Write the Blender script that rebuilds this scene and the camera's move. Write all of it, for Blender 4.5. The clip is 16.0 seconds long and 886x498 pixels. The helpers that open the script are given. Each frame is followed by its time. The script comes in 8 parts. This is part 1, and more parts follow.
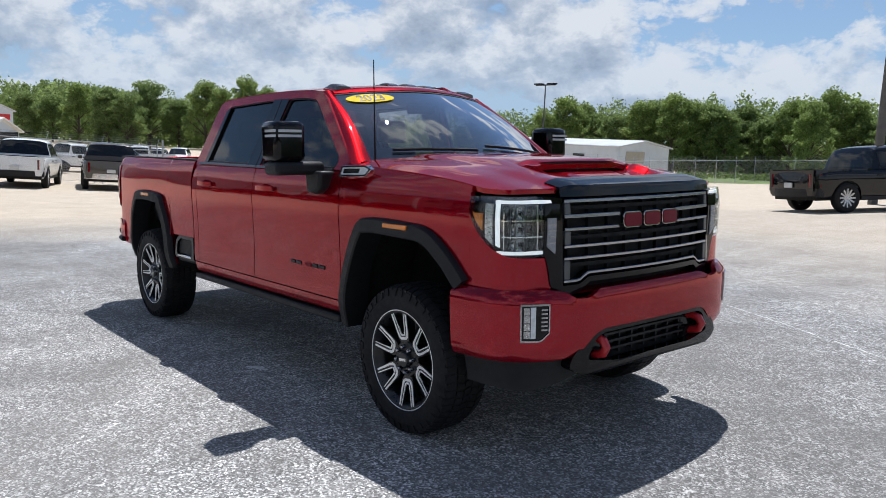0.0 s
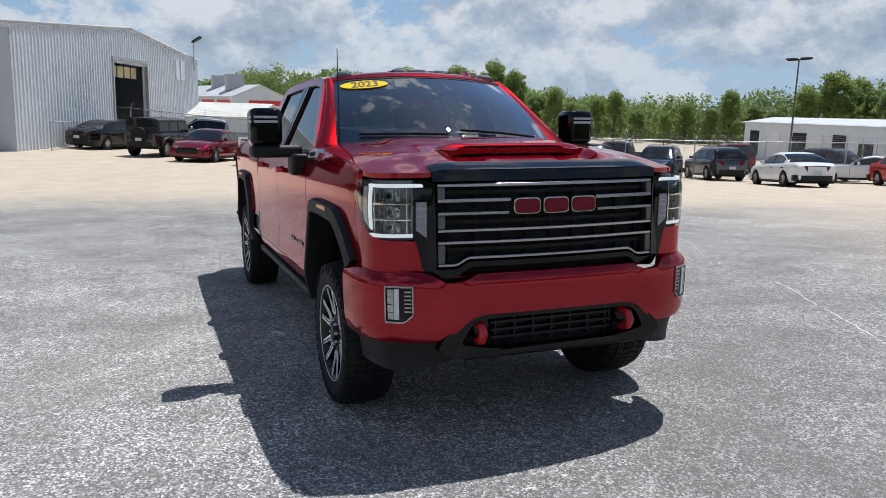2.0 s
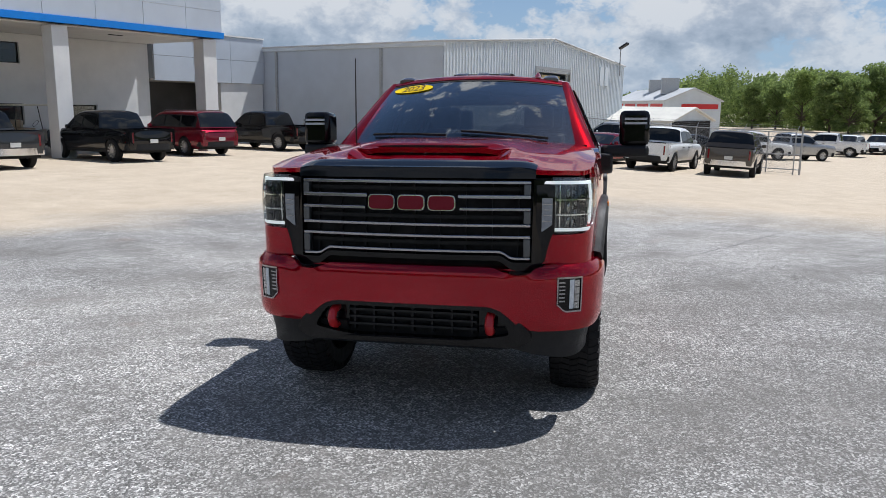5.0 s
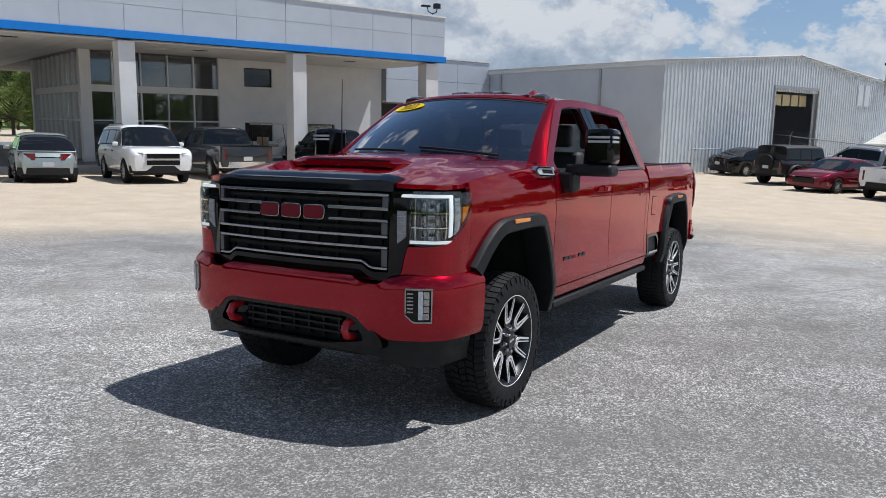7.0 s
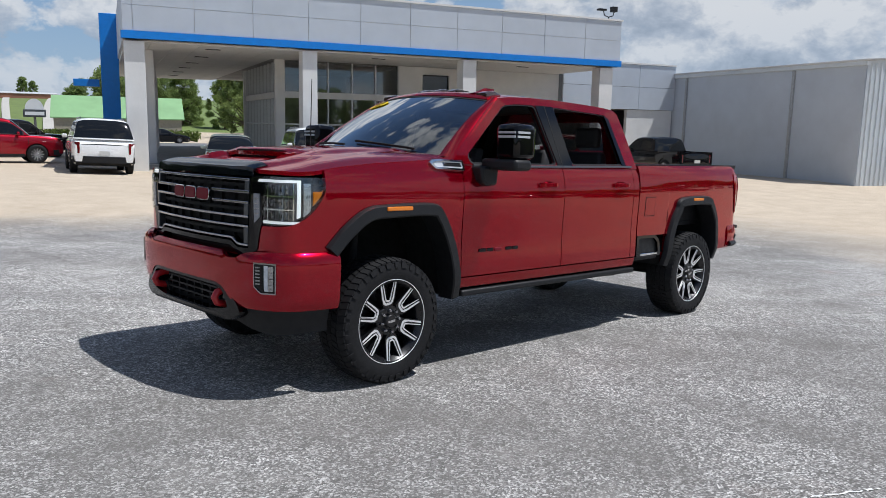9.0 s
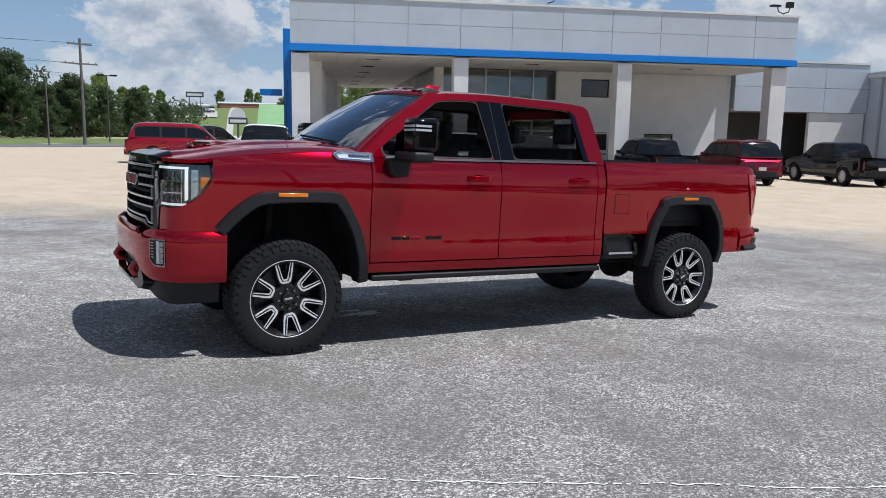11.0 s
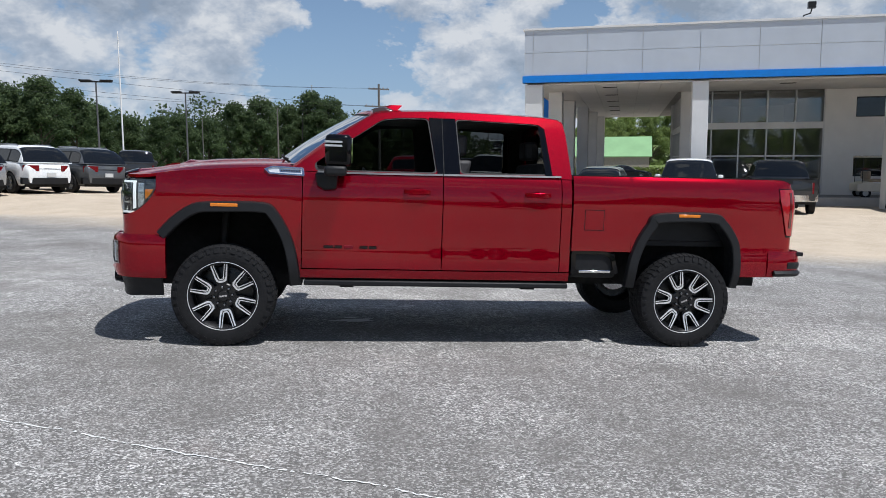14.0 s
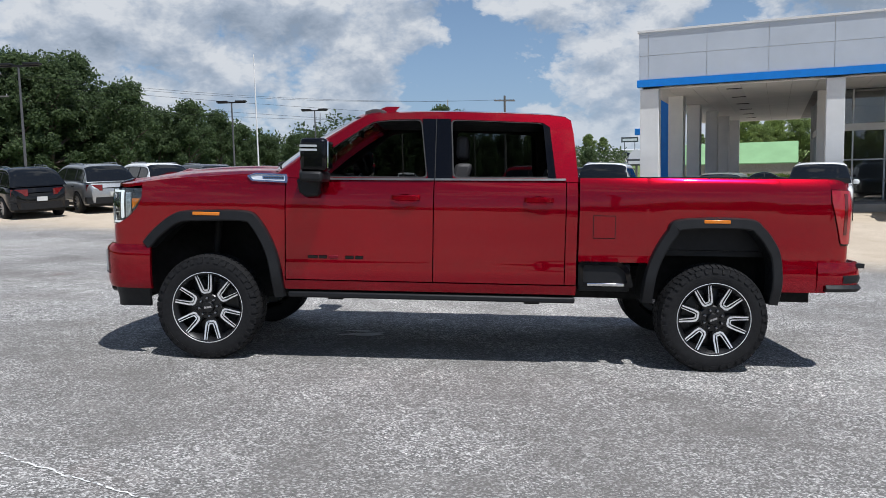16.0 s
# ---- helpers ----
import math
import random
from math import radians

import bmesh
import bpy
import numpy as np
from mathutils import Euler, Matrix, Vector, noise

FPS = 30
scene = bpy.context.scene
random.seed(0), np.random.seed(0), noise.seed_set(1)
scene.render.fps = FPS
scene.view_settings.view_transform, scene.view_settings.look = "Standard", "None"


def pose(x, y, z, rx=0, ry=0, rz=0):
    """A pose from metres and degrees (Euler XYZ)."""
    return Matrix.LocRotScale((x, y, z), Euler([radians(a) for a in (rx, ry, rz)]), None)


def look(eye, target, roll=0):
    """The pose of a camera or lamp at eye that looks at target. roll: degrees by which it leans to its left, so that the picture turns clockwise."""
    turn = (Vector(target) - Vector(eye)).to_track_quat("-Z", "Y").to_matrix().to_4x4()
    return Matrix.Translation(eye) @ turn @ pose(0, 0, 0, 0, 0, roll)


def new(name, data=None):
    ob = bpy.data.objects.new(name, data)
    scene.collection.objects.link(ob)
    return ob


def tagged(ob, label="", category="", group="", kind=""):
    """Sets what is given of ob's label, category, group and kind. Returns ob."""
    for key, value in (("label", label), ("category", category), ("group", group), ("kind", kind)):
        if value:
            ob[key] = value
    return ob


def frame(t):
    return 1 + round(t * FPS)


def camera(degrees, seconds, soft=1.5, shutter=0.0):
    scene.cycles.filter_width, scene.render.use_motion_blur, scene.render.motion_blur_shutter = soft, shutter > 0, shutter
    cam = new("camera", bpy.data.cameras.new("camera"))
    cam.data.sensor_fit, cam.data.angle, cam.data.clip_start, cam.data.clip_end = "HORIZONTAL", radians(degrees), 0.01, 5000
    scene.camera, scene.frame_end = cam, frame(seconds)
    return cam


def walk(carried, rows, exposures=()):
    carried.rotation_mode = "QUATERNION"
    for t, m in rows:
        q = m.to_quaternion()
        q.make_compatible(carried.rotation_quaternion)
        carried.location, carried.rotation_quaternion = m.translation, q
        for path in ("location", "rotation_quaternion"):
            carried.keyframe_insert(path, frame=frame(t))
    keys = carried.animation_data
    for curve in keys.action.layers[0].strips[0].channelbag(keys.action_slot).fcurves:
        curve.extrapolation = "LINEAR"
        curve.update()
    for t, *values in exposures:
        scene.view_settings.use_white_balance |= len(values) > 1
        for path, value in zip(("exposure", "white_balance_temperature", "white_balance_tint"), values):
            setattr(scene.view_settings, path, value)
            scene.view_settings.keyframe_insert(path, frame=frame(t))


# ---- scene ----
cam = camera(59.8, 16.0, soft=0.85)
PATH = [
    (0, (5.373, -3.549, 1.74), (3.856, -2.278, 1.451), 2.2),
    (0.5, (5.634, -3.246, 1.757), (4.052, -2.063, 1.442), 2.3),
    (1, (5.989, -2.888, 1.758), (4.318, -1.84, 1.426), 2.0),
    (1.5, (6.275, -2.53, 1.79), (4.522, -1.637, 1.437), 1.95),
    (2, (6.403, -2.006, 1.816), (4.569, -1.291, 1.461), 1.6),
    (2.5, (6.588, -1.545, 1.829), (4.694, -1.007, 1.477), 1.6),
    (3, (6.651, -1.042, 1.813), (4.713, -0.696, 1.46), 1.4),
    (3.5, (6.799, -0.538, 1.823), (4.837, -0.387, 1.466), 1.1),
    (4, (6.891, -0.046, 1.835), (4.926, -0.098, 1.467), 0.6),
    (6.3, (6.609, 2.308, 1.883), (4.803, 1.515, 1.55), 1.1),
    (6.5, (6.511, 2.5, 1.841), (4.732, 1.646, 1.515), 1.0),
    (7, (6.281, 2.965, 1.86), (4.577, 1.97, 1.537), 0.93),
    (7.5, (6.071, 3.48, 1.864), (4.45, 2.354, 1.542), 0.72),
    (8, (5.782, 3.895, 1.838), (4.243, 2.66, 1.514), 0.79),
    (8.5, (5.542, 4.399, 1.832), (4.085, 3.067, 1.511), 0.94),
    (9, (5.263, 4.811, 1.819), (3.886, 3.395, 1.502), 1.19),
    (9.5, (4.914, 5.197, 1.827), (3.625, 3.7, 1.516), 1.27),
    (9.7, (4.771, 5.38, 1.816), (3.518, 3.853, 1.505), 1.4),
    (12, (2.901, 6.917, 1.751), (2.163, 5.081, 1.463), 0.1),
    (12.5, (2.466, 7.193, 1.737), (1.846, 5.312, 1.467), -0.2),
    (13, (1.988, 7.3, 1.721), (1.484, 5.381, 1.466), -0.3),
    (13.5, (1.49, 7.461, 1.696), (1.112, 5.513, 1.453), -0.2),
    (14, (0.996, 7.479, 1.64), (0.741, 5.509, 1.408), -0.2),
    (14.5, (0.505, 7.49, 1.618), (0.365, 5.508, 1.393), -0.2),
    (15, (0.141, 7.479, 1.623), (0.097, 5.491, 1.406), -0.5),
    (15.5, (-0.067, 7.317, 1.578), (-0.034, 5.328, 1.37), -1.0),
    (16, (-0.226, 7.04, 1.552), (-0.125, 5.052, 1.356), -1.3),
]
walk(cam, [(t, look(eye, target, roll)) for t, eye, target, roll in PATH], exposures=[(0.0, 0.08, 5860, 10), (1.5, 0.0, 5960, 10), (4.0, -0.04, 5980, 10), (7.0, -0.10, 5980, 10), (16.0, -0.08, 5980, 10)])

# ---- world, sun, exposure ----
SUN_WAY = Vector((-0.33, 0.36, 1.0)).normalized()
SUN_EL = math.asin(SUN_WAY.z)
SUN_AZ = math.atan2(SUN_WAY.x, SUN_WAY.y)
world = bpy.data.worlds.new("sky")
scene.world = world
world.use_nodes = True


def node(tree, kind, **values):
    n = tree.nodes.new(kind)
    for key, value in values.items():
        if key == "op":
            n.operation = value
        elif key == "blend":
            n.blend_type = value
        elif key == "kind":
            n.data_type = value
        else:
            n.inputs[key].default_value = value
    return n


def math_node(tree, op, a, b=None, clamp=False):
    n = tree.nodes.new("ShaderNodeMath")
    n.operation, n.use_clamp = op, clamp
    for i, v in enumerate((a, b)):
        if v is None:
            continue
        if isinstance(v, (int, float)):
            n.inputs[i].default_value = v
        else:
            tree.links.new(v, n.inputs[i])
    return n.outputs[0]


def ramp(tree, fac, stops):
    n = tree.nodes.new("ShaderNodeValToRGB")
    els = n.color_ramp.elements
    while len(els) < len(stops):
        els.new(0.5)
    for e, (p, c) in zip(els, stops):
        e.position = p
        e.color = (c, c, c, 1) if isinstance(c, (int, float)) else (*c, 1)
    tree.links.new(fac, n.inputs[0])
    return n.outputs[0]


def mix(tree, fac, a, b, blend="MIX"):
    n = tree.nodes.new("ShaderNodeMix")
    n.data_type, n.blend_type = "RGBA", blend
    for i, v in ((0, fac), (6, a), (7, b)):
        if isinstance(v, (int, float)):
            n.inputs[i].default_value = v
        elif isinstance(v, tuple):
            n.inputs[i].default_value = (*v, 1)
        else:
            tree.links.new(v, n.inputs[i])
    return n.outputs[2]


def noise_tex(tree, vec, scale, detail=2.0, rough=0.5, dist=0.0):
    n = node(tree, "ShaderNodeTexNoise", Scale=scale, Detail=detail, Roughness=rough, Distortion=dist)
    if vec is not None:
        tree.links.new(vec, n.inputs["Vector"])
    return n.outputs[0]


def build_sky():
    t = world.node_tree
    t.nodes.clear()
    sky = t.nodes.new("ShaderNodeTexSky")
    sky.sky_type, sky.sun_disc = "NISHITA", False
    sky.sun_elevation, sky.sun_rotation = SUN_EL, SUN_AZ
    sky.dust_density, sky.air_density, sky.ozone_density = 0.2, 1.0, 2.5
    way = t.nodes.new("ShaderNodeTexCoord").outputs["Generated"]
    sep = t.nodes.new("ShaderNodeSeparateXYZ")
    t.links.new(way, sep.inputs[0])
    comb = t.nodes.new("ShaderNodeCombineXYZ")
    t.links.new(sep.outputs[0], comb.inputs[0])
    t.links.new(sep.outputs[1], comb.inputs[1])
    t.links.new(math_node(t, "MULTIPLY", sep.outputs[2], 1.55), comb.inputs[2])

    def density(lift):
        """How thick the cumulus stands, looked up a little above the given way."""
        up = t.nodes.new("ShaderNodeVectorMath")
        up.operation = "ADD"
        up.inputs[1].default_value = (1.7, 0.4, 0.9 + lift)
        t.links.new(comb.outputs[0], up.inputs[0])
        vec = up.outputs[0]
        big = noise_tex(t, vec, 2.6, 2.0, 0.5)
        mid = noise_tex(t, vec, 8.0, 8.0, 0.56)
        puff = node(t, "ShaderNodeTexVoronoi", Scale=17.0, Detail=3.0, Roughness=0.6, Lacunarity=2.3)
        puff.feature = "SMOOTH_F1"
        puff.inputs["Smoothness"].default_value = 0.35
        puff.normalize = True
        warp = t.nodes.new("ShaderNodeMixRGB")
        warp.inputs[0].default_value = 0.06
        warp_n = node(t, "ShaderNodeTexNoise", Scale=18.0, Detail=3.0)
        t.links.new(vec, warp_n.inputs["Vector"])
        t.links.new(vec, warp.inputs[1])
        t.links.new(warp_n.outputs["Color"], warp.inputs[2])
        t.links.new(warp.outputs[0], puff.inputs["Vector"])
        d = math_node(t, "ADD", math_node(t, "MULTIPLY", mid, 0.52), math_node(t, "MULTIPLY", big, 0.50))
        return math_node(t, "SUBTRACT", d, math_node(t, "MULTIPLY", puff.outputs["Distance"], 0.26))

    low = ramp(t, sep.outputs[2], [(0.0, 0.115), (0.10, 0.105), (0.20, 0.075), (0.34, 0.045), (0.60, 0.0)])
    here, above = density(0.0), density(0.042)
    dens = math_node(t, "ADD", here, low)
    cover = ramp(t, dens, [(0.470, 0.0), (0.500, 0.75), (0.540, 1.0)])
    slope = math_node(t, "MULTIPLY", math_node(t, "SUBTRACT", here, above), 6.5)
    lit = math_node(t, "ADD", math_node(t, "ADD", slope, 0.66), math_node(t, "MULTIPLY", math_node(t, "SUBTRACT", dens, 0.56), -2.4), True)
    cloud = ramp(t, lit, [(0.0, (0.40, 0.47, 0.56)), (0.50, (0.62, 0.68, 0.76)), (0.95, (1.0, 1.0, 0.99))])
    back_sky = t.nodes.new("ShaderNodeBackground")
    back_sky.inputs[1].default_value = 0.080
    t.links.new(sky.outputs[0], back_sky.inputs[0])
    back_cloud = t.nodes.new("ShaderNodeBackground")
    back_cloud.inputs[1].default_value = 0.72
    t.links.new(cloud, back_cloud.inputs[0])
    haze = ramp(t, sep.outputs[2], [(0.0, 0.80), (0.07, 0.55), (0.20, 0.30), (0.45, 0.0)])
    back_haze = t.nodes.new("ShaderNodeBackground")
    back_haze.inputs[0].default_value = (0.46, 0.65, 0.93, 1)
    back_haze.inputs[1].default_value = 0.70
    thin = t.nodes.new("ShaderNodeMixShader")
    t.links.new(haze, thin.inputs[0])
    t.links.new(back_sky.outputs[0], thin.inputs[1])
    t.links.new(back_haze.outputs[0], thin.inputs[2])
    fade = ramp(t, sep.outputs[2], [(0.0, 0.55), (0.08, 0.85), (0.14, 1.0)])
    mixer = t.nodes.new("ShaderNodeMixShader")
    t.links.new(math_node(t, "MULTIPLY", cover, fade), mixer.inputs[0])
    t.links.new(thin.outputs[0], mixer.inputs[1])
    t.links.new(back_cloud.outputs[0], mixer.inputs[2])
    out = t.nodes.new("ShaderNodeOutputWorld")
    t.links.new(mixer.outputs[0], out.inputs[0])


build_sky()
sun = bpy.data.lights.new("sun", "SUN")
sun.energy, sun.angle, sun.color = 5.0, radians(0.53), (1.0, 0.955, 0.89)
new("sun", sun).matrix_world = look(SUN_WAY * 60, (0, 0, 0))
scene.view_settings.exposure = 0.0

# ---- tools for building ----
def ground_z(x, y):
    """The height of the lot: it falls gently towards the buildings and the woods."""
    g = 0.038 * x + 0.0175 * y
    e, v = 0.936 * x - 0.352 * y, 0.352 * x + 0.936 * y
    start = 12.0 - 4.0 * min(1.0, max(0.0, (e + 20.0) / 20.0))
    k = min(1.0, max(0.0, (-v - start) / 9.0))
    rise = (0.34 + 0.018 * min(6.0, max(0.0, e + 1.0))) * k * k * (3 - 2 * k)
    return 0.8 * math.tanh(g / 0.8) + rise - 1.2 * math.tanh(0.0017 * max(0.0, -x) * max(0.0, y) / 1.2)


LOT = pose(0, 0, 0, 0, 0, -20.6)      # axes of the dealership buildings


def lot(e, v, z=0.0):
    return LOT @ Vector((e, v, z))


class Shape:
    """Vertices and faces gathered for one mesh."""

    def __init__(self):
        self.v, self.f = [], []

    def add(self, verts, faces):
        n = len(self.v)
        self.v += [tuple(p) for p in verts]
        self.f += [tuple(i + n for i in f) for f in faces]
        return self

    def box(self, x0, x1, y0, y1, z0, z1):
        v = [(x, y, z) for z in (z0, z1) for y in (y0, y1) for x in (x0, x1)]
        return self.add(v, [(0, 2, 3, 1), (4, 5, 7, 6), (0, 1, 5, 4), (2, 6, 7, 3), (0, 4, 6, 2), (1, 3, 7, 5)])

    def grid(self, f, nu, nv, flip=False):
        v = [f(i / nu, j / nv) for i in range(nu + 1) for j in range(nv + 1)]
        q = []
        for i in range(nu):
            for j in range(nv):
                a = i * (nv + 1) + j
                w = (a, a + nv + 1, a + nv + 2, a + 1)
                q.append(w[::-1] if flip else w)
        return self.add(v, q)

    def slab(self, f, g, nu, nv):
        """A closed skin between the outer sheet f and the inner sheet g."""
        m = nv + 1
        n0 = len(self.v)
        self.grid(f, nu, nv)
        self.grid(g, nu, nv, True)
        k = (nu + 1) * m
        edge = [(i, 0) for i in range(nu)] + [(nu, j) for j in range(nv)] + [(i, nv) for i in range(nu, 0, -1)] + [(0, j) for j in range(nv, 0, -1)]
        ids = [n0 + i * m + j for i, j in edge]
        for a, b in zip(ids, ids[1:] + ids[:1]):
            self.f.append((b, a, a + k, b + k))
        return self

    def prism(self, poly, place, depth):
        """A flat outline given as (a, b), put in space by place(a, b, d) and given thickness from d=0 to d=depth."""
        n = len(poly)
        v = [place(a, b, 0.0) for a, b in poly] + [place(a, b, depth) for a, b in poly]
        return self.add(v, [tuple(range(n)), tuple(range(2 * n - 1, n - 1, -1))] + [(i, i + n, (i + 1) % n + n, (i + 1) % n) for i in range(n)])

    def lathe(self, prof, n, place=lambda r, a, h: (r * math.cos(a), r * math.sin(a), h), close=False):
        m = len(prof)
        v = [place(r, 2 * math.pi * i / n, h) for i in range(n) for r, h in prof]
        q = []
        for i in range(n):
            for j in range(m - (0 if close else 1)):
                a, b = i * m + j, ((i + 1) % n) * m + j
                jn = (j + 1) % m
                q.append((a, b, ((i + 1) % n) * m + jn, i * m + jn))
        return self.add(v, q)

    def tube(self, pts, r, n=8, taper=1.0):
        pts = [Vector(p) for p in pts]
        rings = []
        for i, p in enumerate(pts):
            d = (pts[min(i + 1, len(pts) - 1)] - pts[max(i - 1, 0)]).normalized()
            a = d.orthogonal().normalized() if i == 0 else (rings[-1][1] - d * rings[-1][1].dot(d)).normalized()
            rr = r * (1 + (taper - 1) * i / max(1, len(pts) - 1))
            rings.append((p, a, d.cross(a), rr))
        v = [p + (a * math.cos(2 * math.pi * k / n) + b * math.sin(2 * math.pi * k / n)) * rr for p, a, b, rr in rings for k in range(n)]
        q = [(i * n + k, i * n + (k + 1) % n, (i + 1) * n + (k + 1) % n, (i + 1) * n + k) for i in range(len(pts) - 1) for k in range(n)]
        q += [tuple(range(n))[::-1], tuple(range((len(pts) - 1) * n, len(pts) * n))]
        return self.add(v, q)

    def mirrored(self):
        s = Shape()
        s.v = [(x, -y, z) for x, y, z in self.v]
        s.f = [f[::-1] for f in self.f]
        return s

    def mesh(self, name, material=None, smooth=40):
        me = bpy.data.meshes.new(name)
        me.from_pydata([tuple(p) for p in self.v], [], self.f)
        if smooth:
            me.polygons.foreach_set("use_smooth", [True] * len(me.polygons))
            me.set_sharp_from_angle(angle=radians(smooth))
        if material:
            me.materials.append(material)
        me.update()
        return me


def part(name, shape, material, parent=None, label="", m=None, bevel=0.0, smooth=40):
    """Links a shape, or a ready mesh, as one object under its thing."""
    me = shape.mesh(name, material, smooth) if isinstance(shape, Shape) else shape
    ob = new(name, me)
    ob.parent = parent
    if m is not None:
        ob.matrix_basis = m
    if label:
        tagged(ob, label)
    if bevel:
        b = ob.modifiers.new("bevel", "BEVEL")
        b.width, b.segments, b.limit_method, b.angle_limit = bevel, 2, "ANGLE", radians(40)
    return ob


def thing(name, m, label, category, group="", kind=""):
    ob = new(name)
    ob.empty_display_size = 0.2
    ob.matrix_basis = m
    return tagged(ob, label, category, group, kind)


def lerp(a, b, t):
    return a + (b - a) * t


def curve(x, knots):
    """Piecewise smooth value at x through (x, value) knots."""
    if x <= knots[0][0]:
        return knots[0][1]
    for (x0, a), (x1, b) in zip(knots, knots[1:]):
        if x <= x1:
            return a + (b - a) * (x - x0) / (x1 - x0)
    return knots[-1][1]

# ---- materials ----
def material(name, base, rough=0.5, metal=0.0, vary=0.12, scale=6.0, bump=0.0, bump_scale=60.0, fine=0.0, coat=0.0, spec=0.5, object_space=True):
    """A surface with its base colour, broad variation, fine grain and relief."""
    m = bpy.data.materials.new(name)
    m.use_nodes = True
    t = m.node_tree
    p = t.nodes["Principled BSDF"]
    vec = t.nodes.new("ShaderNodeTexCoord").outputs["Object"]
    col = base
    if vary:
        n = noise_tex(t, vec, scale, 4.0, 0.6)
        col = mix(t, ramp(t, n, [(0.3, 0.0), (0.7, 1.0)]), tuple(c * (1 - vary) for c in base), tuple(min(1, c * (1 + vary)) for c in base))
    if fine:
        g = noise_tex(t, vec, scale * 30, 2.0, 0.6)
        col = mix(t, fine, col, mix(t, ramp(t, g, [(0.35, 0.0), (0.65, 1.0)]), tuple(c * 0.6 for c in base), tuple(min(1, c * 1.4) for c in base)))
    if isinstance(col, tuple):
        p.inputs["Base Color"].default_value = (*col, 1)
    else:
        t.links.new(col, p.inputs["Base Color"])
    p.inputs["Roughness"].default_value = rough
    p.inputs["Metallic"].default_value = metal
    p.inputs["Coat Weight"].default_value = coat
    p.inputs["Coat Roughness"].default_value = 0.03
    p.inputs["Specular IOR Level"].default_value = spec
    if vary:
        r = ramp(t, noise_tex(t, vec, scale * 2.3, 5.0, 0.65), [(0.3, max(0.0, rough * 0.8)), (0.75, min(1.0, rough * 1.2))])
        t.links.new(r, p.inputs["Roughness"])
    if bump:
        b = t.nodes.new("ShaderNodeBump")
        b.inputs["Strength"].default_value = bump
        b.inputs["Distance"].default_value = 0.01
        t.links.new(noise_tex(t, vec, bump_scale, 3.0, 0.6), b.inputs["Height"])
        t.links.new(b.outputs[0], p.inputs["Normal"])
    return m


def car_paint(name, base, flake=0.35, rough=0.32, coat_ior=1.45):
    """Metallic paint: a coloured flake layer under a clear coat."""
    m = bpy.data.materials.new(name)
    m.use_nodes = True
    t = m.node_tree
    p = t.nodes["Principled BSDF"]
    vec = t.nodes.new("ShaderNodeTexCoord").outputs["Object"]
    grain = noise_tex(t, vec, 900.0, 1.0, 0.5)
    broad = noise_tex(t, vec, 2.2, 3.0, 0.5)
    c = mix(t, ramp(t, grain, [(0.4, 0.0), (0.65, 1.0)]), tuple(v * 0.82 for v in base), tuple(min(1, v * 1.25) for v in base))
    c = mix(t, ramp(t, broad, [(0.35, 0.0), (0.7, 0.25)]), c, tuple(v * 0.85 for v in base))
    t.links.new(c, p.inputs["Base Color"])
    p.inputs["Metallic"].default_value = flake
    p.inputs["Roughness"].default_value = rough
    p.inputs["Coat Weight"].default_value = 1.0
    p.inputs["Coat Roughness"].default_value = 0.02
    p.inputs["Coat IOR"].default_value = coat_ior
    p.inputs["Specular IOR Level"].default_value = 0.0
    top = max(base)
    p.inputs["Specular Tint"].default_value = tuple(max(0.06, v / top) for v in base) + (1,)
    return m


def glass_dark(name, clear=0.5, rough=0.0, gain=1.8):
    """Tinted pane: partly see-through, with a mirror-like surface."""
    m = bpy.data.materials.new(name)
    m.use_nodes = True
    t = m.node_tree
    t.nodes.clear()
    face = t.nodes.new("ShaderNodeLayerWeight")
    face.inputs[0].default_value = 0.5
    schlick = math_node(t, "ADD", 0.04, math_node(t, "MULTIPLY", 0.96, math_node(t, "POWER", face.outputs["Facing"], 5.0)))
    gloss = t.nodes.new("ShaderNodeBsdfGlossy")
    gloss.inputs["Roughness"].default_value = rough
    clear_n = t.nodes.new("ShaderNodeBsdfTransparent")
    clear_n.inputs[0].default_value = (clear, clear * 1.03, clear * 1.03, 1)
    mx = t.nodes.new("ShaderNodeMixShader")
    out = t.nodes.new("ShaderNodeOutputMaterial")
    t.links.new(math_node(t, "MULTIPLY", schlick, gain, True), mx.inputs[0])
    t.links.new(clear_n.outputs[0], mx.inputs[1])
    t.links.new(gloss.outputs[0], mx.inputs[2])
    t.links.new(mx.outputs[0], out.inputs[0])
    return m


def emitter(name, colour, strength):
    m = bpy.data.materials.new(name)
    m.use_nodes = True
    p = m.node_tree.nodes["Principled BSDF"]
    p.inputs["Base Color"].default_value = (*colour, 1)
    p.inputs["Emission Color"].default_value = (*colour, 1)
    p.inputs["Emission Strength"].default_value = strength
    return m


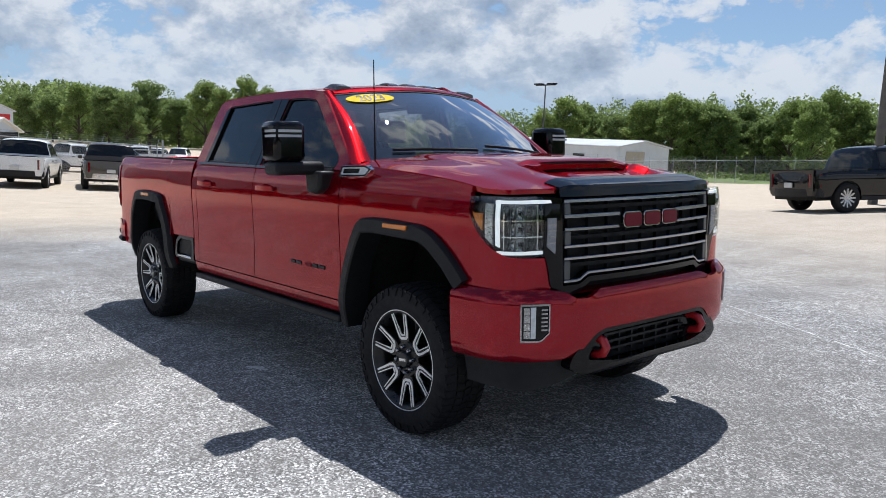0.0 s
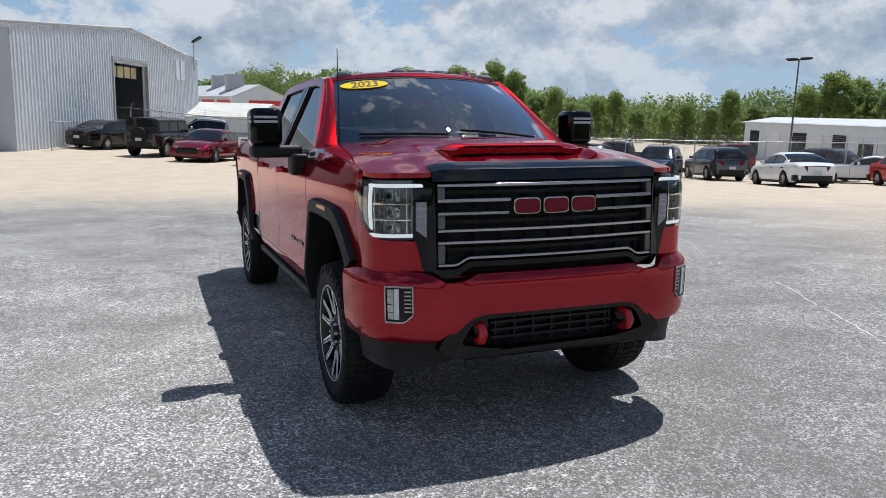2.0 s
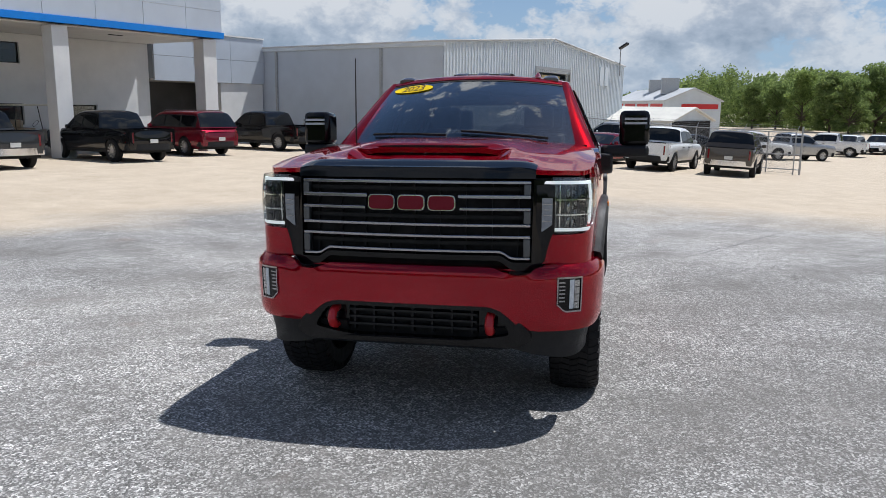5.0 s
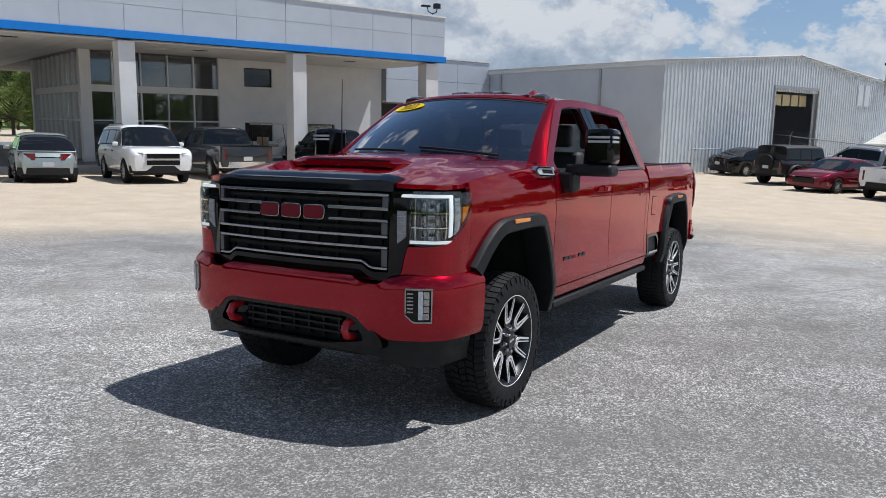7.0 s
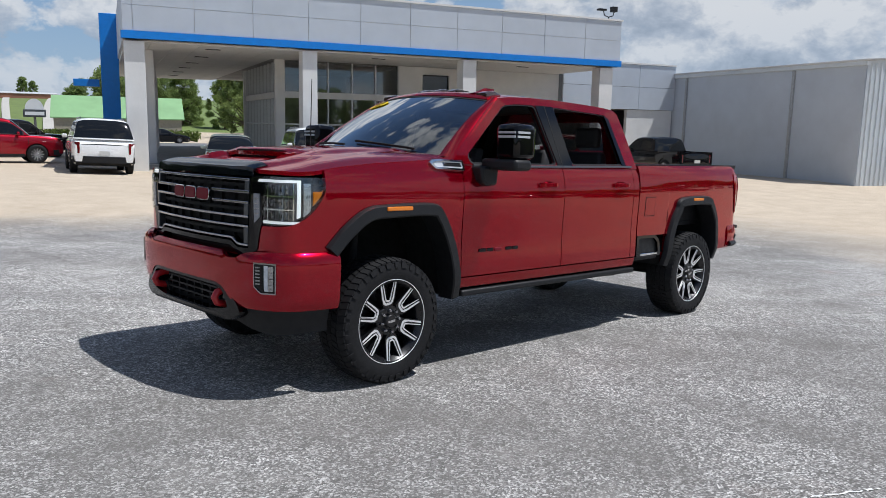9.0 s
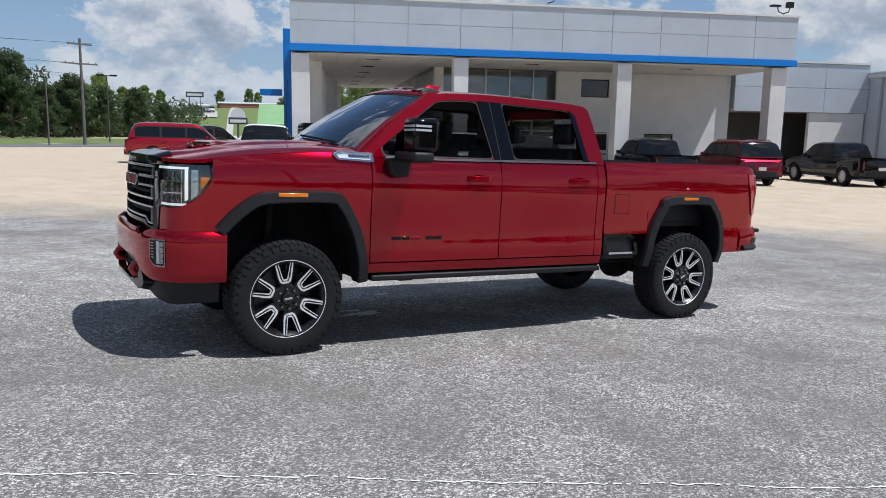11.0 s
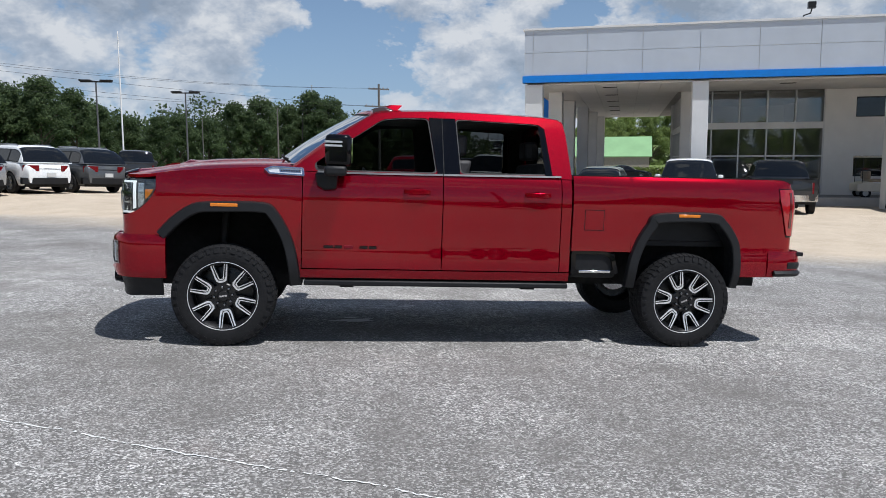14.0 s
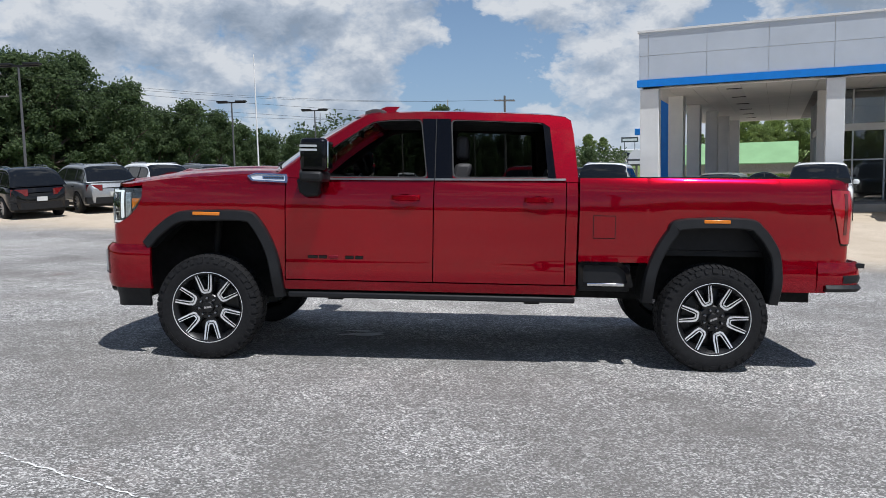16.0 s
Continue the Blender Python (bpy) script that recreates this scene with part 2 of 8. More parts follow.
def asphalt_material():
    """Worn chip-seal lot: pale aggregate in dark binder, drifting to sandy concrete by the buildings."""
    m = bpy.data.materials.new("lot_surface")
    m.use_nodes = True
    t = m.node_tree
    p = t.nodes["Principled BSDF"]
    vec = t.nodes.new("ShaderNodeTexCoord").outputs["Object"]
    vor = node(t, "ShaderNodeTexVoronoi", Scale=96.0)
    t.links.new(vec, vor.inputs["Vector"])
    sepc = t.nodes.new("ShaderNodeSeparateColor")
    t.links.new(vor.outputs["Color"], sepc.inputs[0])
    stones = ramp(t, sepc.outputs[0], [(0.0, 0.025), (0.35, 0.11), (0.62, 0.31), (0.80, 0.64), (0.93, 1.0)])
    fine = noise_tex(t, vec, 210.0, 2.0, 0.6)
    worn = noise_tex(t, vec, 2.3, 6.0, 0.68)
    base = mix(t, 0.28, stones, ramp(t, fine, [(0.35, 0.05), (0.65, 0.60)]))
    clump = noise_tex(t, vec, 17.0, 3.0, 0.7)
    base = mix(t, 1.0, base, ramp(t, clump, [(0.32, 0.66), (0.68, 1.34)]), "MULTIPLY")
    base = mix(t, ramp(t, worn, [(0.30, 0.55), (0.52, 0.0)]), base, (0.155, 0.150, 0.143))
    base = mix(t, ramp(t, worn, [(0.54, 0.0), (0.75, 0.45)]), base, (0.50, 0.49, 0.47))
    blot = noise_tex(t, vec, 0.62, 5.0, 0.62)
    wide = noise_tex(t, vec, 0.13, 4.0, 0.55)
    base = mix(t, ramp(t, blot, [(0.36, 0.60), (0.55, 0.0)]), base, (0.145, 0.141, 0.135))
    base = mix(t, ramp(t, wide, [(0.40, 0.38), (0.60, 0.0)]), base, (0.165, 0.16, 0.152))
    base = mix(t, ramp(t, wide, [(0.52, 0.0), (0.70, 0.22)]), base, (0.52, 0.50, 0.46))
    rust = noise_tex(t, vec, 0.9, 3.0, 0.5)
    base = mix(t, ramp(t, rust, [(0.66, 0.0), (0.80, 0.30)]), base, (0.26, 0.16, 0.12))
    # sandy concrete zone, measured along the building axes
    sep = t.nodes.new("ShaderNodeSeparateXYZ")
    rot = t.nodes.new("ShaderNodeVectorRotate")
    rot.rotation_type = "Z_AXIS"
    rot.inputs["Angle"].default_value = radians(20.6)
    t.links.new(vec, rot.inputs["Vector"])
    t.links.new(rot.outputs[0], sep.inputs[0])
    wob = math_node(t, "MULTIPLY", math_node(t, "SUBTRACT", noise_tex(t, vec, 0.25, 4.0, 0.6), 0.5), 5.0)
    south = math_node(t, "ADD", math_node(t, "MULTIPLY", sep.outputs[1], -1.0), wob)
    west = math_node(t, "ADD", math_node(t, "MULTIPLY", sep.outputs[0], -1.0), wob)
    zone = math_node(t, "MAXIMUM", ramp(t, math_node(t, "DIVIDE", south, 40.0), [(0.20, 0.0), (0.27, 1.0)]), ramp(t, math_node(t, "DIVIDE", west, 40.0), [(0.20, 0.0), (0.34, 1.0)]))
    zone = math_node(t, "MAXIMUM", zone, ramp(t, math_node(t, "DIVIDE", math_node(t, "ADD", sep.outputs[1], wob), 40.0), [(0.12, 0.0), (0.26, 0.75)]))
    sand_n = noise_tex(t, vec, 1.3, 6.0, 0.65)
    sand = mix(t, ramp(t, sand_n, [(0.3, 0.0), (0.7, 1.0)]), (0.50, 0.41, 0.30), (0.64, 0.545, 0.42))
    sand = mix(t, 0.16, sand, stones)
    base = mix(t, math_node(t, "MULTIPLY", zone, 0.93), base, sand)
    base = mix(t, 1.0, base, (1.04, 1.01, 0.97), "MULTIPLY")
    t.links.new(base, p.inputs["Base Color"])
    p.inputs["Roughness"].default_value = 0.86
    p.inputs["Specular IOR Level"].default_value = 0.35
    b = t.nodes.new("ShaderNodeBump")
    b.inputs["Strength"].default_value = 0.75
    b.inputs["Distance"].default_value = 0.006
    t.links.new(math_node(t, "ADD", vor.outputs["Distance"], fine), b.inputs["Height"])
    t.links.new(b.outputs[0], p.inputs["Normal"])
    return m


MAT_LOT = asphalt_material()
MAT_RED = car_paint("red_paint", (0.295, 0.0005, 0.0100), 0.70, 0.22, 1.42)
MAT_BLACK = material("black_gloss", (0.003, 0.003, 0.004), 0.06, vary=0.05, spec=0.30)
MAT_TRIM = material("black_plastic", (0.0085, 0.009, 0.0105), 0.55, vary=0.15, spec=0.35, scale=8, bump=0.15, bump_scale=500)
MAT_TYRE = material("tyre_rubber", (0.010, 0.010, 0.011), 0.75, spec=0.3, vary=0.2, scale=9, bump=0.1, bump_scale=120)
MAT_DARK = material("black_void", (0.006, 0.006, 0.006), 0.9, vary=0.1)
MAT_CHROME = material("chrome", (0.72, 0.72, 0.73), 0.1, 1.0, vary=0.04)
MAT_DCHROME = material("dark_chrome", (0.36, 0.36, 0.38), 0.2, 1.0, vary=0.06)
MAT_MACHINED = material("machined_alloy", (0.86, 0.86, 0.86), 0.34, 0.55, vary=0.05, scale=20)
MAT_RIM = material("black_alloy", (0.008, 0.008, 0.009), 0.3, 0.0, vary=0.1)
MAT_GLASS = glass_dark("tinted_glass", clear=0.3, gain=1.2)
MAT_SCREEN = glass_dark("windscreen_glass", clear=0.66, gain=4.0)
MAT_LENS = glass_dark("clear_lens", clear=0.93, gain=1.0)
MAT_AMBER = material("amber_lens", (0.72, 0.20, 0.01), 0.2, vary=0.08, coat=0.6)
MAT_REDLENS = material("red_lens", (0.15, 0.003, 0.006), 0.10, vary=0.1, coat=0.8)
MAT_TAILLENS = material("tail_lens", (0.34, 0.004, 0.010), 0.08, vary=0.1, scale=12, coat=1.0)
MAT_HOOK = material("red_powder_coat", (0.42, 0.012, 0.016), 0.38, vary=0.08, coat=0.3)
MAT_GREYCAP = material("satin_grey_cap", (0.11, 0.115, 0.12), 0.35, 0.7, vary=0.05)
MAT_SEAT = material("dark_leather", (0.035, 0.034, 0.036), 0.6, vary=0.15, bump=0.2, bump_scale=200)
MAT_WHITE = material("white_stucco", (0.70, 0.70, 0.69), 0.8, vary=0.06, scale=1.2, fine=0.06, bump=0.15)
MAT_PANEL = material("pale_metal_panel", (0.51, 0.555, 0.615), 0.42, 0.1, vary=0.05, scale=0.8)
MAT_SIDING = material("white_siding", (0.605, 0.65, 0.685), 0.5, vary=0.07, scale=0.9, fine=0.05)
MAT_BLUE = material("blue_band", (0.008, 0.20, 0.66), 0.4, vary=0.06)
MAT_ROOF = material("metal_roof", (0.55, 0.56, 0.57), 0.5, vary=0.1, scale=0.5)
MAT_CONC = material("concrete", (0.46, 0.44, 0.40), 0.85, vary=0.12, scale=1.5, fine=0.15, bump=0.2)
MAT_WALK = material("grey_drive", (0.20, 0.205, 0.215), 0.85, vary=0.12, scale=1.0, fine=0.15)
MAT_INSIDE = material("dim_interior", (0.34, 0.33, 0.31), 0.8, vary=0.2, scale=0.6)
# Dark colour puts the shade of the open bays into their back walls.
MAT_BAY_SHADE = material("shaded_bay_wall", (0.07, 0.07, 0.07), 0.9, vary=0.2, scale=0.6)
MAT_WINDOW = glass_dark("office_glass", clear=0.30, gain=1.6)
MAT_PANE = glass_dark("shop_glass", clear=0.80, gain=2.8)
MAT_ALU = material("aluminium_frame", (0.55, 0.56, 0.57), 0.4, 0.5, vary=0.05)
MAT_GALV = material("galvanised_steel", (0.42, 0.43, 0.44), 0.5, 0.6, vary=0.15, scale=10)
MAT_WOODPOLE = material("weathered_pole", (0.125, 0.118, 0.108), 0.9, vary=0.2, scale=5, fine=0.2)
MAT_SOFFIT = material("soffit_panel", (0.66, 0.65, 0.62), 0.6, vary=0.05, scale=0.7)

# ---- ground ----
def build_ground():
    s = Shape()
    ticks = [-2200, -1200, -700, -420, -280, -200, -150, -110]
    ticks += [-90 + 3 * i for i in range(61)] + [110, 150, 200, 280, 420, 700, 1200, 2200]
    n = len(ticks)
    verts = [(x, y, ground_z(x, y)) for x in ticks for y in ticks]
    faces = [(i * n + j, (i + 1) * n + j, (i + 1) * n + j + 1, i * n + j + 1) for i in range(n - 1) for j in range(n - 1)]
    s.add(verts, faces)
    return tagged(part("ground", s, MAT_LOT, smooth=60), "worn grey chip-seal parking lot with sandy patches", "ground", kind="structure")


build_ground()


# ---- warehouse ----
def build_warehouse():
    w = thing("warehouse", LOT, "white corrugated metal warehouse with low gable and open bay", "building")
    z0 = -1.2
    e0, e1, ep, v0, v1 = -27.6, -54.0, -40.7, -18.1, -42.0
    ze, zp = 5.08, 6.15
    top = lambda e: lerp(ze, zp, (e - e0) / (ep - e0)) if e > ep else lerp(zp, ze, (e - ep) / (e1 - ep))
    d0, d1, dz = -38.3, -43.4, 3.98
    # corrugated gable wall in three runs round the door
    def ribbed(name, ea, eb, zb, ztop):
        s = Shape()
        n = max(4, int(abs(eb - ea) / 0.305))
        xs = []
        for i in range(n):
            a = ea + (eb - ea) * i / n
            step = (eb - ea) / n
            xs += [(a, 0.0), (a + step * 0.62, 0.0), (a + step * 0.70, 0.045), (a + step * 0.92, 0.045)]
        xs.append((eb, 0.0))
        v = []
        for e, d in xs:
            v += [(e, v0 + d, zb(e)), (e, v0 + d, ztop(e))]
        f = [(2 * i, 2 * i + 2, 2 * i + 3, 2 * i + 1) for i in range(len(xs) - 1)]
        s.add(v, f)
        s.box(min(ea, eb), max(ea, eb), v0 - 0.25, v0 - 0.04, zb(ea), min(ztop(ea), ztop(eb)) - 0.1)
        part(name, s, MAT_SIDING, w, smooth=0)
    flat = lambda z: (lambda e: z)
    ribbed("gable_wall", e0 - 0.05, d0, flat(z0), lambda e: top(e) - 0.16)
    ribbed("gable_wall", d1, e1, flat(z0), lambda e: top(e) - 0.16)
    ribbed("gable_wall", d0, d1, flat(dz), lambda e: top(e) - 0.16)
    band = Shape()
    for ea, eb in ((e0, ep), (ep, e1)):
        band.add([(ea, v0 + 0.06, top(ea) - 0.18), (eb, v0 + 0.06, top(eb) - 0.18), (eb, v0 + 0.06, top(eb)), (ea, v0 + 0.06, top(ea)),
                  (ea, v0 - 0.05, top(ea) - 0.18), (eb, v0 - 0.05, top(eb) - 0.18), (eb, v0 - 0.05, top(eb)), (ea, v0 - 0.05, top(ea))],
                 [(0, 1, 2, 3), (4, 7, 6, 5), (0, 4, 5, 1), (3, 2, 6, 7)])
    part("gable_band", band, MAT_SIDING, w, smooth=0)
    side = Shape().box(e0 - 0.2, e0, v1, v0 - 0.02, z0, ze - 0.25)
    part("side_wall", side, MAT_PANEL, w)
    part("side_wall", Shape().box(e1, e1 + 0.2, v1, v0 - 0.3, z0, ze - 0.25), MAT_PANEL, w)
    part("back_wall", Shape().box(e1 + 0.2, e0 - 0.2, v1, v1 + 0.2, z0, ze - 0.2), MAT_BAY_SHADE, w)
    for v in (-22.0, -29.6):
        part("downspout", Shape().box(e0, e0 + 0.1, v - 0.07, v + 0.07, z0, ze - 0.3), MAT_GALV, w)
    part("eave_gutter", Shape().box(e0 - 0.02, e0 + 0.16, v1, v0 + 0.1, ze - 0.28, ze - 0.02), MAT_SIDING, w, bevel=0.03)
    roof = Shape()
    for ea, eb in ((e0 + 0.18, ep), (ep, e1 - 0.18)):
        roof.add([(ea, v0 + 0.12, top(ea) if ea < e0 else ze), (eb, v0 + 0.12, top(eb) if eb > e1 else ze), (eb, v1, top(eb) if eb > e1 else ze), (ea, v1, top(ea) if ea < e0 else ze)],
                 [(0, 1, 2, 3)])
    r = part("roof", roof, MAT_ROOF, w)
    sol = r.modifiers.new("thick", "SOLIDIFY")
    sol.thickness = 0.1
    # door frame, rolled curtain with light panes, dim bay inside
    f = Shape().box(d0, d0 + 0.14, v0 - 0.1, v0 + 0.09, z0, dz + 0.15).box(d1 - 0.14, d1, v0 - 0.1, v0 + 0.09, z0, dz + 0.15).box(d1 - 0.14, d0 + 0.14, v0 - 0.1, v0 + 0.09, dz + 0.15, dz + 0.32)
    part("door_frame", f, MAT_GALV, w)
    part("bay_floor", Shape().box(e1 + 0.2, e0 - 0.2, v1 + 0.2, v0 - 0.3, -1.0, -0.44), MAT_CONC, w)
    for i in range(5):
        a = d0 + (d1 - d0) * i / 5
        b = d0 + (d1 - d0) * (i + 0.82) / 5
        part("door_pane", Shape().box(min(a, b), max(a, b), v0 - 0.62, v0 - 0.57, 3.2, 3.86), material("yellowed_pane", (0.62, 0.52, 0.30), 0.5, vary=0.1), w)
    part("barrier_rail", Shape().box(d1 + 0.2, d0 - 0.2, v0 - 1.5, v0 - 1.4, 0.55, 0.68), MAT_GALV, w)
    for a in (-49.2, -50.2):
        part("wall_vent", Shape().box(a - 0.35, a + 0.35, v0 + 0.02, v0 + 0.1, 3.4, 4.75), MAT_SIDING, w)
    fe, fv = e1 + 1.3, v0 + 0.16
    part("flood_lamp_pole", Shape().tube([(fe, fv, 4.2), (fe, fv, 6.35)], 0.045, 8), MAT_GALV, w)
    part("flood_lamp", Shape().add([(fe - 0.1 + a, fv + b, 6.2 + c + 0.6 * b) for a in (0.0, 0.55) for b in (0.0, 0.60) for c in (0.0, 0.14)], [(0, 1, 3, 2), (4, 6, 7, 5), (0, 4, 5, 1), (2, 3, 7, 6), (0, 2, 6, 4), (1, 5, 7, 3)]), MAT_TRIM, w, "tilted black flood lamp")
    return w


build_warehouse()


# ---- dealership ----
def build_dealership():
    d = thing("dealership", LOT, "white two-storey showroom with a canopy and blue band", "building")
    vf = -25.5
    e0, e1 = 2.5, -19.85
    zb, zt, zc = 4.79, 6.99, 4.72
    seams = [2.13 - 2.215 * i for i in range(10)]
    edges = [e0] + seams + [e1]
    for a, b in zip(edges, edges[1:]):
        for z0, z1 in ((5.09, 6.0), (6.02, 6.93)):
            part("fascia_panel", Shape().box(b + 0.012, a - 0.012, vf - 0.1, vf, z0, z1), MAT_PANEL, d)
    part("fascia_core", Shape().box(e1 + 0.02, e0 - 0.02, vf - 0.4, vf - 0.025, zb, zt - 0.06), MAT_ALU, d)
    part("fascia_cap", Shape().box(e1 - 0.05, e0 + 0.05, vf - 0.45, vf + 0.05, zt - 0.06, zt + 0.02), MAT_WHITE, d)
    part("blue_band", Shape().box(e1 - 0.06, e0 + 0.06, vf - 0.3, vf + 0.07, zb, 5.07), MAT_BLUE, d, "bright blue metal band", bevel=0.01)
    for va, vb in ((vf - 0.1, vf - 7.0), (vf - 7.0, vf - 27.5)):
        part("fascia_side", Shape().box(e0 - 0.1, e0, vb, va - 0.01, zb + 0.02, zt - 0.06), MAT_PANEL, d)
    part("fascia_side", Shape().box(e1, e1 + 0.1, -31.0, vf - 0.1, zb + 0.02, zt - 0.06), MAT_PANEL, d)
    # soffit of long boards, with slots for lamps
    for i in range(24):
        ea = e0 - 0.12 - i * 0.92
        eb = max(e1 + 0.12, ea - 0.905)
        part("soffit_board", Shape().box(eb, ea, -53.0 if ea > -4.0 else -30.9, vf - 0.45, zc, zc + 0.05), MAT_SOFFIT, d)
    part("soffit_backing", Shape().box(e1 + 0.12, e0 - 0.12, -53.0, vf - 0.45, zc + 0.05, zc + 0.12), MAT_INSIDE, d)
    for e in (-1.0, -8.2, -15.6):
        for k in range(6 if e > -4 else 1):
            part("soffit_lamp", Shape().box(e - 0.3, e + 0.3, vf - 2.1 - 4.2 * k, vf - 1.9 - 4.2 * k, zc - 0.02, zc + 0.01), MAT_DARK, d)
    # front columns
    for e, wd in ((2.1, 0.73), (-4.6, 0.62), (-11.87, 0.66), (-19.2, 0.75)):
        part("column", Shape().box(e - wd / 2, e + wd / 2, vf - 0.8, vf - 0.12, -1.2, zc), MAT_WHITE, d, bevel=0.015)
    for e, v in ((1.53, -30.0), (1.31, -35.5), (0.85, -41.0), (0.50, -46.0), (0.14, -51.5)):
        part("column", Shape().box(e - 0.32, e + 0.32, v - 0.5, v + 0.5, -1.2, zc), MAT_WHITE, d, bevel=0.015)
    # showroom wall and glazing
    vw = -31.0
    fl = 0.02
    def wall(e_a, e_b, z_a, z_b):
        part("wall", Shape().box(min(e_a, e_b), max(e_a, e_b), vw - 0.25, vw, z_a, z_b), MAT_WHITE, d)
    wall(-10.45, -11.75, -1.2, zc)
    wall(-11.75, -13.25, -1.2, 0.8)
    wall(-11.75, -13.25, 1.72, 3.46)
    wall(-11.75, -13.25, 4.36, zc)
    wall(-13.25, -15.24, -1.2, zc)
    wall(-15.24, -16.85, -1.2, 0.72)
    wall(-15.24, -16.85, 1.68, zc)
    wall(-16.85, -19.85, -1.2, zc)
    for ea, eb, za, zb2 in ((-11.75, -13.25, 0.8, 1.72), (-11.75, -13.25, 3.46, 4.36), (-15.24, -16.85, 0.72, 1.68)):
        part("window_pane", Shape().box(eb, ea, vw - 0.16, vw - 0.14, za, zb2), MAT_WINDOW, d)
        part("window_frame", Shape().box(eb, ea, vw - 0.18, vw - 0.12, za, za + 0.05).box(eb, ea, vw - 0.18, vw - 0.12, zb2 - 0.05, zb2).box(eb, eb + 0.05, vw - 0.18, vw - 0.12, za + 0.05, zb2 - 0.05).box(ea - 0.05, ea, vw - 0.18, vw - 0.12, za + 0.05, zb2 - 0.05), MAT_DARK, d)
    def glazing(place, length, bays):
        """Panes, mullions and transoms along a run; place maps (along, depth, z) into the building."""
        rows = [(fl, 1.7), (1.76, 2.97), (3.27, zc)]
        step = length / bays
        def bar(a0, a1, b0, b1, z0, z1):
            s = Shape().box(0, 1, 0, 1, 0, 1)
            s.v = [place(lerp(a0, a1, x), lerp(b0, b1, y), lerp(z0, z1, z)) for x, y, z in s.v]
            return s
        for i in range(bays):
            for z0, z1 in rows:
                part("pane", bar(i * step + 0.03, (i + 1) * step - 0.03, 0.10, 0.115, z0, z1), MAT_PANE, d)
        for i in range(bays + 1):
            part("mullion", bar(i * step - 0.03, i * step + 0.03, 0.0, 0.15, fl, zc), MAT_ALU, d)
        part("transom", bar(0.03, length - 0.03, -0.02, 0.2, 2.97, 3.27), MAT_WHITE, d)
        part("transom", bar(0.03, length - 0.03, 0.02, 0.15, 1.70, 1.76), MAT_ALU, d)
    glazing(lambda a, b, z: (-4.4 - a, vw - b, z), 6.05, 5)
    glazing(lambda a, b, z: (-4.4 - b, vw - a, z), 9.3, 10)
    part("corner_post", Shape().box(-4.75, -4.3, vw - 9.75, vw - 9.33, -1.2, zc), MAT_WHITE, d)
    part("corner_post", Shape().box(-4.65, -4.2, vw - 0.1, vw + 0.22, -1.2, zc), MAT_WHITE, d)
    # the inside of the showroom
    part("showroom_floor", Shape().box(-19.6, -4.6, -40.6, vw - 0.26, -0.8, fl - 0.02), MAT_CONC, d)
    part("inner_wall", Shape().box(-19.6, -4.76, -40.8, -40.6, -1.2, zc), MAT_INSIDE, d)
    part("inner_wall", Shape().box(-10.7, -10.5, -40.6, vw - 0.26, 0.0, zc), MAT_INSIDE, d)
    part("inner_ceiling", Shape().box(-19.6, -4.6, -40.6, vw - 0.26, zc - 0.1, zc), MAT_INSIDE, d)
    part("roof", Shape().box(e1 + 0.12, e0 - 0.12, -53.5, vf - 0.45, zt - 0.5, zt - 0.35), MAT_ROOF, d)
    part("walkway", Shape().box(-19.8, 1.75, -53.0, -28.2, -1.2, -0.04), MAT_WALK, d)
    part("kerb", Shape().box(-19.8, 1.95, -28.2, -27.85, -1.2, -0.03), MAT_CONC, d, "pale concrete kerb", bevel=0.03)
    for e in (-4.2, -8.0):
        part("desk", Shape().box(e - 1.6, e - 0.4, -36.5, -35.8, 0.0, 1.05), MAT_SIDING, d, bevel=0.02)
    # set-back link, its open bay made dark by a dark-coloured back wall
    vl = -30.6
    for ea, eb in ((-19.9, -22.4), (-22.4, -25.0), (-25.0, -27.55)):
        for z0, z1 in ((2.95, 4.2), (4.22, 5.45)):
            part("link_panel", Shape().box(eb + 0.01, ea - 0.01, vl - 0.1, vl, z0, z1), MAT_PANEL, d)
    part("link_cap", Shape().box(-27.55, -19.9, vl - 0.5, vl + 0.05, 5.47, 5.56), MAT_WHITE, d)
    part("link_wall", Shape().box(-27.5, -24.3, vl - 0.35, vl - 0.11, -1.2, 2.93), MAT_WHITE, d)
    part("link_wall", Shape().box(-27.5, -19.9, vl - 3.2, vl - 3.0, -1.2, 5.4), MAT_BAY_SHADE, d)
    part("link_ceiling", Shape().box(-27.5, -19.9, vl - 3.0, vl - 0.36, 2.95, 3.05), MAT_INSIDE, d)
    # blue entry pylon
    part("pylon", Shape().box(2.45, 3.3, -37.8, -36.9, -1.2, 7.0).box(3.4, 4.6, -37.6, -37.1, 3.4, 3.75), MAT_BLUE, d, "tall blue entry arch", bevel=0.02)
    part("roof_dome", Shape().lathe([(0.95, 0.0), (0.9, 0.3), (0.6, 0.62), (0.02, 0.75)], 20, lambda r, a, h: (-16.2 + r * math.cos(a), -29.9 + r * math.sin(a), zt - 0.1 + h)), MAT_GALV, d)
    # flood lamps on the canopy edge
    for e, tilt in ((-8.3, 0), (-19.2, 1)):
        part("flood_lamp", Shape().tube([(e, vf - 0.2, zt), (e, vf - 0.2, zt + 0.12), (e - 0.25, vf - 0.2, zt + 0.2), (e - 0.3, vf - 0.2, zt + 0.4)], 0.025, 6).box(e - 0.42, e - 0.15, vf - 0.32, vf - 0.08, zt + 0.38, zt + 0.62), MAT_TRIM, d)
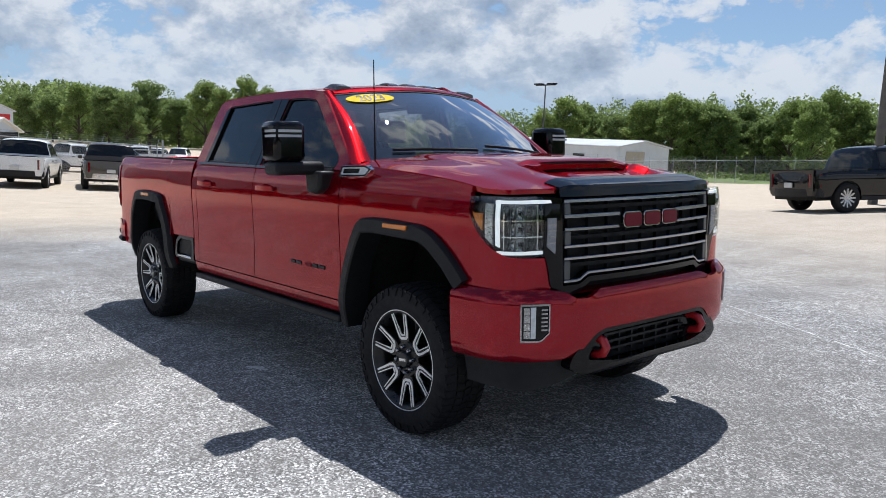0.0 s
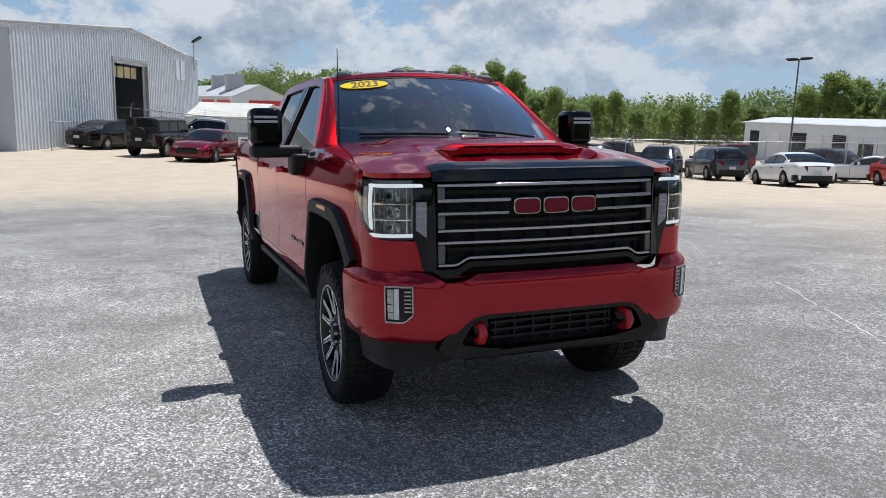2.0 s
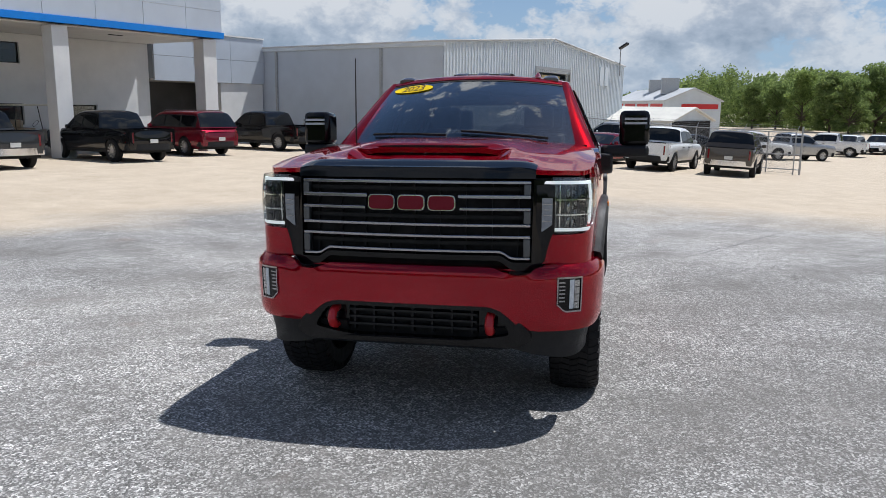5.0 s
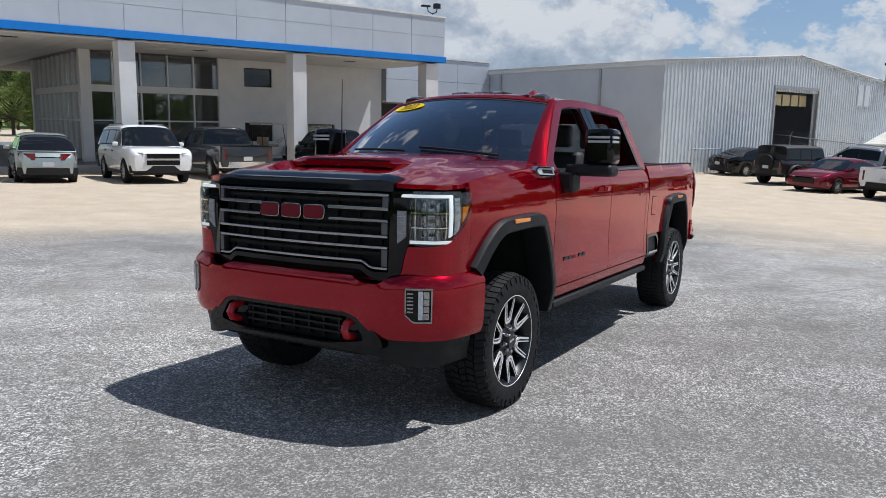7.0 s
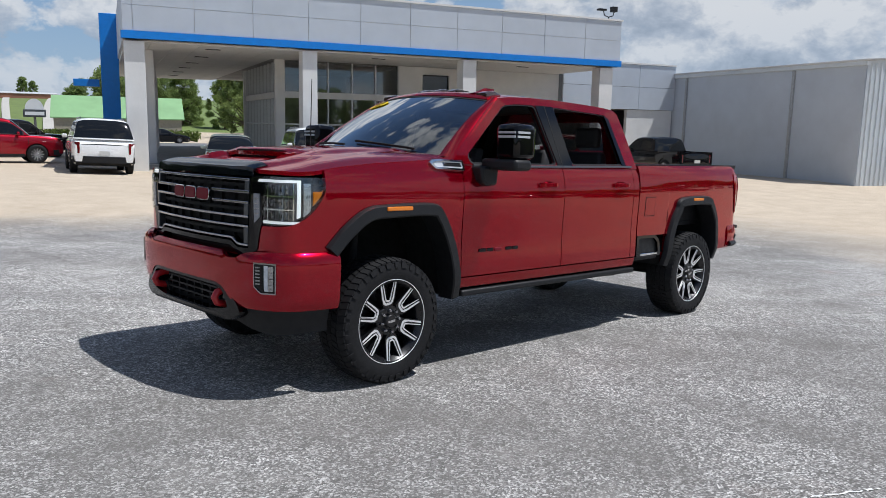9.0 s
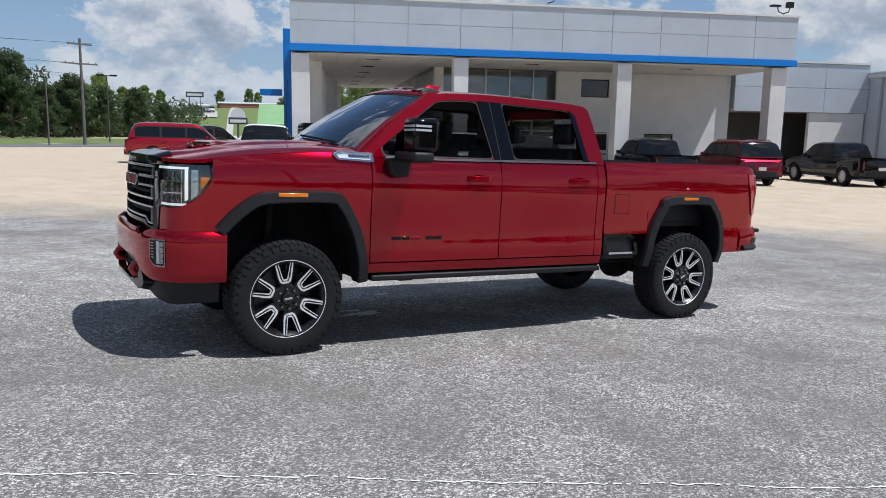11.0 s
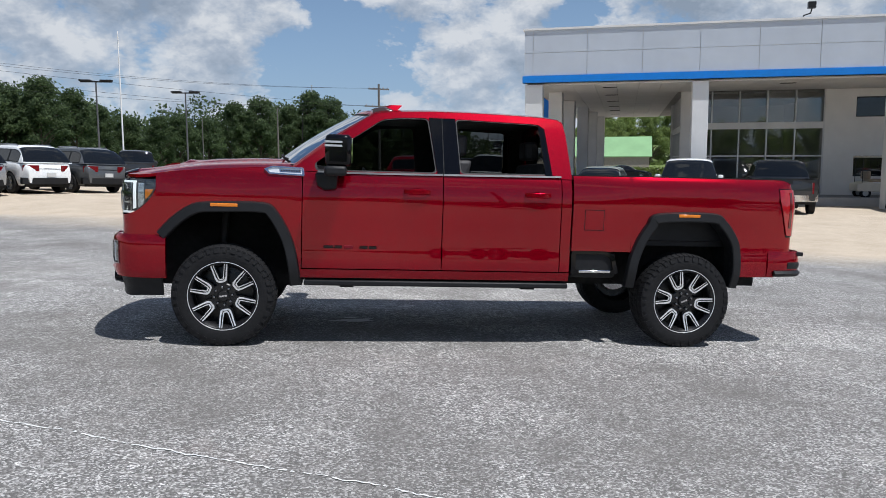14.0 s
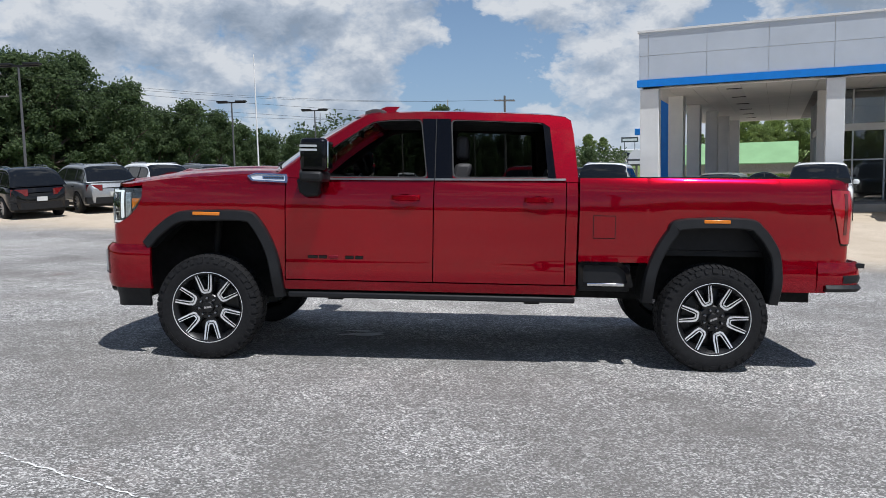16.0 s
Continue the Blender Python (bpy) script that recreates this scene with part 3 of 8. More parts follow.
        if tilt:
            part("flood_lamp", Shape().tube([(e, vf - 0.2, zt + 0.12), (e + 0.25, vf - 0.2, zt + 0.2), (e + 0.3, vf - 0.2, zt + 0.4)], 0.025, 6).box(e + 0.2, e + 0.62, vf - 0.32, vf - 0.08, zt + 0.4, zt + 0.48), MAT_TRIM, d)
    return d


build_dealership()


# ---- golf cart by the showroom wall ----
def golf_cart(x, y, turn):
    g = thing("golf_cart", pose(x, y, ground_z(x, y) + 0.30, 0, 0, turn), "cream golf cart with a flat roof by the showroom", "golf cart")
    cream = material("cream_plastic", (0.62, 0.58, 0.48), 0.4, vary=0.06)
    part("body", Shape().prism(rounded([(-1.15, 0.30), (-1.15, 0.62), (-0.75, 0.72), (-0.2, 0.62), (-0.1, 0.32), (0.55, 0.30), (0.72, 0.72), (0.95, 0.75), (1.2, 0.5), (1.2, 0.28)], 0.06), lambda a, b, q: (a, 0.58 - q, b), 1.16), cream, g, bevel=0.02)
    part("seat", Shape().box(-0.62, -0.10, -0.52, 0.52, 0.70, 0.82), MAT_SEATTAN, g, bevel=0.03)
    part("backrest", Shape().box(-0.74, -0.62, -0.52, 0.52, 0.82, 1.15), MAT_SEATTAN, g, bevel=0.03)
    part("roof", Shape().box(-1.05, 0.85, -0.60, 0.60, 1.72, 1.79), cream, g, bevel=0.025)
    for px_, py_, dx in ((-0.95, 0.54, 0.0), (-0.95, -0.54, 0.0), (0.85, 0.54, -0.18), (0.85, -0.54, -0.18)):
        part("post", Shape().tube([(px_, py_, 0.62), (px_ + dx, py_, 1.74)], 0.018, 8), MAT_TRIM, g)
    part("steering_wheel", Shape().lathe([(0.16 + 0.012 * math.cos(a), 0.012 * math.sin(a)) for a in (0, 1.57, 3.14, 4.71)], 18, lambda r, a, h: (0.36 + 0.6 * r * math.sin(a) + h, 0.25 + r * math.cos(a), 0.98 + 0.8 * r * math.sin(a)), True), MAT_TRIM, g)
    for wx in (-0.8, 0.85):
        for wy in (-0.5, 0.5):
            w = part("wheel", Shape().lathe([(0.02, -0.05), (0.12, -0.06), (0.12, 0.06), (0.02, 0.05)], 16, lambda r, a, h: (wx + r * math.cos(a), wy + h, 0.22 + r * math.sin(a))), MAT_ALU, g)
            part("tyre", Shape().lathe([(0.12, -0.07), (0.2, -0.08), (0.22, -0.05), (0.22, 0.05), (0.2, 0.08), (0.12, 0.07)], 20, lambda r, a, h: (wx + r * math.cos(a), wy + h, 0.22 + r * math.sin(a))), MAT_TYRE, w)



# ---- the red pickup ----
def spline(x, knots):
    """Monotone-ish cubic through (x, value) knots."""
    n = len(knots)
    if x <= knots[0][0]:
        return knots[0][1]
    if x >= knots[-1][0]:
        return knots[-1][1]
    for i in range(n - 1):
        if knots[i][0] <= x <= knots[i + 1][0]:
            break
    (x0, a), (x1, b) = knots[i], knots[i + 1]
    h = x1 - x0

    def slope(j):
        if j == 0 or j == n - 1:
            k = 0 if j == 0 else n - 2
            return (knots[k + 1][1] - knots[k][1]) / (knots[k + 1][0] - knots[k][0])
        l = (knots[j][1] - knots[j - 1][1]) / (knots[j][0] - knots[j - 1][0])
        r = (knots[j + 1][1] - knots[j][1]) / (knots[j + 1][0] - knots[j][0])
        return 0.0 if l * r <= 0 else 2 * l * r / (l + r)
    t = (x - x0) / h
    m0, m1 = slope(i) * h, slope(i + 1) * h
    return (2 * t ** 3 - 3 * t * t + 1) * a + (t ** 3 - 2 * t * t + t) * m0 + (-2 * t ** 3 + 3 * t * t) * b + (t ** 3 - t * t) * m1


class Way:
    """A smooth plan curve of (x, y) points, walked by arc length 0..1."""

    def __init__(self, pts, fine=12):
        p = [Vector(q) for q in pts]
        self.p = []
        for i in range(len(p) - 1):
            a, b, c, d = p[max(i - 1, 0)], p[i], p[i + 1], p[min(i + 2, len(p) - 1)]
            for k in range(fine):
                t = k / fine
                self.p.append(0.5 * ((2 * b) + (c - a) * t + (2 * a - 5 * b + 4 * c - d) * t * t + (3 * b - a - 3 * c + d) * t ** 3))
        self.p.append(p[-1])
        self.s = [0.0]
        for a, b in zip(self.p, self.p[1:]):
            self.s.append(self.s[-1] + (b - a).length)

    def at(self, u):
        d = min(max(u, 0.0), 1.0) * self.s[-1]
        for i in range(len(self.s) - 1):
            if d <= self.s[i + 1]:
                break
        k = (d - self.s[i]) / max(1e-9, self.s[i + 1] - self.s[i])
        q = self.p[i].lerp(self.p[i + 1], k)
        t = (self.p[i + 1] - self.p[i]).normalized()
        return q, Vector((-t.y, t.x))


SECT = [(0.45, -0.06), (0.56, -0.034), (0.64, -0.012), (0.70, -0.005), (0.75, -0.005), (0.81, -0.008), (0.90, -0.010), (1.02, -0.008), (1.16, -0.003), (1.25, 0.0), (1.30, -0.003), (1.36, -0.011), (1.42, -0.026), (1.47, -0.045), (1.50, -0.07), (1.53, -0.11)]
PLAN = [(-3.06, 0.955), (-2.8, 0.975), (-2.2, 0.992), (0.0, 0.998), (1.5, 0.998), (2.1, 0.992), (2.45, 0.978), (2.6, 0.965)]


def side_y(x, z):
    return spline(x, PLAN) + spline(z, SECT)


def sheet(xs, zb, zt, rows=10, thick=0.03, yf=side_y):
    """A body panel on the left side: columns xs, from zb(x) up to zt(x), with thickness and rolled edges."""
    n = len(xs) - 1

    def f(u, v):
        x = xs[round(u * n)]
        z = lerp(zb(x), zt(x), v)
        return (x, yf(x, z), z)

    def g(u, v):
        x, y, z = f(u, v)
        return (x, y - thick, z)
    return Shape().slab(g, f, n, rows)


def steps(a, b, n):
    return [a + (b - a) * i / n for i in range(n + 1)]


def both(name, shape, mat, parent, label="", **kw):
    return part(name, shape, mat, parent, label, **kw), part(name, shape.mirrored(), mat, parent, label, **kw)


FRONT_ARCH = [(2.52, 0.92), (2.40, 1.045), (2.25, 1.145), (2.08, 1.165), (1.72, 1.17), (1.62, 1.12), (1.51, 0.93), (1.455, 0.74), (1.425, 0.52)]
REAR_ARCH = [(-1.485, 0.54), (-1.505, 0.75), (-1.57, 0.94), (-1.66, 1.09), (-1.74, 1.165), (-2.22, 1.178), (-2.34, 1.12), (-2.435, 1.0), (-2.475, 0.90), (-2.49, 0.73), (-2.475, 0.545)]


def smooth_line(pts, n=6):
    w = []
    p = [Vector(q) for q in pts]
    for i in range(len(p) - 1):
        a, b, c, d = p[max(i - 1, 0)], p[i], p[i + 1], p[min(i + 2, len(p) - 1)]
        for k in range(n):
            t = k / n
            w.append(0.5 * ((2 * b) + (c - a) * t + (2 * a - 5 * b + 4 * c - d) * t * t + (3 * b - a - 3 * c + d) * t ** 3))
    w.append(p[-1])
    return w


def arch_z(x, line):
    """The height of an arch line over x, by its upper branch."""
    best = None
    for a, b in zip(line, line[1:]):
        lo, hi = min(a.x, b.x), max(a.x, b.x)
        if lo <= x <= hi and hi > lo:
            z = lerp(a.y, b.y, (x - a.x) / (b.x - a.x))
            best = z if best is None else max(best, z)
    return best


def flare(line, centre):
    """A moulded plastic arch: a band proud of the body, with an inward lip."""
    s = Shape()
    pts = smooth_line(line)
    rows = []
    for i, p in enumerate(pts):
        a, b = pts[max(i - 1, 0)], pts[min(i + 1, len(pts) - 1)]
        t = (b - a).normalized()
        out = Vector((-t.y, t.x))
        if out.dot(p - Vector(centre)) < 0:
            out = -out
        o, m, q, inn = p + out * 0.042, p + out * 0.030, p - out * 0.036, p - out * 0.046
        rows.append([(o.x, side_y(o.x, o.y) - 0.012, o.y), (o.x, side_y(o.x, o.y) + 0.012, o.y), (m.x, side_y(m.x, m.y) + 0.036, m.y), (q.x, side_y(q.x, q.y) + 0.046, q.y), (inn.x, side_y(inn.x, inn.y) + 0.038, inn.y), (inn.x, 0.86, inn.y)])
    m = len(rows[0])
    v = [c for r in rows for c in r]
    f = [(i * m + j, i * m + j + 1, (i + 1) * m + j + 1, (i + 1) * m + j) for i in range(len(rows) - 1) for j in range(m - 1)]
    for i in (0, len(rows) - 1):
        f.append(tuple(i * m + j for j in range(m)))
    return s.add(v, f)


def liner(line):
    """Dark inner wheel housing."""
    pts = smooth_line(line, 3)
    v = []
    for p in pts:
        v += [(p.x, 0.97, p.y), (p.x, 0.5, p.y)]
    n = len(pts)
    f = [(2 * i, 2 * i + 1, 2 * i + 3, 2 * i + 2) for i in range(n - 1)]
    f.append(tuple(2 * i + 1 for i in range(n)))
    return Shape().add(v, f)


def rounded(poly, r=0.02, n=4):
    """The outline with its corners rounded."""
    out = []
    k = len(poly)
    for i in range(k):
        a, b, c = Vector(poly[i - 1]), Vector(poly[i]), Vector(poly[(i + 1) % k])
        r1 = min(r, (a - b).length * 0.45, (c - b).length * 0.45)
        p, q = b + (a - b).normalized() * r1, b + (c - b).normalized() * r1
        for j in range(n + 1):
            t = j / n
            w = p * (1 - t) ** 2 + b * 2 * t * (1 - t) + q * t * t
            out.append((w.x, w.y))
    return out


def frame_with_holes(outer, holes, place, depth):
    """A flat plate with openings through it."""
    bm = bmesh.new()
    loops = []
    for poly in [outer] + holes:
        vs = [bm.verts.new((a, b, 0)) for a, b in poly]
        es = [bm.edges.new((vs[i], vs[(i + 1) % len(vs)])) for i in range(len(vs))]
        loops.append((vs, es))
    bmesh.ops.triangle_fill(bm, use_beauty=True, use_dissolve=False, edges=[e for _, es in loops for e in es])
    bm.verts.index_update()
    pts = [(v.co.x, v.co.y) for v in bm.verts]
    faces = []
    for f in bm.faces:
        ids = [v.index for v in f.verts]
        a, b, c = (Vector(pts[i]) for i in ids[:3])
        if (b - a).cross(c - a) < 0:
            ids.reverse()
        faces.append(tuple(ids))
    rims = [[v.index for v in vs] for vs, _ in loops]
    bm.free()
    n = len(pts)
    s = Shape()
    s.add([place(a, b, 0.0) for a, b in pts] + [place(a, b, depth) for a, b in pts], faces + [tuple(i + n for i in f[::-1]) for f in faces])
    for r in rims:
        for i, j in zip(r, r[1:] + r[:1]):
            s.f.append((i, j, j + n, i + n))
    return s


# ---- wheel, shared by all four corners ----
WHEEL_MESHES = {}


def wheel_meshes():
    if WHEEL_MESHES:
        return WHEEL_MESHES
    y_of = lambda r, a, h: (r * math.cos(a), h, r * math.sin(a))
    tyre = Shape().lathe([(0.279, -0.135), (0.310, -0.142), (0.36, -0.146), (0.395, -0.138), (0.412, -0.122), (0.418, -0.10), (0.420, 0.10), (0.412, 0.122), (0.395, 0.138), (0.36, 0.146), (0.310, 0.142), (0.279, 0.135)], 72, y_of)
    for k in range(58):
        a0 = 2 * math.pi * k / 58
        w = 2 * math.pi / 58
        for row, (h0, h1, sk) in enumerate(((-0.14, -0.085, 0.25), (-0.078, -0.028, -0.3), (-0.022, 0.022, 0.3), (0.028, 0.078, -0.3), (0.085, 0.14, 0.25))):
            off = 0.5 * w * (row % 2)
            a, b = a0 + off + w * 0.08, a0 + off + w * 0.86
            r0, r1 = (0.408, 0.4295) if 0 < row < 4 else (0.398, 0.4285)
            shift = sk * w
            ring = [(a, h0), (b, h0), (b + shift, h1), (a + shift, h1)]
            v = [y_of(r0, q, h) for q, h in ring] + [y_of(r1 if abs(h) < 0.13 else r1 - 0.016, q, h) for q, h in ring]
            tyre.add(v, [(4, 5, 6, 7), (0, 1, 5, 4), (1, 2, 6, 5), (2, 3, 7, 6), (3, 0, 4, 7)])
    for k in range(36):
        a0 = 2 * math.pi * k / 36
        for sgn in (1, -1):
            r0, r1, wd = 0.368, 0.402, 0.055 if k % 2 else 0.035
            v = []
            for r, h in ((r0, 0.147), (r1, 0.141)):
                for q in (a0 - wd, a0 + wd):
                    v.append(y_of(r, q, sgn * (h + 0.004)))
            for r, h in ((r0, 0.13), (r1, 0.125)):
                for q in (a0 - wd, a0 + wd):
                    v.append(y_of(r, q, sgn * h))
            tyre.add(v, [(0, 1, 3, 2), (0, 4, 5, 1), (2, 3, 7, 6), (0, 2, 6, 4), (1, 5, 7, 3)])
    WHEEL_MESHES["tyre"] = tyre.mesh("tyre", MAT_TYRE, 30)
    rim = Shape().lathe([(0.262, -0.13), (0.25, -0.12), (0.225, -0.08), (0.225, 0.06), (0.24, 0.10), (0.256, 0.118), (0.268, 0.128), (0.268, 0.136), (0.256, 0.134), (0.243, 0.118), (0.232, 0.098)], 64, y_of)
    rim.lathe([(0.225, 0.0), (0.10, 0.02), (0.02, 0.02)], 48, y_of)
    WHEEL_MESHES["rim"] = rim.mesh("rim", MAT_RIM)
    WHEEL_MESHES["rim_edge"] = Shape().lathe([(0.2690, 0.128), (0.2690, 0.1375), (0.2650, 0.1382), (0.2635, 0.136)], 64, y_of).mesh("rim_edge", MAT_MACHINED)

    def at(px, py, d):
        return (px, d, py)
    # one spoke: a U of two legs joined at the hub, radial along +x
    def u_shape(w_out, w_in, r_in, r_out, leg):
        outer = [(r_out, w_out), (r_in + 0.04, w_in), (r_in + 0.012, w_in * 0.82), (r_in, w_in * 0.45), (r_in, -w_in * 0.45), (r_in + 0.012, -w_in * 0.82), (r_in + 0.04, -w_in), (r_out, -w_out)]
        inner = [(r_out, -w_out + leg), (r_in + leg + 0.035, -w_in + leg), (r_in + leg + 0.004, -w_in * 0.45), (r_in + leg + 0.004, w_in * 0.45), (r_in + leg + 0.035, w_in - leg), (r_out, w_out - leg)]
        return outer + inner
    def dish(r):
        return 0.098 + 0.028 * (r / 0.25) ** 2
    def spoke_shape(w_out, w_in, r_in, r_out, leg, lift, depth):
        poly = u_shape(w_out, w_in, r_in, r_out, leg)
        n = len(poly)
        s = Shape()
        v = [(a, dish(a) + lift, b) for a, b in poly] + [(a, dish(a) - depth, b) for a, b in poly]
        o, i = 8, 6
        # bridge the outer line (8) with the inner line (6, reversed)
        f = []
        inn = list(range(n - 1, o - 1, -1))
        pairs = [(0, inn[0]), (1, inn[1]), (2, inn[1]), (3, inn[2]), (4, inn[3]), (5, inn[4]), (6, inn[4]), (7, inn[5])]
        for (a, b), (c, d) in zip(pairs, pairs[1:]):
            f.append((a, c, d, b) if b != d else (a, c, b))
        f += [tuple(k + n for k in q[::-1]) for q in f]
        for k in range(n):
            f.append((k, k + n, (k + 1) % n + n, (k + 1) % n))
        return s.add(v, f)
    WHEEL_MESHES["spoke"] = spoke_shape(0.070, 0.049, 0.086, 0.252, 0.030, 0.0, 0.05).mesh("spoke", MAT_RIM, 30)
    WHEEL_MESHES["spoke_face"] = spoke_shape(0.067, 0.047, 0.104, 0.2515, 0.0105, 0.003, 0.004).mesh("spoke_face", MAT_MACHINED, 30)
    WHEEL_MESHES["spoke_inlay"] = spoke_shape(0.0475, 0.0270, 0.1240, 0.2515, 0.0055, 0.003, 0.004).mesh("spoke_inlay", MAT_MACHINED, 30)
    hub = Shape().lathe([(0.105, 0.05), (0.105, 0.092), (0.097, 0.100), (0.05, 0.100), (0.047, 0.118), (0.04, 0.126), (0.002, 0.127)], 40, y_of)
    WHEEL_MESHES["hub"] = hub.mesh("hub", MAT_RIM)
    WHEEL_MESHES["lug_nut"] = Shape().lathe([(0.013, 0.0), (0.012, 0.024), (0.008, 0.03), (0.001, 0.031)], 8, y_of).mesh("lug_nut", MAT_DCHROME)
    WHEEL_MESHES["cap_badge"] = Shape().box(-0.03, -0.012, 0.1265, 0.1285, -0.008, 0.008).box(-0.009, 0.009, 0.1265, 0.1285, -0.008, 0.008).box(0.012, 0.03, 0.1265, 0.1285, -0.008, 0.008).mesh("cap_badge", MAT_CHROME)
    for key in ("rim", "rim_edge", "spoke", "spoke_face", "spoke_inlay"):
        for vert in WHEEL_MESHES[key].vertices:
            vert.co.x *= 1.072
            vert.co.z *= 1.072
    disc = Shape().lathe([(0.05, 0.0), (0.165, 0.0), (0.165, -0.03), (0.05, -0.03)], 32, y_of, True)
    WHEEL_MESHES["brake_disc"] = disc.mesh("brake_disc", MAT_DCHROME)
    return WHEEL_MESHES


def truck_wheel(parent, x, y, turn):
    w = wheel_meshes()
    flip = 0 if y > 0 else 180
    hub = part("wheel", w["rim"], None, parent, "black alloy wheel with machined U-shaped spokes", m=pose(x, y, 0.42, 0, 0, flip) @ pose(0, 0, 0, 0, turn, 0))
    for key in ("tyre", "rim_edge", "hub", "cap_badge", "brake_disc"):
        part(key, w[key], None, hub)
    for k in range(6):
        for key in ("spoke", "spoke_face", "spoke_inlay"):
            part(key, w[key], None, hub, m=pose(0, 0, 0, 0, 60 * k + 30, 0))
    for k in range(8):
        a = 2 * math.pi * k / 8
        part("lug_nut", w["lug_nut"], None, hub, m=pose(0.073 * math.cos(a), 0.098, 0.073 * math.sin(a)))
    return hub


def hood_z(x, y):
    c = spline(x, [(1.40, 1.565), (1.7, 1.57), (2.1, 1.552), (2.4, 1.512), (2.5, 1.495), (2.65, 1.462), (2.8, 1.440), (2.9, 1.408)])
    e = spline(x, [(1.40, 1.515), (1.7, 1.505), (2.1, 1.48), (2.4, 1.45), (2.65, 1.41), (2.8, 1.385), (2.9, 1.372)])
    t = abs(y) / 0.93
    dip = 0.042 * spline(abs(y), [(0.0, 1.0), (0.38, 1.0), (0.47, 0.0)]) * spline(x, [(2.40, 0.0), (2.46, 1.0), (2.62, 0.9), (2.74, 0.0)])
    back = spline(t, [(0.0, 1.0), (0.42, 0.97), (0.52, 0.86), (0.62, 0.55), (0.75, 0.42), (0.88, 0.22), (1.0, -0.25)])
    nose = spline(t, [(0.0, 1.0), (0.58, 0.97), (0.65, 0.85), (0.72, 0.48), (0.80, 0.34), (0.88, 0.2), (1.0, -0.25)])
    return e - dip + (c - e) * lerp(back, nose, spline(x, [(2.2, 0.0), (2.75, 1.0)]))


def hood_front(y):
    return spline(abs(y), [(0.0, 2.915), (0.4, 2.905), (0.6, 2.885), (0.72, 2.86), (0.82, 2.81), (0.89, 2.74), (0.935, 2.64)])


def belt(x):
    return spline(x, [(-0.95, 1.492), (0.0, 1.478), (1.0, 1.468), (1.45, 1.475)])


def glass_y(z):
    return 0.952 - (z - 1.475) * 0.455


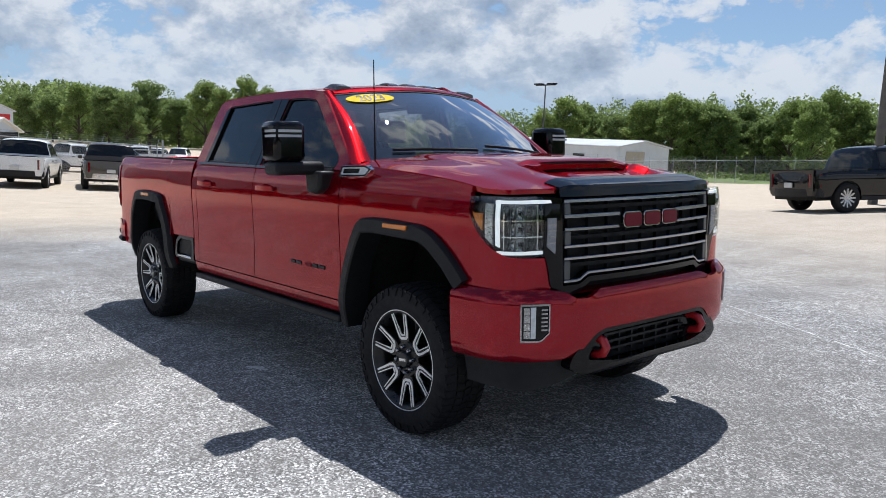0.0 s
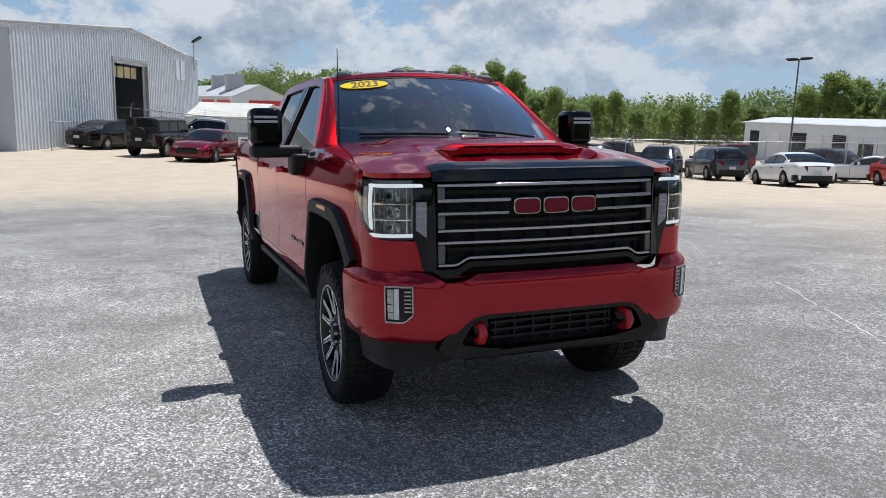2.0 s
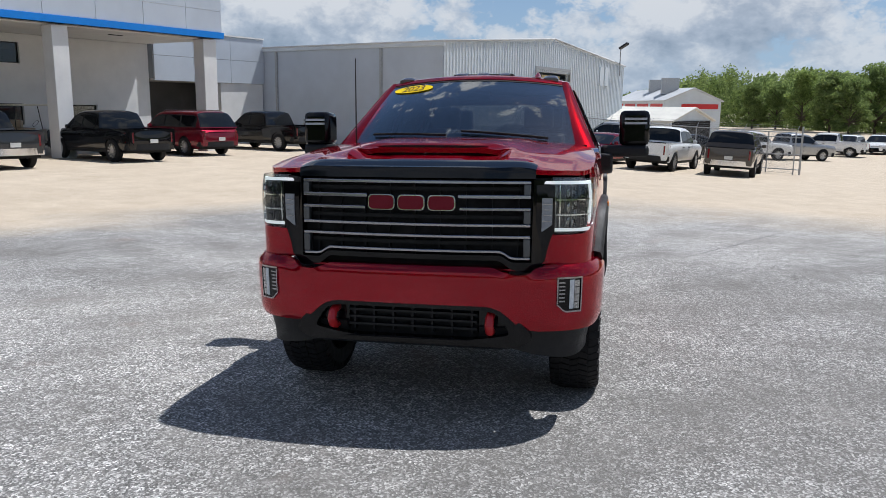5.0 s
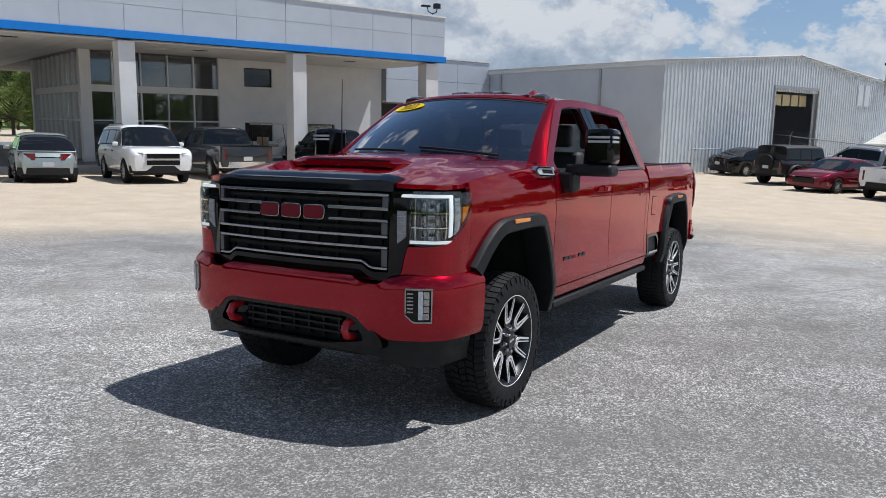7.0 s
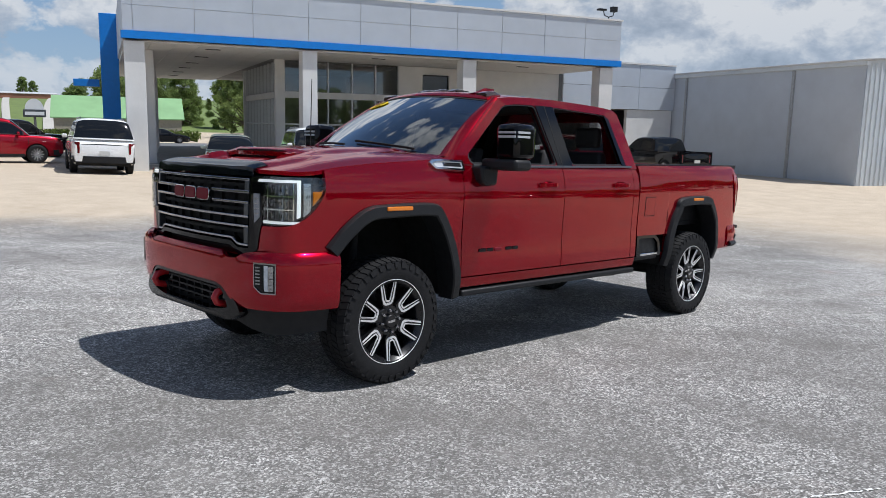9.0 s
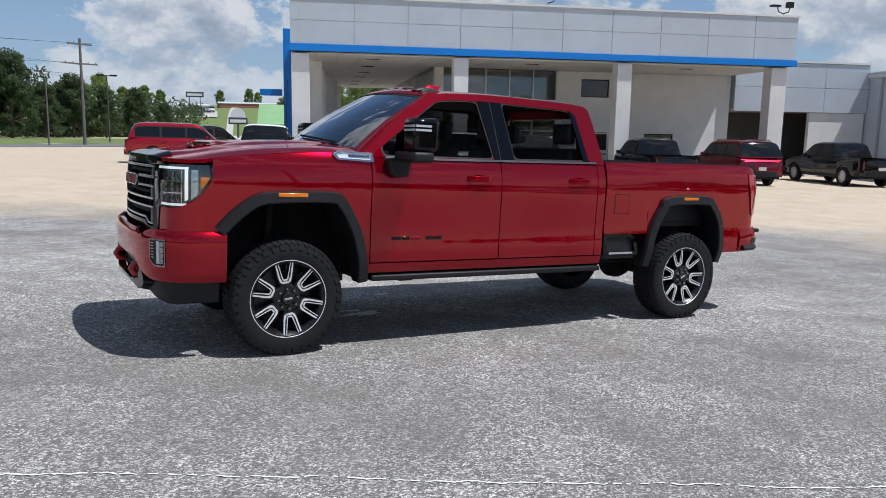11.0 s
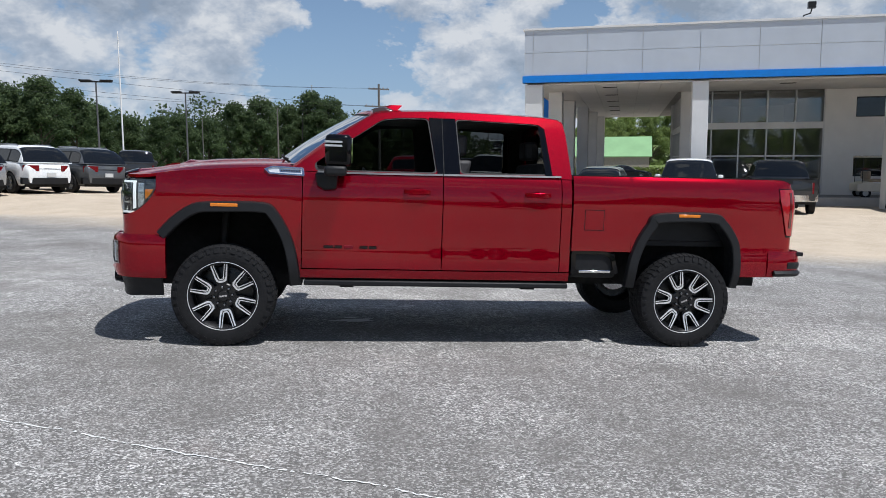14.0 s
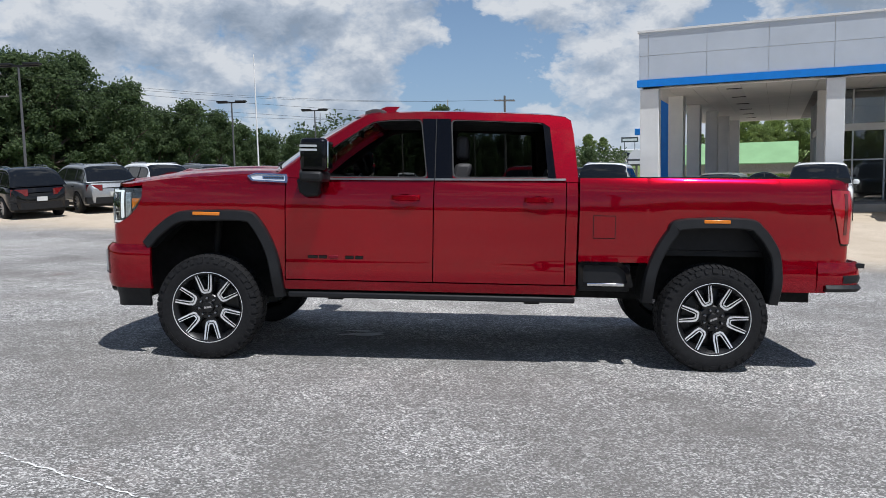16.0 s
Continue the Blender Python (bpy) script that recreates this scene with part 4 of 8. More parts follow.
def build_truck():
    t = thing("pickup_truck", pose(0, 0, 0, 1.0, -2.19, 0), "glossy red crew cab heavy-duty pickup with black trim", "pickup truck")
    fa, ra = smooth_line(FRONT_ARCH), smooth_line(REAR_ARCH)
    # fenders: side sheet up to the lamp, then wrapped round the corner
    top_edge = lambda x: hood_z(x, 0.93) - 0.004 + 0.012
    def f_bottom(x):
        z = arch_z(x, fa)
        return z if z is not None else (0.60 if x < 2.0 else 0.90)
    xs = [1.386, 1.40, 1.42, 1.4255] + [p.x for p in reversed(fa) if p.x > 1.427] + [2.535, 2.56]
    xs = sorted(set(round(x, 4) for x in xs))
    both("front_fender", sheet(xs, f_bottom, top_edge, 12), MAT_RED, t)
    # corner below the lamp
    corner = Way([(2.56, 0.968), (2.67, 0.960), (2.77, 0.935), (2.838, 0.872), (2.872, 0.77), (2.887, 0.66)])
    def wrap(way, zb, zt, n, rows, off=0.0, thick=0.03, u0=0.0, u1=1.0, bulge=None):
        def at(u, v, d):
            w = lerp(u0, u1, u)
            q, nrm = way.at(w)
            if nrm.dot(Vector((1.0, 1.0))) < 0:
                nrm = -nrm
            z = lerp(zb(w), zt(w), v)
            o = off + spline(z, SECT) - d + (bulge(w, z) if bulge else 0.0)
            return (q.x + nrm.x * o, q.y + nrm.y * o, z)
        return Shape().slab(lambda u, v: at(u, v, 0.0), lambda u, v: at(u, v, thick), n, rows)
    lamp_low = lambda u: spline(u, [(0.0, 1.30), (0.08, 1.22), (0.3, 1.12), (0.5, 1.085), (1.0, 1.075)])
    both("fender_corner", wrap(corner, lambda u: spline(u, [(0, 0.905), (0.6, 0.915), (0.8, 0.905), (1.0, 0.93)]), lambda u: lamp_low(u) - 0.006, 20, 6), MAT_RED, t)
    # headlamps
    lamp_top = lambda u: 1.372
    hb = wrap(corner, lamp_low, lamp_top, 22, 6, off=-0.055, thick=0.02, u0=0.02, u1=0.83)
    lamps = both("headlamp", hb, MAT_LAMPBACK, t, "clear headlamp with white light bar round it")
    for lamp, sg in zip(lamps, (1, -1)):
        side = (lambda s: s) if sg > 0 else (lambda s: s.mirrored())
        def inside(u0, u1, zb, zt, off, thick=0.012):
            return side(wrap(corner, lambda u: zb, lambda u: zt, 6, 2, off=off, thick=thick, u0=u0, u1=u1))
        part("lens", side(wrap(corner, lamp_low, lamp_top, 20, 5, off=0.004, thick=0.004, u0=0.0, u1=0.82)), MAT_LENS, lamp)
        part("light_bar", inside(0.31, 0.98, 1.340, 1.356, -0.006), MAT_DRL, lamp, "white light bar")
        part("light_bar", inside(0.33, 0.83, 1.092, 1.108, -0.002), MAT_DRL, lamp, "white light bar")
        part("light_bar", side(wrap(corner, lambda u: lamp_low(u) + 0.02, lambda u: 1.343, 4, 4, off=-0.008, thick=0.01, u0=0.315, u1=0.360)), MAT_DRL, lamp, "white light bar")
        part("amber_reflector", side(wrap(corner, lambda u: lamp_low(u) + 0.03, lambda u: 1.29, 8, 3, off=-0.006, thick=0.01, u0=0.03, u1=0.16)), MAT_AMBER, lamp)
        part("bezel", side(wrap(corner, lambda u: lamp_low(u) + 0.01, lambda u: 1.338, 4, 3, off=-0.012, thick=0.01, u0=0.185, u1=0.275)), MAT_FLUTE, lamp)
        for k, zc in enumerate((1.295, 1.215, 1.14)):
            q, nrm = corner.at(0.58)
            tx, ty = -nrm.y, nrm.x
            sgn = 1 if nrm.dot(Vector((1.0, 1.0))) > 0 else -1
            nx, ny = nrm.x * sgn, nrm.y * sgn
            cup = Shape().lathe([(0.034, 0.044), (0.033, 0.036), (0.026, 0.010), (0.014, 0.0), (0.012, 0.016), (0.008, 0.021), (0.001, 0.022)], 20, lambda r, a, h: (q.x + nx * (h - 0.054) + tx * 1.9 * r * math.cos(a), q.y + ny * (h - 0.054) + ty * 1.9 * r * math.cos(a), zc + r * math.copysign(abs(math.sin(a)) ** 0.7, math.sin(a))))
            part("projector", side(cup), MAT_CHROME, lamp)
            part("projector_eye", side(Shape().lathe([(0.013, 0.0), (0.012, 0.008), (0.007, 0.013), (0.001, 0.015)], 14, lambda r, a, h: (q.x + nx * (h - 0.036) + tx * r * math.cos(a), q.y + ny * (h - 0.036) + ty * r * math.cos(a), zc + r * math.sin(a)))), MAT_BLACK, lamp)
            part("reflector_shelf", inside(0.385, 0.80, zc - 0.040, zc - 0.033, -0.006, 0.045), MAT_CHROME, lamp)
        for w in (0.465, 0.525, 0.635, 0.695):
            part("reflector_fin", inside(w, w + 0.007, 1.112, 1.332, -0.010, 0.03), MAT_LAMPBACK, lamp)
        for w in (0.40, 0.755):
            part("reflector_fin", inside(w, w + 0.012, 1.112, 1.335, -0.012, 0.04), MAT_CHROME, lamp)
        part("bezel", inside(0.805, 0.82, 1.11, 1.335, -0.008), MAT_DCHROME, lamp)
        wing_low = lambda u: spline(u, [(0.80, 1.09), (0.83, 1.078), (0.88, 1.0), (0.91, 0.93), (1.0, 0.90)])
        wing = part("lamp_surround", side(wrap(corner, wing_low, lambda u: 1.335, 14, 6, off=0.006, thick=0.02, u0=0.815, u1=1.0)), MAT_BLACK, lamp, "gloss black panel beside the headlamp")
        part("turn_lamp", side(wrap(corner, lambda u: spline(u, [(0.84, 1.13), (0.94, 1.09)]), lambda u: 1.268, 6, 3, off=0.012, thick=0.01, u0=0.842, u1=0.945)), MAT_DIMLENS, lamp, "frosted turn lamp")
        for k in range(4):
            part("lens_rib", side(wrap(corner, lambda u: 1.145 + 0.03 * k, lambda u: 1.149 + 0.03 * k, 4, 1, off=0.0135, thick=0.008, u0=0.850, u1=0.937)), MAT_LAMPIN, lamp)
    # hood
    def hood(u, v):
        y = lerp(-0.932, 0.932, v)
        x0 = 1.63 - 0.22 * (abs(y) / 0.93) ** 2
        x = lerp(x0, hood_front(y) - 0.02, u)
        return (x, y, hood_z(x, y) + 0.012)
    part("hood", Shape().slab(lambda u, v: hood(u, v), lambda u, v: (hood(u, v)[0], hood(u, v)[1], hood(u, v)[2] - 0.025), 40, 56), MAT_RED, t)
    def trim(u, v, lift):
        y = lerp(-0.655, 0.655, v)
        xf = hood_front(y)
        tt = u * 1.5
        if tt <= 1.0:
            x = lerp(xf - 0.13 + 0.03 * (abs(y) / 0.65) ** 3, xf, tt)
            return (x, y, hood_z(x, y) + 0.014 + lift)
        return (xf + 0.012 * (tt - 1) + lift * 0.5, y, lerp(hood_z(xf, y) + 0.014 + lift, 1.368, (tt - 1) / 0.5))
    part("hood_trim", Shape().slab(lambda u, v: trim(u, v, 0.004), lambda u, v: trim(u, v, -0.012), 12, 40), MAT_HOODTRIM, t, "gloss black hood nose")
    # hood scoop: raised hump with a wide dark mouth and a red lower lip
    def hump(u, v, lift):
        w = lerp(0.39, 0.475, u)
        y = lerp(-w, w, v)
        x = lerp(2.15, 2.49 - 0.05 * (abs(2 * v - 1)) ** 3, u)
        edge = 1 - abs(2 * v - 1) ** 6
        return (x, y, hood_z(x, y) + 0.012 + (0.004 + 0.052 * spline(u, [(0, 0.0), (0.5, 0.14), (1, 1.0)])) * edge + lift)
    scoop = part("hood_scoop", Shape().slab(lambda u, v: hump(u, v, 0.0), lambda u, v: hump(u, v, -0.030), 14, 30), MAT_RED, t)
    part("scoop_mouth", Shape().grid(lambda u, v: (2.455 - 0.05 * abs(2 * v - 1) ** 3, lerp(-0.45, 0.45, v), hood_z(2.46, lerp(-0.45, 0.45, v)) + 0.010 + 0.066 * u * (1 - abs(2 * v - 1) ** 8)), 2, 24), MAT_DARK, scoop)
    def lip(u, v, lift):
        y = lerp(-0.47, 0.47, v)
        raise_ = 0.010 * spline(abs(y), [(0.0, 1.0), (0.19, 1.0), (0.25, 0.2), (0.39, 0.2), (0.44, 0.6), (0.47, 0.3)])
        x = lerp(2.47, 2.64 - 0.035 * (abs(y) / 0.41) ** 2, u)
        return (x, y, hood_z(x, y) + 0.013 + raise_ * math.sin(math.pi * min(1, (1 - u) * 0.9 + 0.1)) ** 0.6 * (1 - u ** 3) + lift)
    part("scoop_lip", Shape().slab(lambda u, v: lip(u, v, 0.006), lambda u, v: lip(u, v, -0.01), 8, 60), MAT_RED, scoop)
    for k in range(4):
        part("scoop_bolt", Shape().lathe([(0.007, 0.0), (0.007, 0.01), (0.001, 0.011)], 8, lambda r, a, h: (2.458 + h, -0.12 + 0.08 * k + r * math.cos(a), 1.495 + r * math.sin(a))), MAT_CHROME, scoop)
    # grille
    gx = lambda y, z: 2.955 - 0.055 * (abs(y) / 0.65) ** 2 - 0.03 * (z - 1.1) ** 2 - 0.05 * max(0, z - 1.2)
    back = Shape().grid(lambda u, v: (gx(lerp(-0.66, 0.66, u), lerp(0.89, 1.375, v)) - 0.075, lerp(-0.66, 0.66, u), lerp(0.89, 1.375, v)), 20, 4)
    grille = part("grille", back, MAT_DARK, t, "black grille with three dark chrome bar loops")
    def bar(y0, y1, z0, z1, d0=0.0, d1=0.05, bow=None, n=24):
        def at(u, v, d):
            y = lerp(y0, y1, u)
            z = lerp(z0, z1, v) + (bow(y) if bow else 0.0)
            return (gx(y, z) - d, y, z)
        return Shape().slab(lambda u, v: at(u, v, d0), lambda u, v: at(u, v, d1), n, 1)
    drop = lambda y: -0.036 * spline(abs(y), [(0, 0.0), (0.47, 0.0), (0.545, 1.0), (0.66, 1.0)])
    for za, zb, low in ((1.262, 1.356, False), (1.112, 1.215, False), (0.972, 1.068, True)):
        if 1.15 < zb < 1.3:
            for y0, y1 in ((-0.632, -0.26), (0.26, 0.632)):
                part("grille_bar", bar(y0, y1, zb - 0.017, zb), MAT_DCHROME, grille, bevel=0.004)
        else:
            part("grille_bar", bar(-0.632, 0.632, zb - 0.017, zb), MAT_DCHROME, grille, bevel=0.004)
        if za > 1.1 and za > 1.2:
            for sg in (1, -1):
                part("grille_bar", bar(min(0.25 * sg, 0.632 * sg), max(0.25 * sg, 0.632 * sg), za, za + 0.02), MAT_DCHROME, grille, bevel=0.004)
        elif not low:
            part("grille_bar", bar(-0.632, 0.632, za, za + 0.017), MAT_DCHROME, grille, bevel=0.004)
        else:
            part("grille_bar", bar(-0.632, 0.632, za, za + 0.017, bow=drop, n=48), MAT_DCHROME, grille, bevel=0.004)
        for sg in (1, -1):
            ya, yb = sorted((0.596 * sg, 0.632 * sg))
            part("grille_end", bar(ya, yb, za + 0.018 + (-0.036 if low else 0), zb - 0.018, n=2), MAT_GREYCAP, grille, bevel=0.004)
        part("grille_slat", bar(-0.59, 0.59, za + 0.038, za + 0.058, 0.04, 0.07), MAT_DARK, grille)
    for k in range(9):
        y = -0.56 + 0.14 * k
        part("grille_rib", bar(y - 0.006, y + 0.006, 0.95, 1.36, 0.05, 0.075, n=1), MAT_DARK, grille)
    # badge: three plain red blocks with chrome rims
    for yc in (-0.165, 0.0, 0.165):
        for grow, mat_, d in ((0.0, MAT_CHROME, -0.012), (-0.006, MAT_BADGE, -0.017)):
            poly = rounded([(yc - 0.075 - grow, 1.196 - grow), (yc + 0.075 + grow, 1.196 - grow), (yc + 0.075 + grow, 1.280 + grow), (yc - 0.075 - grow, 1.280 + grow)], 0.028)
            part("badge_block", Shape().prism(poly, lambda a, b, q: (gx(a, b) - d - 0.02 + q, a, b), 0.02), mat_, grille, bevel=0.002)
    # surround with its lower hexagon line
    def surround_low(y):
        return spline(abs(y), [(0.0, 0.935), (0.46, 0.935), (0.545, 0.885), (0.64, 0.875), (0.70, 0.93), (0.735, 1.06)])
    outer = [(y, surround_low(y)) for y in steps(-0.735, 0.735, 60)] + [(0.735, 1.372), (-0.735, 1.372)]
    hole = [(y, 0.962 + drop(y)) for y in steps(-0.64, 0.64, 50)] + [(0.645, 1.362), (-0.645, 1.362)]
    def face_x(y, z):
        return gx(y, z) + 0.004 - max(0.0, abs(y) - 0.62) * 0.22
    part("grille_surround", frame_with_holes(outer, [hole], lambda a, b, q: (face_x(a, b) - q, a, b), 0.07), MAT_BLACK, t, "gloss black grille surround")
    # bumper
    bway = Way([(2.475, 1.012), (2.64, 0.998), (2.78, 0.958), (2.88, 0.87), (2.945, 0.74), (2.985, 0.55), (3.005, 0.3), (3.01, 0.0)])
    ys = lambda u: abs(bway.at(u)[0].y)
    b_low = lambda u: spline(ys(u), [(0.0, 0.70), (0.40, 0.70), (0.47, 0.685), (0.62, 0.578), (0.7, 0.565), (1.05, 0.565)])
    b_top = lambda u: spline(ys(u), [(0.0, 0.905), (0.44, 0.905), (0.50, 0.885), (0.56, 0.868), (0.62, 0.872), (0.68, 0.905), (0.78, 0.918), (1.05, 0.918)])
    def b_bulge(u, z):
        return spline(z, [(0.56, -0.02), (0.60, -0.002), (0.66, 0.004), (0.84, 0.010), (0.882, 0.006), (0.898, -0.008), (0.92, -0.03)]) - spline(z, SECT)
    both("front_bumper", wrap(bway, b_low, b_top, 60, 10, thick=0.03, bulge=b_bulge), MAT_RED, t)
    shelf = Shape().slab(lambda u, v: (lerp(2.80, 2.965, u) - 0.06 * (abs(lerp(-0.6, 0.6, v)) / 0.6) ** 2, lerp(-0.6, 0.6, v), 0.902 - 0.012 * u), lambda u, v: (lerp(2.80, 2.965, u) - 0.06 * (abs(lerp(-0.6, 0.6, v)) / 0.6) ** 2, lerp(-0.6, 0.6, v), 0.88), 2, 12)
    part("bumper_shelf", shelf, MAT_RED, t)
    d_low = lambda u: spline(ys(u), [(0.0, 0.47), (0.5, 0.46), (0.7, 0.42), (0.9, 0.40), (1.05, 0.42)])
    both("bumper_valance", wrap(bway, d_low, lambda u: 0.575, 40, 5, off=-0.02, thick=0.03, u0=0.03, u1=0.72), MAT_TRIM, t, "matt black lower valance")
    # lower opening: black gloss hexagon frame, mesh and hooks
    fx = lambda y, z: 3.022 - 0.045 * (abs(y) / 0.6) ** 2
    o_poly = rounded([(-0.66, 0.52), (-0.64, 0.57), (-0.53, 0.680), (-0.44, 0.705), (0.44, 0.705), (0.53, 0.680), (0.64, 0.57), (0.66, 0.52), (0.58, 0.475), (-0.58, 0.475)], 0.05)
    i_poly = rounded([(-0.545, 0.548), (-0.48, 0.655), (-0.42, 0.676), (0.42, 0.676), (0.48, 0.655), (0.545, 0.548), (0.44, 0.530), (0.34, 0.518), (-0.34, 0.518), (-0.44, 0.530)], 0.03)
    part("lower_frame", frame_with_holes(o_poly, [i_poly], lambda a, b, q: (fx(a, b) - q, a, b), 0.06), MAT_BLACK, t, "black lower bumper insert")
    part("lower_mesh", Shape().box(2.86, 2.90, -0.60, 0.60, 0.48, 0.70), MAT_DARK, t)
    for z in (0.56, 0.60, 0.64):
        part("mesh_slat", Shape().box(2.90, 2.945, -0.36, 0.36, z - 0.006, z + 0.006), MAT_TRIM, t)
    for k in range(7):
        y = -0.33 + 0.11 * k
        part("mesh_rib", Shape().box(2.90, 2.935, y - 0.006, y + 0.006, 0.53, 0.68), MAT_TRIM, t)
    part("skid_plate", Shape().slab(lambda u, v: (lerp(2.99, 2.75, u), lerp(-0.5, 0.5, v), lerp(0.475, 0.42, u)), lambda u, v: (lerp(2.98, 2.74, u), lerp(-0.5, 0.5, v), lerp(0.465, 0.41, u)), 3, 4), MAT_TRIM, t)
    for sg in (1, -1):
        hook = Shape().tube([(2.84, sg * 0.435, 0.640), (2.95, sg * 0.435, 0.645), (3.0, sg * 0.435, 0.630), (3.018, sg * 0.435, 0.60), (3.0, sg * 0.435, 0.568), (2.95, sg * 0.435, 0.552), (2.84, sg * 0.435, 0.555)], 0.024, 14)
        part("hook_pocket", Shape().box(2.905, 2.925, sg * 0.435 - 0.075, sg * 0.435 + 0.075, 0.535, 0.668), MAT_BLACK, t, bevel=0.008)
        part("tow_hook", hook, MAT_HOOK, t, "red recovery hook")
    # fog lamps set in the bumper corners
    for sg in (1, -1):
        side = (lambda s: s) if sg > 0 else (lambda s: s.mirrored())
        fb = lambda u, z: b_bulge(u, 0.75)
        lift = lambda d: (lambda u, z: b_bulge(u, z) + d)
        fog_low = lambda u: spline(u, [(0.31, 0.672), (0.375, 0.672), (0.412, 0.712)])
        fog = part("fog_lamp", side(wrap(bway, fog_low, lambda u: 0.858, 8, 4, thick=0.02, u0=0.31, u1=0.412, bulge=lift(0.003))), MAT_BLACK, t, "fog lamp with white lenses in black bezel")
        part("fog_bezel", side(wrap(bway, lambda u: fog_low(u) - 0.002, lambda u: fog_low(u) + 0.007, 8, 1, thick=0.012, u0=0.308, u1=0.414, bulge=lift(0.008))), MAT_DCHROME, fog)
        part("fog_bezel", side(wrap(bway, lambda u: 0.851, lambda u: 0.860, 8, 1, thick=0.012, u0=0.308, u1=0.414, bulge=lift(0.008))), MAT_DCHROME, fog)
        part("fog_bezel", side(wrap(bway, lambda u: 0.68, lambda u: 0.85, 1, 3, thick=0.012, u0=0.3075, u1=0.3125, bulge=lift(0.008))), MAT_DCHROME, fog)
        part("fog_bezel", side(wrap(bway, lambda u: 0.72, lambda u: 0.85, 1, 3, thick=0.012, u0=0.4095, u1=0.4145, bulge=lift(0.008))), MAT_DCHROME, fog)
        for k in range(4):
            part("fog_lens", side(wrap(bway, lambda u: 0.690 + 0.039 * k, lambda u: 0.725 + 0.039 * k, 3, 2, thick=0.012, u0=0.3195, u1=0.342, bulge=lift(0.006))), MAT_LAMPIN, fog)
        part("fog_lens", side(wrap(bway, lambda u: 0.690, lambda u: 0.845, 3, 3, thick=0.012, u0=0.344, u1=0.362, bulge=lift(0.007))), MAT_FOGWHITE, fog)
        for k in range(6):
            z = 0.727 + 0.020 * k
            part("fog_fin", side(wrap(bway, lambda u: z, lambda u: z + 0.008, 2, 1, thick=0.010, u0=0.382, u1=0.406, bulge=lift(0.006))), MAT_DCHROME, fog)
    # arches, liners, markers
    both("wheel_flare", flare(FRONT_ARCH, (2.0, 0.42)), MAT_TRIM, t, "matt black wheel arch moulding")
    both("wheel_flare", flare(REAR_ARCH, (-2.0, 0.42)), MAT_TRIM, t, "matt black wheel arch moulding")
    both("wheel_liner", liner(FRONT_ARCH), MAT_DARK, t)
    both("wheel_liner", liner(REAR_ARCH), MAT_DARK, t)
    for xa, xb, z in ((1.90, 2.12, 1.178), (-2.10, -1.90, 1.186)):
        both("side_marker", Shape().box(xa, xb, 1.018, 1.036, z - 0.012, z + 0.016), MAT_AMBER, t, "amber side marker lamp", bevel=0.005)
    # doors
    low = lambda x: 0.668
    fd = steps(0.203, 1.378, 16)
    doors = []
    for xs_, hx in ((fd, 0.41), (steps(-0.838, 0.195, 14), -0.638)):
        for sg in (1, -1):
            s = sheet(xs_, low, belt, 16)
            door = part("door", s if sg > 0 else s.mirrored(), MAT_RED, t, "red door with body-coloured handle")
            doors.append(door)
            side = (lambda q: q) if sg > 0 else (lambda q: q.mirrored())
            cup = Shape().lathe([(0.001, -0.001), (0.05, 0.001), (0.062, 0.0035)], 20, lambda r, a, h: (hx + 0.015 + 1.35 * r * math.cos(a), side_y(hx, 1.33) + h, 1.328 + 0.55 * r * math.sin(a)))
            part("handle_recess", side(cup), MAT_RED_SHADED, door)
            grip = Shape().slab(lambda u, v: (hx + lerp(-0.105, 0.125, u), side_y(hx, 1.33) + 0.014 + 0.042 * (1 - abs(2 * u - 1) ** 4), 1.334 + lerp(-0.019, 0.019, v)), lambda u, v: (hx + lerp(-0.105, 0.125, u), side_y(hx, 1.33) + 0.002 + 0.026 * (1 - abs(2 * u - 1) ** 4), 1.334 + lerp(-0.019, 0.019, v)), 12, 2)
            part("door_handle", side(grip), MAT_RED, door, bevel=0.004)
            part("belt_trim", side(sheet(steps(xs_[0], xs_[-1] if xs_ is not fd else 1.26, 8), lambda x: belt(x) - 0.002, lambda x: belt(x) + 0.014, 1, thick=0.012, yf=lambda x, z: glass_y(z) + 0.012)), MAT_GREYCAP, door)
    # model badge on the front doors: plain dark bars with one red block
    for sg in (1, -1):
        for xa, xb, mt in ((1.20, 1.12, MAT_BLACK), (1.11, 1.045, MAT_BLACK), (1.03, 0.955, MAT_BADGE), (0.90, 0.83, MAT_BLACK), (0.82, 0.755, MAT_BLACK)):
            ya = side_y(1.0, 0.85)
            s = Shape().box(xb, xa, ya - 0.002, ya + 0.006, 0.838, 0.864)
            part("door_badge", s if sg > 0 else s.mirrored(), mt, doors[0] if sg > 0 else doors[1], bevel=0.004)
    rocker = sheet(steps(-0.935, 1.39, 12), lambda x: 0.585, lambda x: 0.658, 3, yf=lambda x, z: side_y(x, z) - 0.004)
    both("rocker_panel", rocker, MAT_RED, t)
    both("cab_corner", sheet(steps(-0.932, -0.846, 4), low, lambda x: 1.49, 12), MAT_RED, t)
    # power running boards
    board = Shape().box(-0.93, 1.36, 0.82, 0.992, 0.520, 0.566)
    # Added dark strip shuts out light between the board and the rocker.
    both("rocker_gap_filler", Shape().box(-0.93, 1.37, 0.80, 0.915, 0.568, 0.60), MAT_DARK, t)
    both("running_board", board, MAT_TRIM, t, "black power running board", bevel=0.012)
    for x in (-0.6, 1.0):
        both("board_bracket", Shape().box(x - 0.06, x + 0.06, 0.6, 0.86, 0.49, 0.56), MAT_DARK, t)
